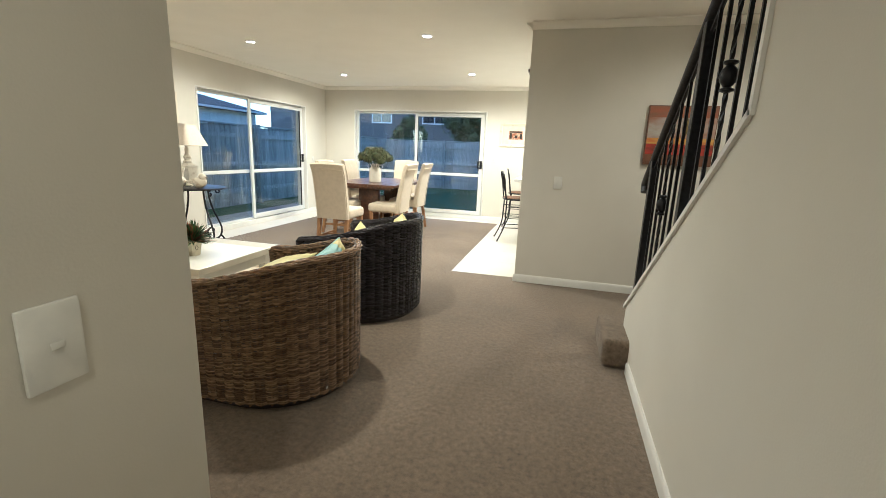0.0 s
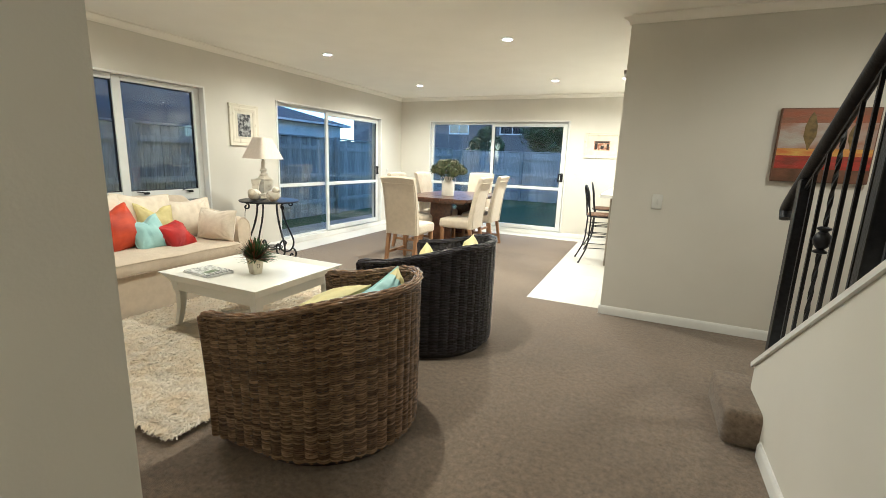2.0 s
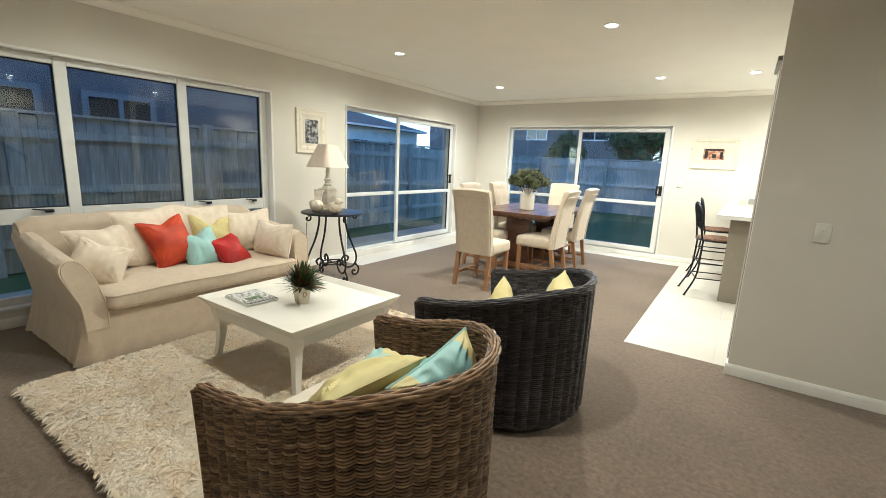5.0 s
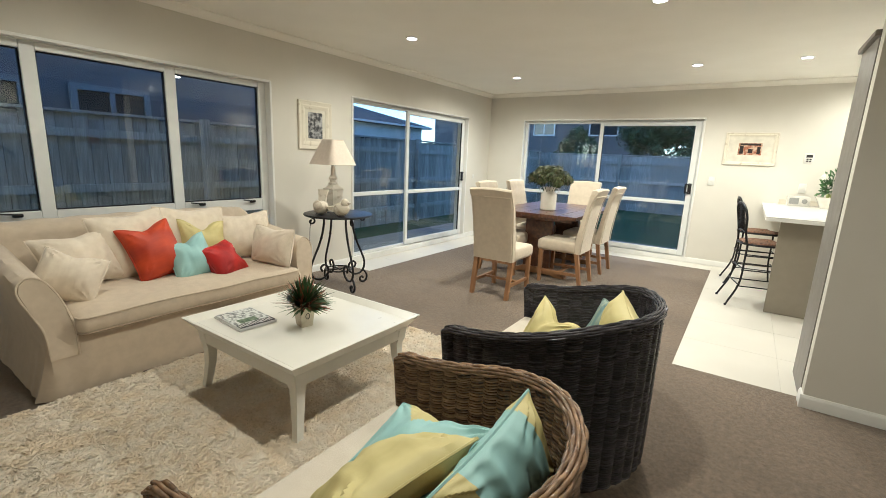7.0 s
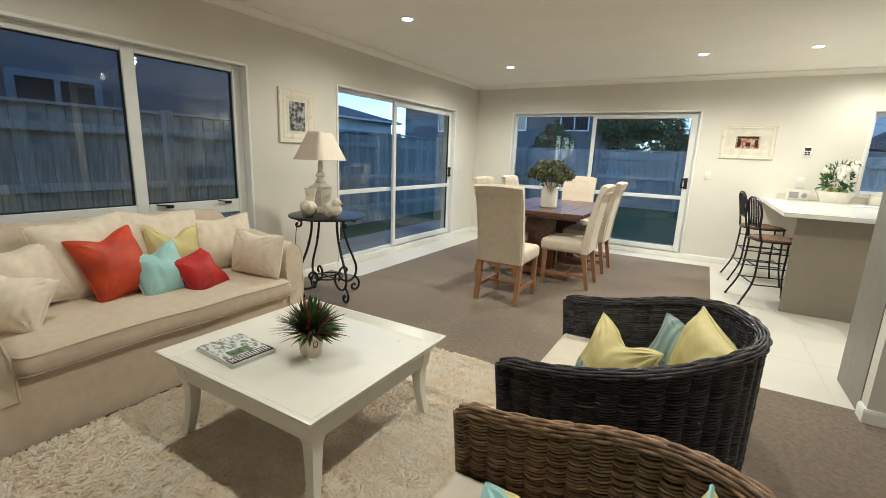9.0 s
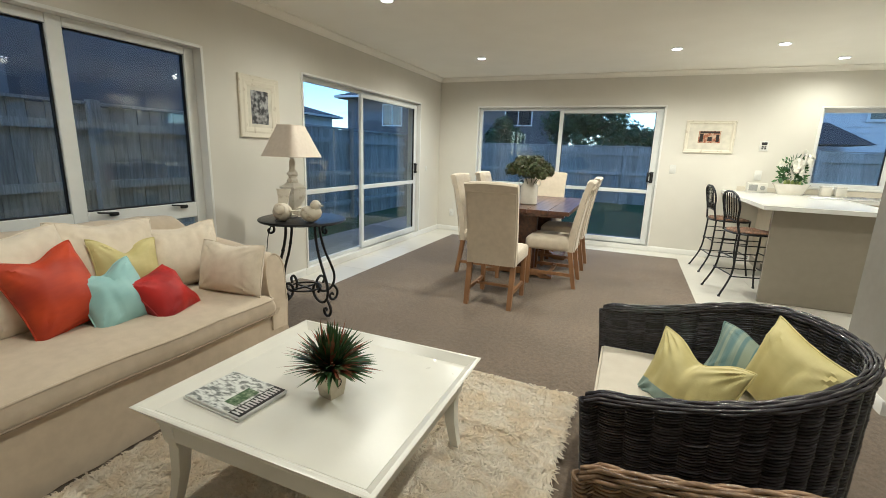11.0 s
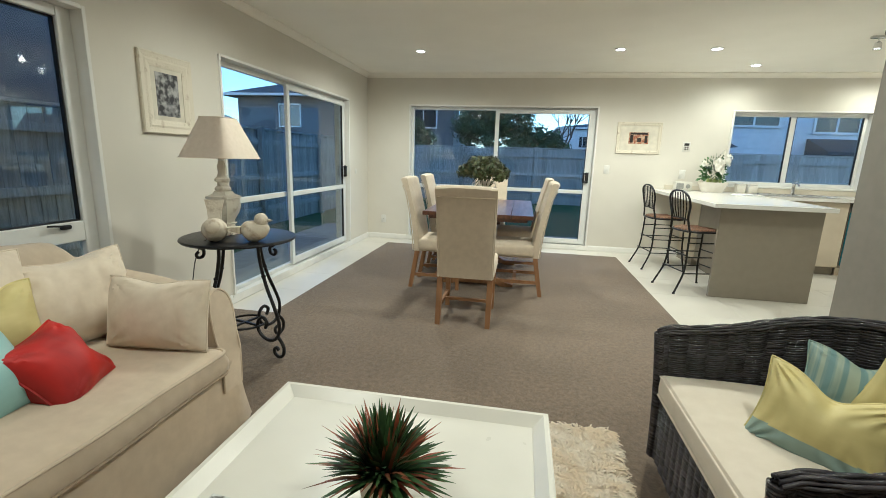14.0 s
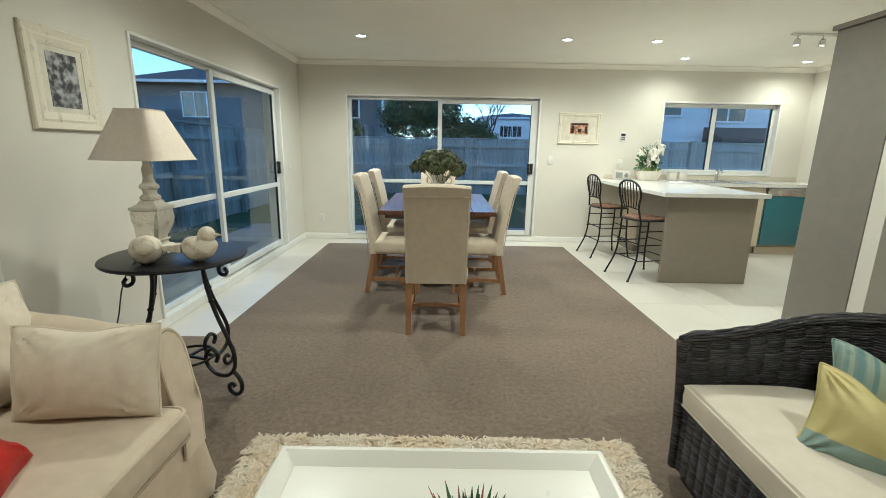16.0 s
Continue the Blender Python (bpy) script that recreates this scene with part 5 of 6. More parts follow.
def dining_chair():
    """Faces +y; the backrest's rear foot line lies at y 0."""
    c = thing("dining_chair", pose(0, 0, 0), "cream button-backed dining chair on oak legs", "dining chair", "chairs round the dining table")
    b = BM()
    rings = []
    nz_, nx = 14, 12
    for k in range(nz_ + 1):
        t = k / nz_
        z = 0.365 + 0.665 * t
        lean = -0.02 - 0.105 * t ** 1.5
        th = 0.085 - 0.03 * t
        roll = 0.03 * max(0, (t - 0.82) / 0.18)
        hwid = 0.212 + 0.008 * t
        z2 = z
        front, back_ = [], []
        for i in range(nx + 1):
            u = -1 + 2 * i / nx
            edge = 0.012 * (abs(u) ** 8)
            tuft = 0.0
            if 0.3 < t < 0.97:
                tuft = -0.017 * max(0, math.cos(u * 2.5 * math.pi)) * max(0, math.cos((t - 0.62) * 6.2 * math.pi)) ** 2
            crown = 0.012 * (1 - u * u) * (1 if t > 0.95 else 0)
            front.append((hwid * u, lean + th - edge + tuft, z2 + crown))
            back_.append((hwid * u, lean - roll + edge, z2 + crown))
        rings.append(front + back_[::-1])
    for up_, shrink in ((0.012, 0.22), (0.018, 0.6)):
        ring = []
        for x, y, z in front + back_[::-1]:
            cy = lean + 0.5 * th - 0.5 * roll
            ring.append((x * (1 - 0.04 * shrink), y + (cy - y) * shrink, z + up_))
        rings.append(ring)
    grid_faces(b, rings)
    part("backrest", b, M["chair_fabric"], c)
    for zrow, us in ((0.93, (-0.8, 0, 0.8)), (0.85, (-0.4, 0.4)), (0.77, (-0.8, 0, 0.8)), (0.69, (-0.4, 0.4))):
        for u in us:
            t = (zrow - 0.365) / 0.665
            b = BM()
            lathe(b, [(0.009, 0), (0.008, 0.004), (0.003, 0.006)], 8)
            o = part("button", b, M["chair_fabric"], c)
            o.matrix_basis = pose(0.205 * u, -0.02 - 0.105 * t ** 1.5 + 0.085 - 0.03 * t - 0.004, zrow, -80, 0, 0)
    # rear piping
    b = BM()
    for_p = []
    for s in (-1, 1):
        seq = [(s * (0.200 + 0.008 * t), -0.022 - 0.105 * t ** 1.5 - 0.03 * max(0, (t - 0.82) / 0.18), 0.365 + 0.665 * t) for t in [k / 12 for k in range(12)]]
        for_p += seq if s < 0 else seq[::-1]
    tube(b, for_p, 0.005, 5)
    part("piping", b, M["chair_fabric"], c)
    b = BM()
    box(b, -0.222, 0.222, 0.02, 0.46, 0.36, 0.485, 0.035, 3)
    bmesh.ops.subdivide_edges(b, edges=[e for e in b.edges if e.calc_length() > 0.2], cuts=6, use_grid_fill=True)
    for v in b.verts:
        if v.co.z > 0.46:
            v.co.z += 0.014 * (1 - (v.co.x / 0.222) ** 2) * (1 - ((v.co.y - 0.24) / 0.22) ** 2)
    part("seat", b, M["chair_fabric"], c)
    for x in (-0.19, 0.19):
        b = BM()
        rings = []
        for z, y, s in ((0.0, -0.045, 0.036), (0.18, -0.012, 0.040), (0.368, 0.02, 0.042)):
            rings.append([(x + s / 2 * p, y + s / 2 * q, z) for p, q in ((-1, -1), (1, -1), (1, 1), (-1, 1))])
        grid_faces(b, rings)
        part("leg", b, M["leg_wood"], c, smooth=False)
        b = BM()
        rings = [[(x + s / 2 * p, 0.415 + s / 2 * q, z) for p, q in ((-1, -1), (1, -1), (1, 1), (-1, 1))] for z, s in ((0.0, 0.034), (0.37, 0.042))]
        grid_faces(b, rings)
        part("leg", b, M["leg_wood"], c, smooth=False)
        b = BM()
        bar(b, (x, -0.01, 0.13), (x, 0.40, 0.13), 0.02, 0.03)
        part("stretcher", b, M["leg_wood"], c, smooth=False)
    b = BM()
    bar(b, (-0.175, 0.20, 0.132), (0.175, 0.20, 0.132), 0.03, 0.02, up=(0, 0, 1))
    part("stretcher", b, M["leg_wood"], c, smooth=False)
    return c


dc = dining_chair()
dc.matrix_basis = pose(-2.97, 5.04, 0)
for x, y, r in ((-2.41, 6.09, 90), (-2.41, 6.88, 90), (-3.56, 6.09, -90), (-3.56, 6.88, -90), (-3.0, 7.76, 180)):
    copy_thing(dc, pose(x, y, 0, 0, 0, r))

M["ceramic"] = mat("white_glazed_ceramic", (0.74, 0.71, 0.63), 0.25, (0.66, 0.62, 0.53), 9, 0.05, 60, coat=0.3)
M["hyd"] = mat("dark_green_dried_blooms", (0.055, 0.085, 0.028), 0.7, (0.12, 0.115, 0.05), 30, 0.3, 200, island=0.5)
M["stem"] = mat("green_stems", (0.05, 0.09, 0.03), 0.6)
vs = thing("vase", pose(-2.97, 6.36, 0.7505), "white ceramic jug on the dining table", "vase")
b = BM()
lathe(b, [(0.085, 0.0), (0.092, 0.008), (0.093, 0.18), (0.088, 0.20), (0.066, 0.225), (0.060, 0.25), (0.070, 0.275), (0.062, 0.275), (0.054, 0.24)], 28)
part("body", b, M["ceramic"], vs)
for s in (-1, 1):
    b = BM()
    tube(b, smooth_pts([(s * 0.060, 0, 0.252), (s * 0.105, 0, 0.258), (s * 0.118, 0, 0.225), (s * 0.087, 0, 0.19)], 5), 0.006, 7)
    part("handle", b, M["ceramic"], vs)


def blob_cluster(b, c, r, n, rnd, size):
    """A head of many small petals."""
    for i in range(n):
        a, zc = rnd.uniform(0, 2 * math.pi), rnd.uniform(-0.7, 1)
        q = math.sqrt(max(0, 1 - zc * zc))
        d = Vector((q * math.cos(a), q * math.sin(a), zc))
        p = Vector(c) + d * r * rnd.uniform(0.75, 1.05)
        s = size * rnd.uniform(0.7, 1.3)
        u = d.orthogonal().normalized()
        w = d.cross(u)
        t = rnd.uniform(0, 6.28)
        u, w = u * math.cos(t) + w * math.sin(t), w * math.cos(t) - u * math.sin(t)
        tip = d * s * rnd.uniform(-0.1, 0.5)
        b.faces.new([b.verts.new(x) for x in (p - u * s, p - w * s * 0.7 + tip, p + u * s + tip * 0.5, p + w * s * 0.7 + tip)])


bq = thing("flower_bunch", pose(-2.97, 6.36, 1.02) @ Matrix.Scale(1.13, 4), "bunch of dark green dried blooms in the jug", "flowers")
rnd = random.Random(3)
for k in range(20):
    a = k * 2.4
    rr_ = 0.205 * math.sqrt((k + 0.3) / 20)
    c = (rr_ * math.cos(a), rr_ * math.sin(a), 0.05 + 0.12 * (1 - (rr_ / 0.205) ** 2) + rnd.uniform(-0.015, 0.015))
    b = BM()
    blob_cluster(b, c, 0.062, 110, rnd, 0.017)
    hd = part("bloom", b, M["hyd"], bq, smooth=False)
    b = BM()
    tube(b, [(0.01 * math.cos(a), 0.01 * math.sin(a), -0.12), (c[0] * 0.5, c[1] * 0.5, 0.0), c], 0.003, 5)
    part("stem", b, M["stem"], hd)

# ---- kitchen ----
M["teal"] = mat("teal_dishwasher_front", (0.03, 0.15, 0.20), 0.18, (0.035, 0.17, 0.22), 4, coat=0.3)
M["chrome"] = mat("polished_chrome", (0.75, 0.75, 0.75), 0.12, metal=1.0)
M["steel"] = mat("brushed_steel", (0.55, 0.55, 0.54), 0.28, metal=1.0)
M["upstand"] = mat("cream_bench_upstand", (0.60, 0.55, 0.45), 0.35, (0.57, 0.52, 0.42), 8)
PX0, PX1, PY0 = -0.745, 0.12, 6.36
M["taupe_warm"] = mat("warm_taupe_cabinet_laminate", (0.27, 0.237, 0.185), 0.45, (0.255, 0.224, 0.175), 14, 0.02, 200, big=0.02)
pen = thing("peninsula_cabinet", pose(0, 0, 0), "taupe kitchen peninsula cabinet with panelled end", "kitchen cabinet")
b = BM()
box(b, PX0, PX1, PY0, PY0 + 0.036, 0.0, 0.874, 0.002, 1)
part("end_panel", b, M["taupe_warm"], pen, smooth=False)
b = BM()
box(b, -0.42, PX1 - 0.02, PY0 + 0.037, 7.70, 0.09, 0.874, 0.002, 1)
part("body", b, M["taupe_warm"], pen, smooth=False)
b = BM()
box(b, -0.38, PX1 - 0.06, PY0 + 0.05, 7.70, 0.0, 0.0895)
part("kick", b, M["taupe_warm"], pen, smooth=False)
for k in range(2):
    b = BM()
    y0 = PY0 + 0.05 + k * 0.64
    box(b, PX1 - 0.0195, PX1 - 0.001, y0, y0 + 0.63, 0.10, 0.86, 0.002, 1)
    d = part("door", b, M["taupe_warm"], pen)
    b = BM()
    bar(b, (PX1 + 0.02, y0 + 0.2, 0.80), (PX1 + 0.02, y0 + 0.43, 0.80), 0.012)
    part("handle", b, M["steel"], d, "steel bar handle")
bc = thing("base_cabinet", pose(0, 0, 0), "cream kitchen base cabinet under the sink", "kitchen cabinet")
b = BM()
box(b, -0.42, 1.16, 7.72, BY, 0.10, 0.874)
part("body", b, M["cream_cab"], bc, smooth=False)
b = BM()
box(b, -0.42, 1.16, 7.77, BY, 0.0, 0.0995)
part("kick", b, M["taupe_warm"], bc, smooth=False)
for x0, x1 in ((0.14, 0.64), (0.645, 1.155)):
    b = BM()
    box(b, x0, x1, 7.70, 7.7195, 0.11, 0.865, 0.002, 1)
    part("door", b, M["cream_cab"], bc)
dw = thing("dishwasher", pose(0, 0, 0), "teal fronted dishwasher beneath the bench", "dishwasher")
b = BM()
box(b, 1.175, 1.76, 7.72, BY, 0.10, 0.872)
part("body", b, M["taupe_warm"], dw, smooth=False)
b = BM()
box(b, 1.18, 1.755, 7.695, 7.7195, 0.13, 0.76, 0.004)
part("front", b, M["teal"], dw)
b = BM()
box(b, 1.18, 1.755, 7.69, 7.7195, 0.765, 0.868, 0.003)
part("control_panel", b, M["steel"], dw, "brushed steel control strip")
b = BM()
box(b, 1.18, 1.755, 7.76, 7.78, 0.0, 0.0995)
part("kick", b, M["cream_cab"], dw, smooth=False)
cb = thing("corner_cabinet", pose(0, 0, 0), "cream corner kitchen base cabinet", "kitchen cabinet")
b = BM()
box(b, 1.765, RX, 5.6, BY, 0.0, 0.874, 0.002, 1)
part("body", b, M["cream_cab"], cb, smooth=False)
wt = thing("worktop", pose(0, 0, 0), "white engineered stone worktop wrapping the peninsula", "worktop")
b = BM()
prism(b, [(-0.865, 6.20), (0.125, 6.20), (0.165, 7.66), (1.735, 7.66), (1.735, 5.58), (RX, 5.58), (RX, BY), (-0.865, BY)], 0.875, 0.915, "z")
bmesh.ops.bevel(b, geom=list(b.edges), offset=0.003, segments=1, affect="EDGES")
part("slab", b, M["stone"], wt, smooth=False)
b = BM()
box(b, -0.70, RX, BY - 0.018, BY - 0.001, 0.916, 0.975, 0.002, 1)
part("upstand", b, M["upstand"], wt, "cream tiled upstand")
tp = thing("sink", pose(0.70, 8.0, 0.9155), "steel kitchen sink with drainer", "sink")
b = BM()
rings = []
for o, z in ((0.0, 0.0), (0.002, 0.006), (0.018, 0.006), (0.03, 0.002), (0.04, 0.001)):
    rings.append([((0.40 - o) * i, (0.22 - o) * j, z) for i, j in ((-1, -1), (1, -1), (1, 1), (-1, 1))])
grid_faces(b, rings)
part("tray", b, M["steel"], tp)
b = BM()
for k in range(7):
    box(b, 0.05, 0.34, -0.15 + k * 0.045, -0.14 + k * 0.045, 0.0012, 0.004, 0.001, 1)
part("drainer", b, M["steel"], tp)
fc = thing("tap", pose(0.80, 8.19, 0.9155), "chrome mixer tap at the kitchen sink", "tap")
b = BM()
lathe(b, [(0.026, 0), (0.026, 0.012), (0.02, 0.016), (0.02, 0.11), (0.023, 0.115), (0.023, 0.14), (0.012, 0.148)], 18)
part("body", b, M["chrome"], fc)
b = BM()
tube(b, smooth_pts([(0, 0, 0.09), (-0.01, -0.05, 0.135), (-0.02, -0.12, 0.145), (-0.025, -0.16, 0.12)], 6), 0.011, 10)
part("spout", b, M["chrome"], fc)
b = BM()
bar(b, (0, 0, 0.148), (0.03, -0.05, 0.175), 0.012, 0.008)
part("lever", b, M["chrome"], fc)
uc = thing("wall_cabinet", pose(0, 0, 0), "cream kitchen wall cabinet with framed doors", "kitchen cabinet")
b = BM()
box(b, 1.66, RX - 0.001, 6.0, 7.62, 1.50, 2.06, 0.002, 1)
part("body", b, M["cream_cab"], uc, smooth=False)
for k in range(3):
    y0 = 6.01 + k * 0.535
    b = BM()
    box(b, 1.642, 1.6595, y0, y0 + 0.53, 1.505, 2.055, 0.003, 1)
    d = part("door", b, M["cream_cab"], uc)
    b = BM()
    box(b, 1.637, 1.6415, y0 + 0.06, y0 + 0.47, 1.565, 1.995, 0.002, 1)
    part("panel", b, M["cream_cab"], d)
pc = thing("pantry_cabinet", pose(0, 0, 0), "tall taupe pantry cabinet behind the partition", "pantry")
b = BM()
box(b, -0.605, 0.25, 4.502, 4.94, 0.0, 2.0, 0.002, 1)
part("body", b, M["taupe"], pc, smooth=False)
b = BM()
box(b, -0.625, 0.27, 4.502, 4.96, 2.001, 2.03, 0.003, 1)
part("top_cap", b, M["taupe"], pc)
b = BM()
box(b, -0.55, 0.2, 4.9405, 4.958, 0.1, 1.98, 0.003, 1)
part("door", b, M["taupe"], pc)
# towel
M["towel"] = mat("patterned_tea_towel", (0.70, 0.66, 0.58), 0.9, (0.45, 0.12, 0.10), 30, 0.3, 300, lo=0.45, hi=0.55)
tt = thing("tea_towel", pose(1.752, 7.30, 0.62), "patterned tea towel hanging on the cabinet front", "towel")
b = BM()
rings = []
for k in range(9):
    z = 0.20 - 0.05 * k
    rings.append([(-0.004 - 0.006 * math.sin(y * 40 + k * 0.3) + dx, y, z) for y, dx in [(-0.14 + 0.28 * i / 14, 0.0) for i in range(15)] + [(0.14 - 0.28 * i / 14, 0.005) for i in range(15)]])
grid_faces(b, rings)
part("cloth", b, M["towel"], tt)

# spotlights on the ceiling track
sp = thing("spotlight_track", pose(0.75, 6.60, CZ), "chrome ceiling track with four spotlights", "spotlight")
b = BM()
box(b, -0.42, 0.42, -0.02, 0.02, -0.022, -0.001, 0.004)
part("rail", b, M["chrome"], sp)
for k in range(4):
    x = -0.36 + 0.24 * k
    b = BM()
    tube(b, [(x, 0, -0.02), (x, 0, -0.05)], 0.006, 8)
    lathe(b, [(0.012, -0.048), (0.026, -0.06), (0.032, -0.11), (0.029, -0.11), (0.02, -0.075)], 16, (x, 0))
    hd = part("head", b, M["chrome"], sp)
    b = BM()
    lathe(b, [(0.024, -0.098), (0.024, -0.104), (0.01, -0.106)], 14, (x, 0))
    part("bulb", b, M["lens"], hd, "glowing halogen bulb")
ld = bpy.data.lights.new("track_bulb", "SPOT")
ld.energy, ld.color, ld.spot_size, ld.spot_blend, ld.shadow_soft_size = LAMP_W * 0.6, LAMP_COL, radians(150), 0.9, 0.12
lo = new("track_bulb", ld)
lo.parent = sp
lo.matrix_basis = pose(0, 0, -0.13)

# things on the bench
M["petal"] = mat("white_petals", (0.84, 0.82, 0.76), 0.6, (0.78, 0.76, 0.66), 30, island=0.08)
M["leaf"] = mat("fresh_green_leaves", (0.06, 0.15, 0.035), 0.45, (0.035, 0.09, 0.022), 14, island=0.35)
M["pale_green"] = mat("pale_green_fruit", (0.36, 0.42, 0.14), 0.4, (0.28, 0.34, 0.10), 20)
pl = thing("planter", pose(-0.20, 8.05, 0.9155), "white boat-shaped ceramic planter on the bench", "planter")
b = BM()
rings = []
for sx, sy, z in ((0.12, 0.06, 0.0), (0.125, 0.063, 0.005), (0.165, 0.085, 0.10), (0.185, 0.095, 0.125), (0.175, 0.088, 0.125), (0.15, 0.075, 0.09)):
    rings.append([(sx * math.copysign(abs(math.cos(t)) ** 0.6, math.cos(t)), sy * math.copysign(abs(math.sin(t)) ** 0.6, math.sin(t)), z) for t in [2 * math.pi * k / 32 for k in range(32)]])
grid_faces(b, rings)
part("bowl", b, M["ceramic"], pl)
fl = thing("flower_arrangement", pose(-0.21, 8.05, 1.02) @ Matrix.Diagonal((0.78, 0.85, 1.3, 1)), "white peonies with green leaves in the planter", "flowers")
rnd = random.Random(8)
for x, y, z, r in ((0.02, -0.10, 0.17, 0.078), (0.16, -0.04, 0.225, 0.062), (-0.16, -0.02, 0.19, 0.036), (0.11, 0.0, 0.30, 0.026), (0.07, -0.13, 0.12, 0.032)):
    b = BM()
    for q in range(5):
        blob_cluster(b, (x, y, z), r * (1 - 0.17 * q), 40, rnd, r * 0.42)
    bl = part("bloom", b, M["petal"], fl, "white peony bloom", False)
    b = BM()
    tube(b, smooth_pts([(x * 0.3, y * 0.3, -0.05), (x * 0.7, y * 0.7, z * 0.5), (x, y, z)], 4), 0.003, 5)
    part("stem", b, M["stem"], bl)
b = BM()
for i in range(260):
    a = rnd.uniform(0, 2 * math.pi)
    el = rnd.uniform(-0.2, 1.3)
    rad = rnd.uniform(0.05, 0.16)
    p = Vector((1.15 * rad * math.cos(a) * math.cos(el), 0.75 * rad * math.sin(a) * math.cos(el), 0.07 + rad * 1.2 * math.sin(el)))
    d = Vector((math.cos(a) * math.cos(el), math.sin(a) * math.cos(el), math.sin(el) * 0.6 + rnd.uniform(-0.4, 0.2))).normalized()
    s = d.orthogonal().normalized()
    ln, w = rnd.uniform(0.045, 0.075), rnd.uniform(0.012, 0.019)
    b.faces.new([b.verts.new(x) for x in (p, p + d * ln * 0.5 + s * w, p + d * ln, p + d * ln * 0.5 - s * w)])
part("foliage", b, M["leaf"], fl, "", False)
for k in range(5):
    b = BM()
    bmesh.ops.create_uvsphere(b, u_segments=10, v_segments=7, radius=0.024)
    for v in b.verts:
        v.co += Vector((-0.08 + 0.045 * k, -0.04 + 0.012 * (k % 2), 0.03))
    part("fruit", b, M["pale_green"], fl, "pale green fruit")
M["radio"] = mat("white_radio_shell", (0.66, 0.64, 0.58), 0.4)
M["mesh_grey"] = mat("grey_speaker_mesh", (0.34, 0.34, 0.32), 0.6, (0.22, 0.22, 0.21), 400)
rd = thing("radio", pose(-0.52, 8.15, 0.9155, 0, 0, 8), "small white radio on the kitchen bench", "radio")
b = BM()
box(b, -0.11, 0.11, -0.035, 0.035, 0.0, 0.115, 0.008)
part("case", b, M["radio"], rd)
b = BM()
box(b, -0.095, 0.0, -0.038, -0.0352, 0.02, 0.095, 0.001, 1)
part("speaker", b, M["mesh_grey"], rd, "grey speaker mesh")
b = BM()
lathe(b, [(0.028, 0.0), (0.028, 0.004), (0.02, 0.006)], 18)
o = part("dial", b, M["mesh_grey"], rd, "grey round dial")
o.matrix_basis = pose(0.055, -0.0355, 0.057, 90, 0, 0)
for x in (0.17, 0.31):
    cn = thing("canister", pose(x, 8.16, 0.9155), "square white ceramic canister with lid", "canister", "canisters on the bench")
    b = BM()
    box(b, -0.05, 0.05, -0.045, 0.045, 0.0, 0.10, 0.008)
    part("jar", b, M["ceramic"], cn)
    b = BM()
    box(b, -0.052, 0.052, -0.047, 0.047, 0.1005, 0.115, 0.005)
    part("lid", b, M["ceramic"], cn)
bk = thing("open_book", pose(0.02, 7.60, 0.9155, 0, 0, 10), "open recipe book lying on the worktop", "book")
for s in (-1, 1):
    b = BM()
    rings = []
    for k in range(7):
        u = k / 6
        z = 0.004 + 0.012 * math.sin(math.pi * (0.15 + 0.85 * u)) * (1 - 0.3 * u)
        rings.append([(s * 0.14 * u, -0.10, 0.0), (s * 0.14 * u, 0.10, 0.0), (s * 0.14 * u, 0.10, z), (s * 0.14 * u, -0.10, z)])
    grid_faces(b, rings)
    part("page_block", b, M["paper"], bk)


# bar stools
M["stool_seat"] = mat("woven_brown_seat", (0.26, 0.13, 0.07), 0.7, (0.10, 0.06, 0.035), 60, 0.5, 120, lo=0.42, hi=0.58)


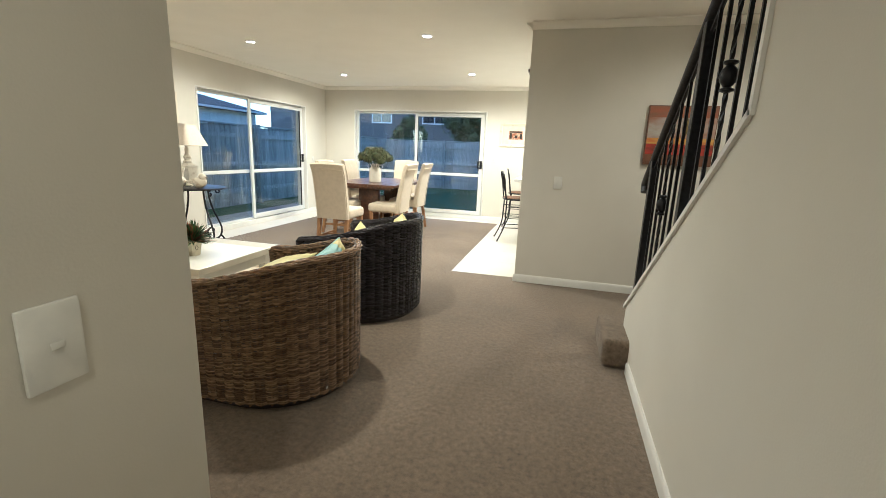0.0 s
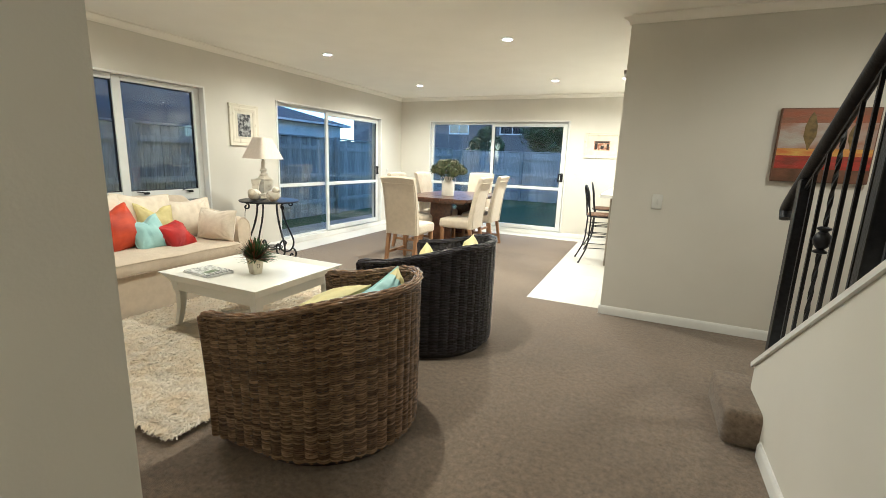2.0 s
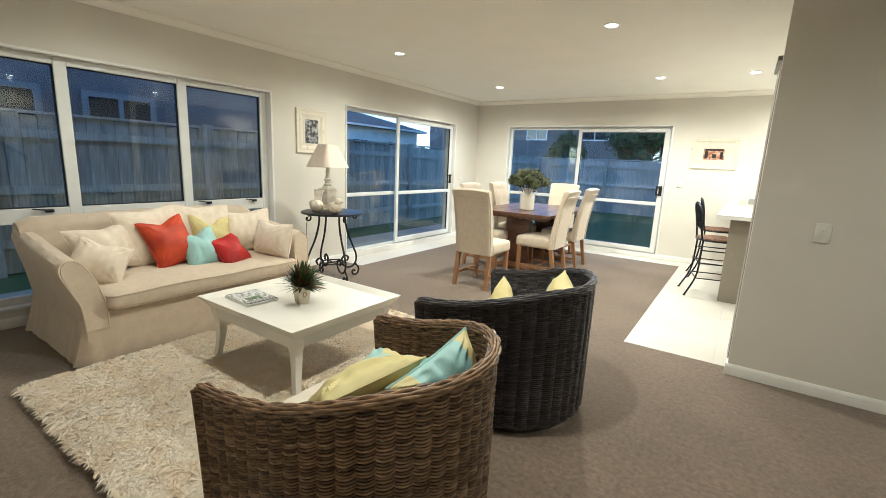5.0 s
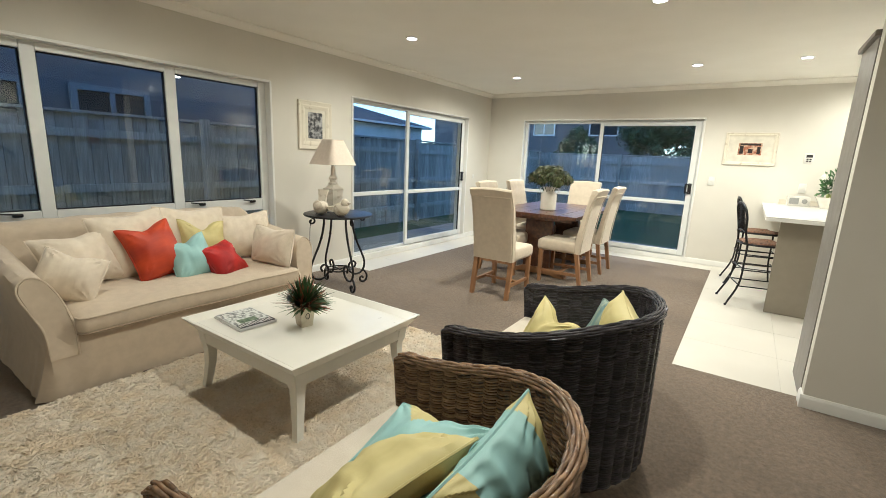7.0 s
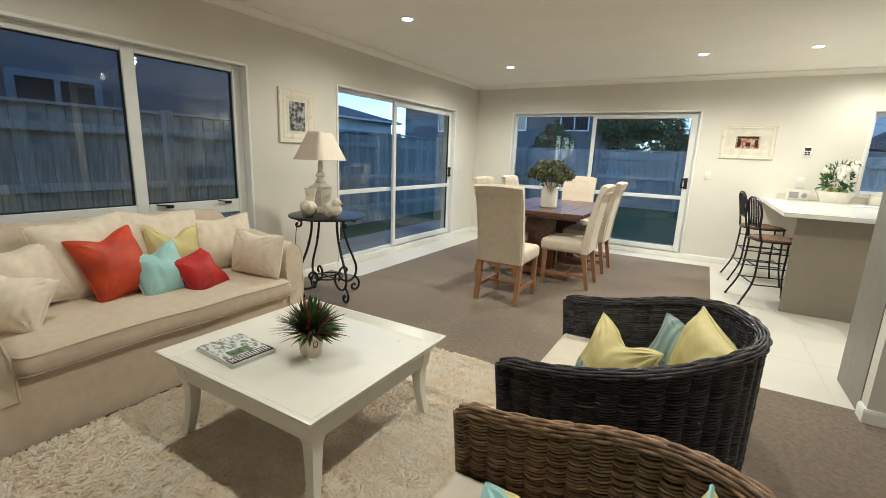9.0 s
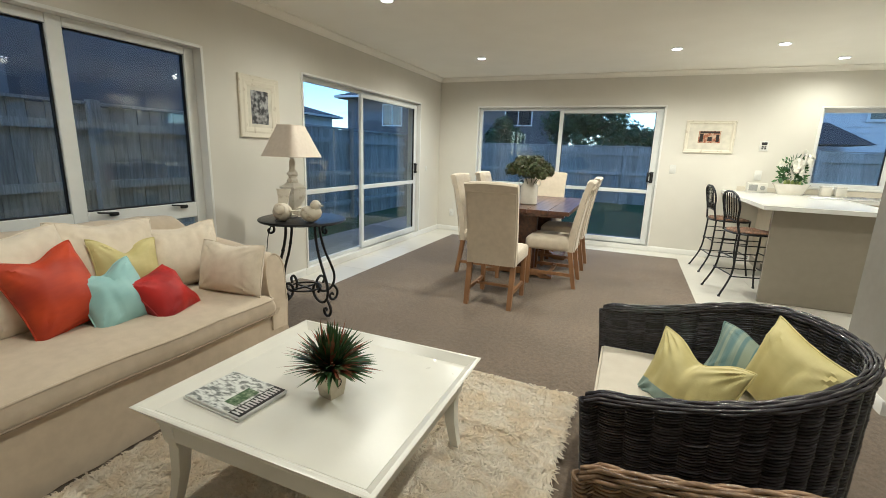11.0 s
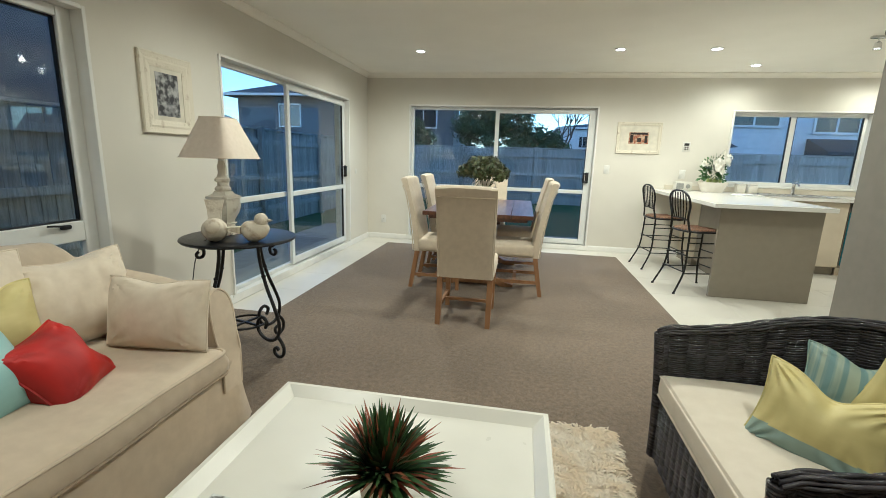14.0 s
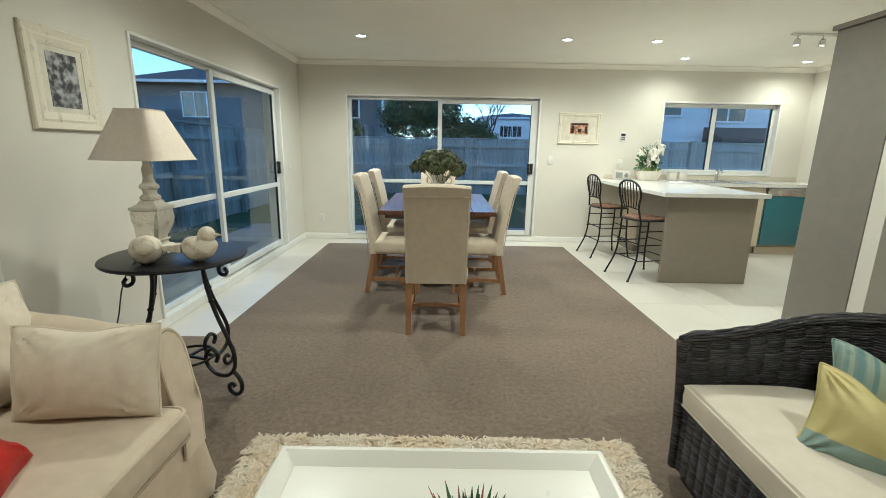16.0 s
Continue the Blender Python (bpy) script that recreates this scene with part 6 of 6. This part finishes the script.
def bar_stool():
    """Faces +x; stands on its feet at the origin's height."""
    c = thing("bar_stool", pose(0, 0, 0), "black wrought iron bar stool with woven seat", "bar stool", "stools at the peninsula")
    b = BM()
    rings = []
    for sc, z in ((0.90, 0.605), (1.0, 0.612), (1.0, 0.628), (0.93, 0.638), (0.5, 0.634), (0.05, 0.632)):
        rings.append([(0.20 * sc * math.copysign(abs(math.cos(t)) ** 0.7, math.cos(t)), 0.19 * sc * math.copysign(abs(math.sin(t)) ** 0.7, math.sin(t)), z + 0.012 * (math.cos(t) > 0.6) * -1) for t in [2 * math.pi * k / 28 for k in range(28)]])
    grid_faces(b, rings)
    part("seat", b, M["stool_seat"], c, "brown woven seat")
    b = BM()
    tube(b, [(0.205 * math.copysign(abs(math.cos(t)) ** 0.7, math.cos(t)), 0.195 * math.copysign(abs(math.sin(t)) ** 0.7, math.sin(t)), 0.612) for t in [2 * math.pi * k / 32 for k in range(32)]], 0.010, 8, True)
    part("seat_frame", b, M["iron"], c)
    for x, y in ((-0.17, -0.15), (-0.17, 0.15), (0.17, -0.15), (0.17, 0.15)):
        b = BM()
        fx_ = x * (1.65 if x < 0 else 1.25)
        tube(b, smooth_pts([(x, y, 0.61), (x * 1.02, y * 1.03, 0.45), (x * 1.12 if x < 0 else x * 1.05, y * 1.15, 0.22), (fx_, y * 1.3, 0.004)], 5), 0.0095, 8)
        lathe(b, [(0.013, 0.0), (0.013, 0.012), (0.009, 0.016)], 8, (fx_, y * 1.3))
        part("leg", b, M["iron"], c)
    for z, k in ((0.20, 1.17), (0.36, 1.08), (0.50, 1.03)):
        for y in (-1, 1):
            b = BM()
            tube(b, [(-0.17 * k * 1.04, y * 0.15 * k, z), (0.17 * k, y * 0.15 * k, z)], 0.006, 6)
            part("side_rail", b, M["iron"], c)
    for z, k in ((0.22, 1.16), (0.38, 1.07)):
        for x in (-1.04, 1):
            b = BM()
            tube(b, [(x * 0.17 * k, -0.15 * k, z), (x * 0.17 * k, 0.15 * k, z)], 0.006, 6)
            part("cross_rail", b, M["iron"], c)
    # arched back
    b = BM()
    arch = smooth_pts([(-0.18, -0.16, 0.61), (-0.20, -0.135, 0.74), (-0.215, -0.165, 0.86), (-0.235, -0.15, 0.95), (-0.245, -0.07, 0.995), (-0.25, 0.0, 1.0), (-0.245, 0.07, 0.995), (-0.235, 0.15, 0.95),
                       (-0.215, 0.165, 0.86), (-0.20, 0.135, 0.74), (-0.18, 0.16, 0.61)], 6)
    tube(b, arch, 0.0105, 8)
    part("back_frame", b, M["iron"], c)
    b = BM()
    tube(b, smooth_pts([(-0.196, -0.14, 0.72), (-0.205, 0, 0.735), (-0.196, 0.14, 0.72)], 5), 0.007, 7)
    part("back_rail", b, M["iron"], c)
    for k in range(6):
        y = -0.105 + 0.042 * k
        b = BM()
        tube(b, smooth_pts([(-0.20, y * 0.85, 0.732), (-0.222, y * 1.12, 0.85), (-0.243, y * 1.0, 0.985)], 5), 0.0055, 6)
        part("spindle", b, M["iron"], c)
    return c


bs = bar_stool()
bs.matrix_basis = pose(-0.83, 6.62, 0, 0, 0, 14)
copy_thing(bs, pose(-0.86, 7.58, 0, 0, 0, 8))

# ---- stairs ----
stairs = thing("staircase", pose(0, 0, 0), "carpeted straight staircase with a widened bottom step", "staircase")
RISE, GO = 0.18, 0.257
b = BM()
box(b, 0.10, 1.378, 2.73, 3.22, 0.0, 0.18, 0.035, 4)
part("bottom_step", b, M["carpet"], stairs)
for k in range(1, 13):
    b = BM()
    y1 = 3.22 - GO * k
    box(b, SX + 0.102, 1.378, y1 - GO - 0.02, y1, RISE * k - 0.02, RISE * (k + 1), 0.014, 2)
    part("step", b, M["carpet"], stairs)
rl = thing("stair_balustrade", pose(SX + 0.05, 0, 0), "black iron stair balustrade with twisted balusters and handrail", "balustrade")
b = BM()


def rail_z(y):
    return 1.11 + (3.20 - y) * 0.755


pts = smooth_pts([(0, 3.20, rail_z(3.20) - 0.07), (0, 3.215, rail_z(3.20) - 0.02), (0, 3.16, rail_z(3.16))], 5) + [(0, y, rail_z(y)) for y in (3.0, 2.6, 2.2, 1.8, 1.54)]
tube(b, pts, 0.028, 12)
part("handrail", b, M["iron"], rl)
b = BM()
tube(b, [(0, y, rail_z(y) - 0.075) for y in (3.0, 2.4, 1.54)], 0.009, 8)
part("under_rail", b, M["iron"], rl)
for y in (3.0, 2.25):
    b = BM()
    box(b, -0.024, 0.024, y - 0.024, y + 0.024, cap_z(y) + 0.03, rail_z(y) - 0.02, 0.003, 1)
    part("post", b, M["iron"], rl)
ys = [2.89, 2.775, 2.66, 2.55, 2.44, 2.34, 2.15, 2.04, 1.93, 1.82, 1.71, 1.60]
for i, y in enumerate(ys):
    b = BM()
    z0, z1 = cap_z(y) + 0.02, rail_z(y) - 0.075
    twist = y in (2.66, 1.93)
    rings = []
    for k in range(25 if twist else 2):
        t = k / (24 if twist else 1)
        a = t * 18 if twist else 0.785
        rings.append([(0.009 * math.cos(a + q * math.pi / 2), y + 0.009 * math.sin(a + q * math.pi / 2), z0 + (z1 - z0) * t) for q in range(4)])
    grid_faces(b, rings)
    bl = part("baluster", b, M["iron"], rl, smooth=False)
    if twist:
        zc = (z0 + z1) / 2
        b = BM()
        lathe(b, [(0.010, zc - 0.055), (0.024, zc - 0.05), (0.024, zc - 0.043), (0.012, zc - 0.036), (0.026, zc - 0.02), (0.031, zc), (0.026, zc + 0.02), (0.012, zc + 0.036), (0.024, zc + 0.043), (0.024, zc + 0.05), (0.010, zc + 0.055)], 16, (0, y))
        part("knuckle", b, M["iron"], bl, "round iron knuckle")

# ---- outside ----
M["grass"] = mat("dusk_lawn", (0.045, 0.095, 0.022), 0.9, (0.028, 0.062, 0.016), 30, 0.8, 140, big=0.15)
M["paving"] = mat("concrete_paving", (0.30, 0.29, 0.27), 0.85, (0.24, 0.235, 0.22), 12, 0.2, 120, big=0.08)
M["paling"] = mat("weathered_pine_paling", (0.38, 0.365, 0.335), 0.85, (0.25, 0.24, 0.22), 10, 0.3, 90, stretch=(6, 6, 0.5), rand=0.18, island=0.18)
M["board_dark"] = mat("charcoal_weatherboard", (0.085, 0.085, 0.09), 0.7, (0.07, 0.07, 0.075), 5, big=0.06)
M["board_pale"] = mat("pale_grey_weatherboard", (0.54, 0.55, 0.56), 0.65, (0.48, 0.49, 0.50), 5, big=0.05)
M["board_mid"] = mat("mid_grey_render", (0.11, 0.112, 0.118), 0.8, (0.09, 0.092, 0.098), 3, big=0.06)
M["render_white"] = mat("white_house_render", (0.66, 0.66, 0.65), 0.8, (0.58, 0.58, 0.57), 3, big=0.06)
# white joinery with the side yard's dimness put into its colour
M["joinery_dimmed"] = mat("dimmed_white_house_joinery", (0.19, 0.195, 0.2), 0.6, (0.16, 0.165, 0.17), 5)
M["roofing"] = mat("dark_tiled_roof", (0.06, 0.062, 0.068), 0.75, (0.045, 0.046, 0.05), 8, 0.4, 30, stretch=(1, 1, 6))
M["dark_glass"] = mat("dark_house_window", (0.02, 0.025, 0.03), 0.08, coat=0.3)
M["bark"] = mat("tree_bark", (0.10, 0.075, 0.05), 0.9, (0.06, 0.045, 0.03), 12, 0.6, 30)
M["tree_leaf"] = mat("dark_evergreen_leaves", (0.05, 0.095, 0.03), 0.6, (0.026, 0.055, 0.02), 3, island=0.45)
GZ = -0.16
bm = BM()
box(bm, -400, 400, -400, 400, GZ - 0.5, GZ)
structure("ground", bm, M["grass"], "dusk-lit lawn reaching past the fences")
bm = BM()
box(bm, LX - 1.45, LX - 0.2, -1.5, 10.0, GZ - 0.1, GZ + 0.06, 0.01)
box(bm, LX - 0.2, 3.2, BY + 0.2, 10.0, GZ - 0.1, GZ + 0.06, 0.01)
structure("pavement", bm, M["paving"], "grey concrete path and patio along the house")
bm = BM()
box(bm, LX - 0.75, RX + 0.75, HALL - 0.8, BY + 0.72, 2.62, 2.78)
box(bm, LX - 0.75, LX - 0.72, HALL - 0.8, BY + 0.72, 2.5, 2.62)
box(bm, LX - 0.75, RX + 0.75, BY + 0.69, BY + 0.72, 2.5, 2.62)
structure("roof_eaves", bm, M["render_white"], "white soffit and fascia under the roof edge")
bm = BM()
bar(bm, (LX - 0.86, 10, 2.62), (LX - 0.86, -2, 2.62), 0.2, 0.12)
bar(bm, (LX - 0.75, BY + 0.82, 2.62), (RX + 0.8, BY + 0.82, 2.62), 0.2, 0.12)
structure("trim_gutter", bm, M["board_dark"], "dark metal gutter along the roof edge")


def fence(name, axis, at, a0, a1, top, inward):
    f = thing(name, pose(0, 0, 0), "weathered grey timber paling fence", "fence")
    k, a = 0, a0
    rnd = random.Random(int(abs(at) * 10))
    pw = 0.15
    shared = []
    for q in range(3):
        b = BM()
        h = top - GZ - 0.02 + rnd.uniform(-0.012, 0.012)
        box(b, -pw / 2 + 0.002, pw / 2 - 0.002, -0.009, 0.009, 0.0, h, 0.002, 1)
        me = bpy.data.meshes.new("paling")
        b.to_mesh(me)
        b.free()
        me.materials.append(M["paling"])
        shared.append(me)
    while a < a1:
        o = new("paling", shared[rnd.randrange(3)])
        o.parent = f
        off = rnd.uniform(-0.004, 0.004)
        o.matrix_basis = pose(a + pw / 2, at + off, GZ + 0.01, 0, 0, rnd.uniform(-0.5, 0.5)) if axis == "y" else pose(at + off, a + pw / 2, GZ + 0.01, 0, 0, 90 + rnd.uniform(-0.5, 0.5))
        a += pw
    for z in (GZ + 0.35, GZ + 0.95, top - 0.22):
        b = BM()
        c = at + inward * 0.035
        if axis == "y":
            box(b, a0, a1, c - 0.02, c + 0.02, z - 0.045, z + 0.045)
        else:
            box(b, c - 0.02, c + 0.02, a0, a1, z - 0.045, z + 0.045)
        part("rail", b, M["paling"], f, smooth=False)
    a = a0 + 0.4
    while a < a1:
        b = BM()
        c = at + inward * 0.075
        if axis == "y":
            box(b, a - 0.05, a + 0.05, c - 0.05, c + 0.05, GZ, top + 0.05, 0.004, 1)
        else:
            box(b, c - 0.05, c + 0.05, a - 0.05, a + 0.05, GZ, top + 0.05, 0.004, 1)
        part("post", b, M["paling"], f, smooth=False)
        a += 2.4
    b = BM()
    if axis == "y":
        box(b, a0, a1, at - 0.03, at + 0.055, top, top + 0.03)
    else:
        box(b, at - 0.03, at + 0.055, a0, a1, top, top + 0.03)
    part("capping", b, M["paling"], f, smooth=False)
    return f


fence("fence", "y", 16.6, -7.4, 12.0, 1.60, -1)
fence("fence", "x", -7.4, -3.0, 16.6, 1.64, 1)


def house(name, x0, x1, y0, y1, h, wall, label, roof_h, over, wins, board=0.0, storeys=(), joinery=M["render_white"]):
    """A house as a box with a hip roof. wins: (face, along, z, w, h, frame)."""
    t = thing(name, pose(0, 0, GZ), label, "house")
    b = BM()
    box(b, x0, x1, y0, y1, 0, h)
    part("wall", b, wall, t, smooth=False)
    if board:
        b = BM()
        z = 0.1
        while z < h - board:
            # sloped boards on the two faces turned to the garden
            grid_faces(b, [[(x0 - 0.02, y0 - 0.005, z + board), (x0 - 0.02, y0 - 0.03, z), (x0 - 0.02, y0, z)], [(x1, y0 - 0.005, z + board), (x1, y0 - 0.03, z), (x1, y0, z)]])
            grid_faces(b, [[(x1 + 0.005, y0, z + board), (x1 + 0.03, y0, z), (x1, y0, z)], [(x1 + 0.005, y1, z + board), (x1 + 0.03, y1, z), (x1, y1, z)]])
            z += board
        o = part("weatherboards", b, wall, t, smooth=False)
        o["kind"] = "stuff"
    b = BM()
    q = min(x1 - x0, y1 - y0) / 2
    xm0, xm1, ym0, ym1 = x0 + q, x1 - q, y0 + q, y1 - q
    lo = [(x0 - over, y0 - over, h), (x1 + over, y0 - over, h), (x1 + over, y1 + over, h), (x0 - over, y1 + over, h)]
    lo2 = [(x, y, h + 0.18) for x, y, _ in lo]
    hi = [(xm0, ym0, h + roof_h), (xm1 + 0.01, ym0, h + roof_h), (xm1 + 0.01, ym1 + 0.01, h + roof_h), (xm0, ym1 + 0.01, h + roof_h)]
    grid_faces(b, [lo, lo2, hi])
    part("roof", b, M["roofing"], t, smooth=False)
    b = BM()
    for p, q2 in zip(lo2, lo2[1:] + lo2[:1]):
        bar(b, Vector(p) + Vector((0, 0, -0.08)), Vector(q2) + Vector((0, 0, -0.08)), 0.12, 0.16)
    part("gutter", b, M["render_white"], t, smooth=False)
    for face, a, z, w, hh in wins:
        b = BM()
        if face == "y":
            box(b, a - w / 2, a + w / 2, y0 - 0.06, y0 - 0.031, z, z + hh)
        else:
            box(b, x1 + 0.031, x1 + 0.06, a - w / 2, a + w / 2, z, z + hh)
        wn_ = part("window", b, M["dark_glass"], t, "dark glazed window", False)
        b = BM()
        for p, q2, r, s in ((-w / 2 - 0.08, -w / 2, -0.08, hh + 0.08), (w / 2, w / 2 + 0.08, -0.08, hh + 0.08), (-w / 2, w / 2, -0.08, 0), (-w / 2, w / 2, hh, hh + 0.08), (-0.03, 0.03, 0, hh)):
            if face == "y":
                box(b, a + p, a + q2, y0 - 0.09, y0 - 0.032, z + r, z + s)
            else:
                box(b, x1 + 0.032, x1 + 0.09, a + p, a + q2, z + r, z + s)
        part("frame", b, joinery, wn_, "painted window frame", False)
    return t


kh = house("neighbour_house", 2.6, 16.0, 21.0, 29.0, 6.2, M["board_pale"], "two-storey pale weatherboard house behind the fence", 2.2, 0.5,
           [("y", 5.9, 2.95, 1.7, 0.6), ("y", 8.7, 2.75, 1.4, 0.95), ("y", 11.8, 2.75, 1.6, 0.9)], 0.2)
b = BM()
grid_faces(b, [[(7.8, 19.6, 2.0), (7.8, 20.96, 2.5), (7.8, 20.96, 1.9), (7.8, 19.6, 1.9)], [(12.5, 19.6, 2.0), (12.5, 20.96, 2.5), (12.5, 20.96, 1.9), (12.5, 19.6, 1.9)]])
part("lean_to_roof", b, M["roofing"], kh, "dark lean-to roof", False)
b = BM()
grid_faces(b, [[(2.2, 18.8, 2.05), (4.6, 18.8, 2.05), (4.6, 20.9, 2.05), (2.2, 20.9, 2.05)], [(3.2, 19.7, 2.75), (3.6, 19.7, 2.75), (3.6, 20.0, 2.75), (3.2, 20.0, 2.75)]])
part("porch_roof", b, M["roofing"], kh, "dark porch roof", False)
house("neighbour_house", -22.5, -7.2, 31.0, 41.0, 5.1, M["board_dark"], "dark two-storey house behind the back fence", 2.2, 0.7,
      [("y", -18.6, 3.2, 1.5, 1.4), ("y", -13.2, 3.3, 1.4, 1.3), ("y", -9.2, 3.3, 1.7, 1.4), ("x", 33.5, 3.3, 1.6, 1.4)], 0.2)
house("neighbour_house", -38.0, -28.5, 26.0, 37.0, 4.1, M["render_white"], "distant white rendered house with a hip roof", 1.9, 0.7,
      [("x", 29.0, 1.8, 1.8, 1.2), ("x", 33.5, 1.8, 1.6, 1.2)], 0.0)
house("neighbour_house", -20.0, -8.7, -8.0, 8.2, 6.6, M["board_mid"], "mid-grey rendered house beyond the side fence", 2.0, 0.6,
      [("x", 4.0, 1.55, 0.8, 0.62), ("x", 2.6, 1.55, 0.8, 0.62), ("x", 0.4, 1.55, 0.8, 0.62)], 0.0, (), M["joinery_dimmed"])
wh = house("neighbour_house", 0.4, 7.0, 44.0, 52.0, 4.2, M["render_white"], "distant white house with a balcony", 0.8, 0.2, [("y", 3.2, 2.2, 2.0, 1.4)], 0.0)
b = BM()
for k in range(14):
    x = 0.3 + k * 0.4
    box(b, x, x + 0.05, 42.5, 42.55, 2.6, 3.5)
box(b, 0.3, 5.6, 42.48, 42.58, 3.5, 3.58)
box(b, 0.3, 5.6, 42.4, 44.0, 2.4, 2.6)
part("balcony", b, M["render_white"], wh, "white balcony with railing", False)


def tree(m, h, r, seed, leaves, label, leaf=0.10, flat=0.75):
    t = thing("tree", m, label, "tree")
    rnd = random.Random(seed)
    b = BM()
    tube(b, smooth_pts([(0, 0, 0), (0.05, 0.03, h * 0.25), (-0.03, 0.05, h * 0.5), (0.02, 0, h * 0.8)], 5), 0.14, 8, taper=lambda q: 1 - 0.75 * q)
    for k in range(9):
        a = k * 2.4
        z = h * (0.3 + 0.05 * k)
        tube(b, smooth_pts([(0, 0, z), (0.4 * r * math.cos(a), 0.4 * r * math.sin(a), z + 0.25), (0.85 * r * math.cos(a), 0.85 * r * math.sin(a), z + 0.45)], 4), 0.05, 6, taper=lambda q: 1 - 0.8 * q)
    part("trunk", b, M["bark"], t)
    verts, faces = [], []
    clumps = []
    for k in range(46):
        a, el = rnd.uniform(0, 6.283), rnd.uniform(-0.5, 1.5)
        q = r * rnd.uniform(0.35, 0.92)
        clumps.append((Vector((q * math.cos(a) * math.cos(el), q * math.sin(a) * math.cos(el), h * 0.58 + flat * q * math.sin(el) * h / (2 * r) * 0.9)), r * rnd.uniform(0.18, 0.34)))
    for i in range(leaves):
        c, cr = clumps[rnd.randrange(len(clumps))]
        d = Vector((rnd.gauss(0, 1), rnd.gauss(0, 1), rnd.gauss(0, 1))).normalized()
        p = c + d * cr * rnd.uniform(0.4, 1.1)
        u = d.orthogonal().normalized()
        w = d.cross(u)
        ang = rnd.uniform(0, 6.28)
        u, w = u * math.cos(ang) + w * math.sin(ang), w * math.cos(ang) - u * math.sin(ang)
        s = leaf * rnd.uniform(0.6, 1.3)
        k = len(verts)
        verts += [tuple(p - u * s), tuple(p + w * s * 0.45 + d * s * 0.3), tuple(p + u * s), tuple(p - w * s * 0.45 + d * s * 0.3)]
        faces.append((k, k + 1, k + 2, k + 3))
    me = bpy.data.meshes.new("crown")
    me.from_pydata(verts, [], faces)
    me.materials.append(M["tree_leaf"])
    o = new("crown", me)
    o.parent = t
    return t


tree(pose(-3.9, 19.3, GZ), 3.9, 1.7, 1, 9000, "round dark evergreen tree behind the fence")
tree(pose(-1.9, 19.6, GZ), 2.7, 1.1, 2, 5000, "low dark evergreen tree behind the fence")
tree(pose(-6.6, 18.4, GZ), 3.0, 0.9, 3, 4000, "small dark evergreen tree behind the fence")
# tall tiered pine far off
pn = thing("tree", pose(-22.0, 46.0, GZ), "tall tiered pine in the distance", "tree")
b = BM()
tube(b, [(0, 0, 0), (0, 0, 13.0)], 0.22, 8, taper=lambda q: 1 - 0.9 * q)
part("trunk", b, M["bark"], pn)
verts, faces = [], []
rnd = random.Random(4)
for k in range(13):
    z = 3.5 + k * 0.72
    ln = 3.0 * (1 - (k / 14)) + 0.3
    for j in range(9):
        a = j * 0.698 + k
        for i in range(24):
            q = ln * (i + 1) / 24
            c = Vector((q * math.cos(a), q * math.sin(a), z + 0.10 * q))
            s = 0.20 * (1.1 - 0.6 * i / 24)
            for sg in (-1, 1):
                w = Vector((-math.sin(a) * sg * s * 1.6 + math.cos(a) * s, math.cos(a) * sg * s * 1.6 + math.sin(a) * s, rnd.uniform(0.05, 0.25)))
                kk = len(verts)
                verts += [tuple(c), tuple(c + w), tuple(c + w * 0.6 + Vector((0, 0, 0.12)))]
                faces.append((kk, kk + 1, kk + 2))
me = bpy.data.meshes.new("crown")
me.from_pydata(verts, [], faces)
me.materials.append(M["tree_leaf"])
o = new("crown", me)
o.parent = pn
# bare tree
bt = thing("tree", pose(-0.4, 30.0, GZ), "bare leafless tree in the distance", "tree")
b = BM()
rnd = random.Random(6)


def twig(p, d, ln, r, depth):
    q = p + d * ln
    tube(b, [p, (p + q) / 2 + Vector((rnd.uniform(-0.05, 0.05), rnd.uniform(-0.05, 0.05), 0)) * ln, q], r, 4, taper=lambda s: 1 - 0.4 * s)
    if depth:
        for k in range(3):
            nd = (d + Vector((rnd.uniform(-0.6, 0.6), rnd.uniform(-0.6, 0.6), rnd.uniform(0.0, 0.3)))).normalized()
            twig(q, nd, ln * 0.72, r * 0.6, depth - 1)


twig(Vector((0, 0, 0)), Vector((0, 0, 1)), 1.7, 0.11, 5)
part("branches", b, M["bark"], bt, "bare branches")

# ---- floor tiles, last ----
M_ = {}


def tile(x0, x1, y0, y1):
    w, l = round(x1 - x0 - 0.0018, 4), round(y1 - y0 - 0.0018, 4)
    if w < 0.02 or l < 0.02:
        return
    if (w, l) not in M_:
        b = BM()
        box(b, -w / 2, w / 2, -l / 2, l / 2, -0.011, 0.0, 0.0012, 1)
        me = bpy.data.meshes.new("tile")
        b.to_mesh(me)
        b.free()
        me.materials.append(M["tile"])
        M_[(w, l)] = me
    o = new("tile", M_[(w, l)])
    o.parent = floor_tiles
    o.location = ((x0 + x1) / 2, (y0 + y1) / 2, -0.002)


b = BM()
box(b, TX, RX, TY, BY, -0.0135, -0.005)
box(b, LX, SXT, 4.9, BY, -0.0135, -0.005)
box(b, SXT, TX, BYT, BY, -0.0135, -0.005)
part("grout", b, M["grout"], floor_tiles, "grey-beige grout bed", False)


def tile_field(x0, x1, y0, y1, s):
    y = y0
    while y < y1 - 0.01:
        x = x0
        while x < x1 - 0.01:
            tile(x, min(x + s, x1), y, min(y + s, y1))
            x += s
        y += s


tile_field(TX, RX, TY, BY, 0.6)
tile_field(LX, SXT, 4.9, BY, 0.6)
tile_field(SXT, TX, BYT, BY, 0.6)
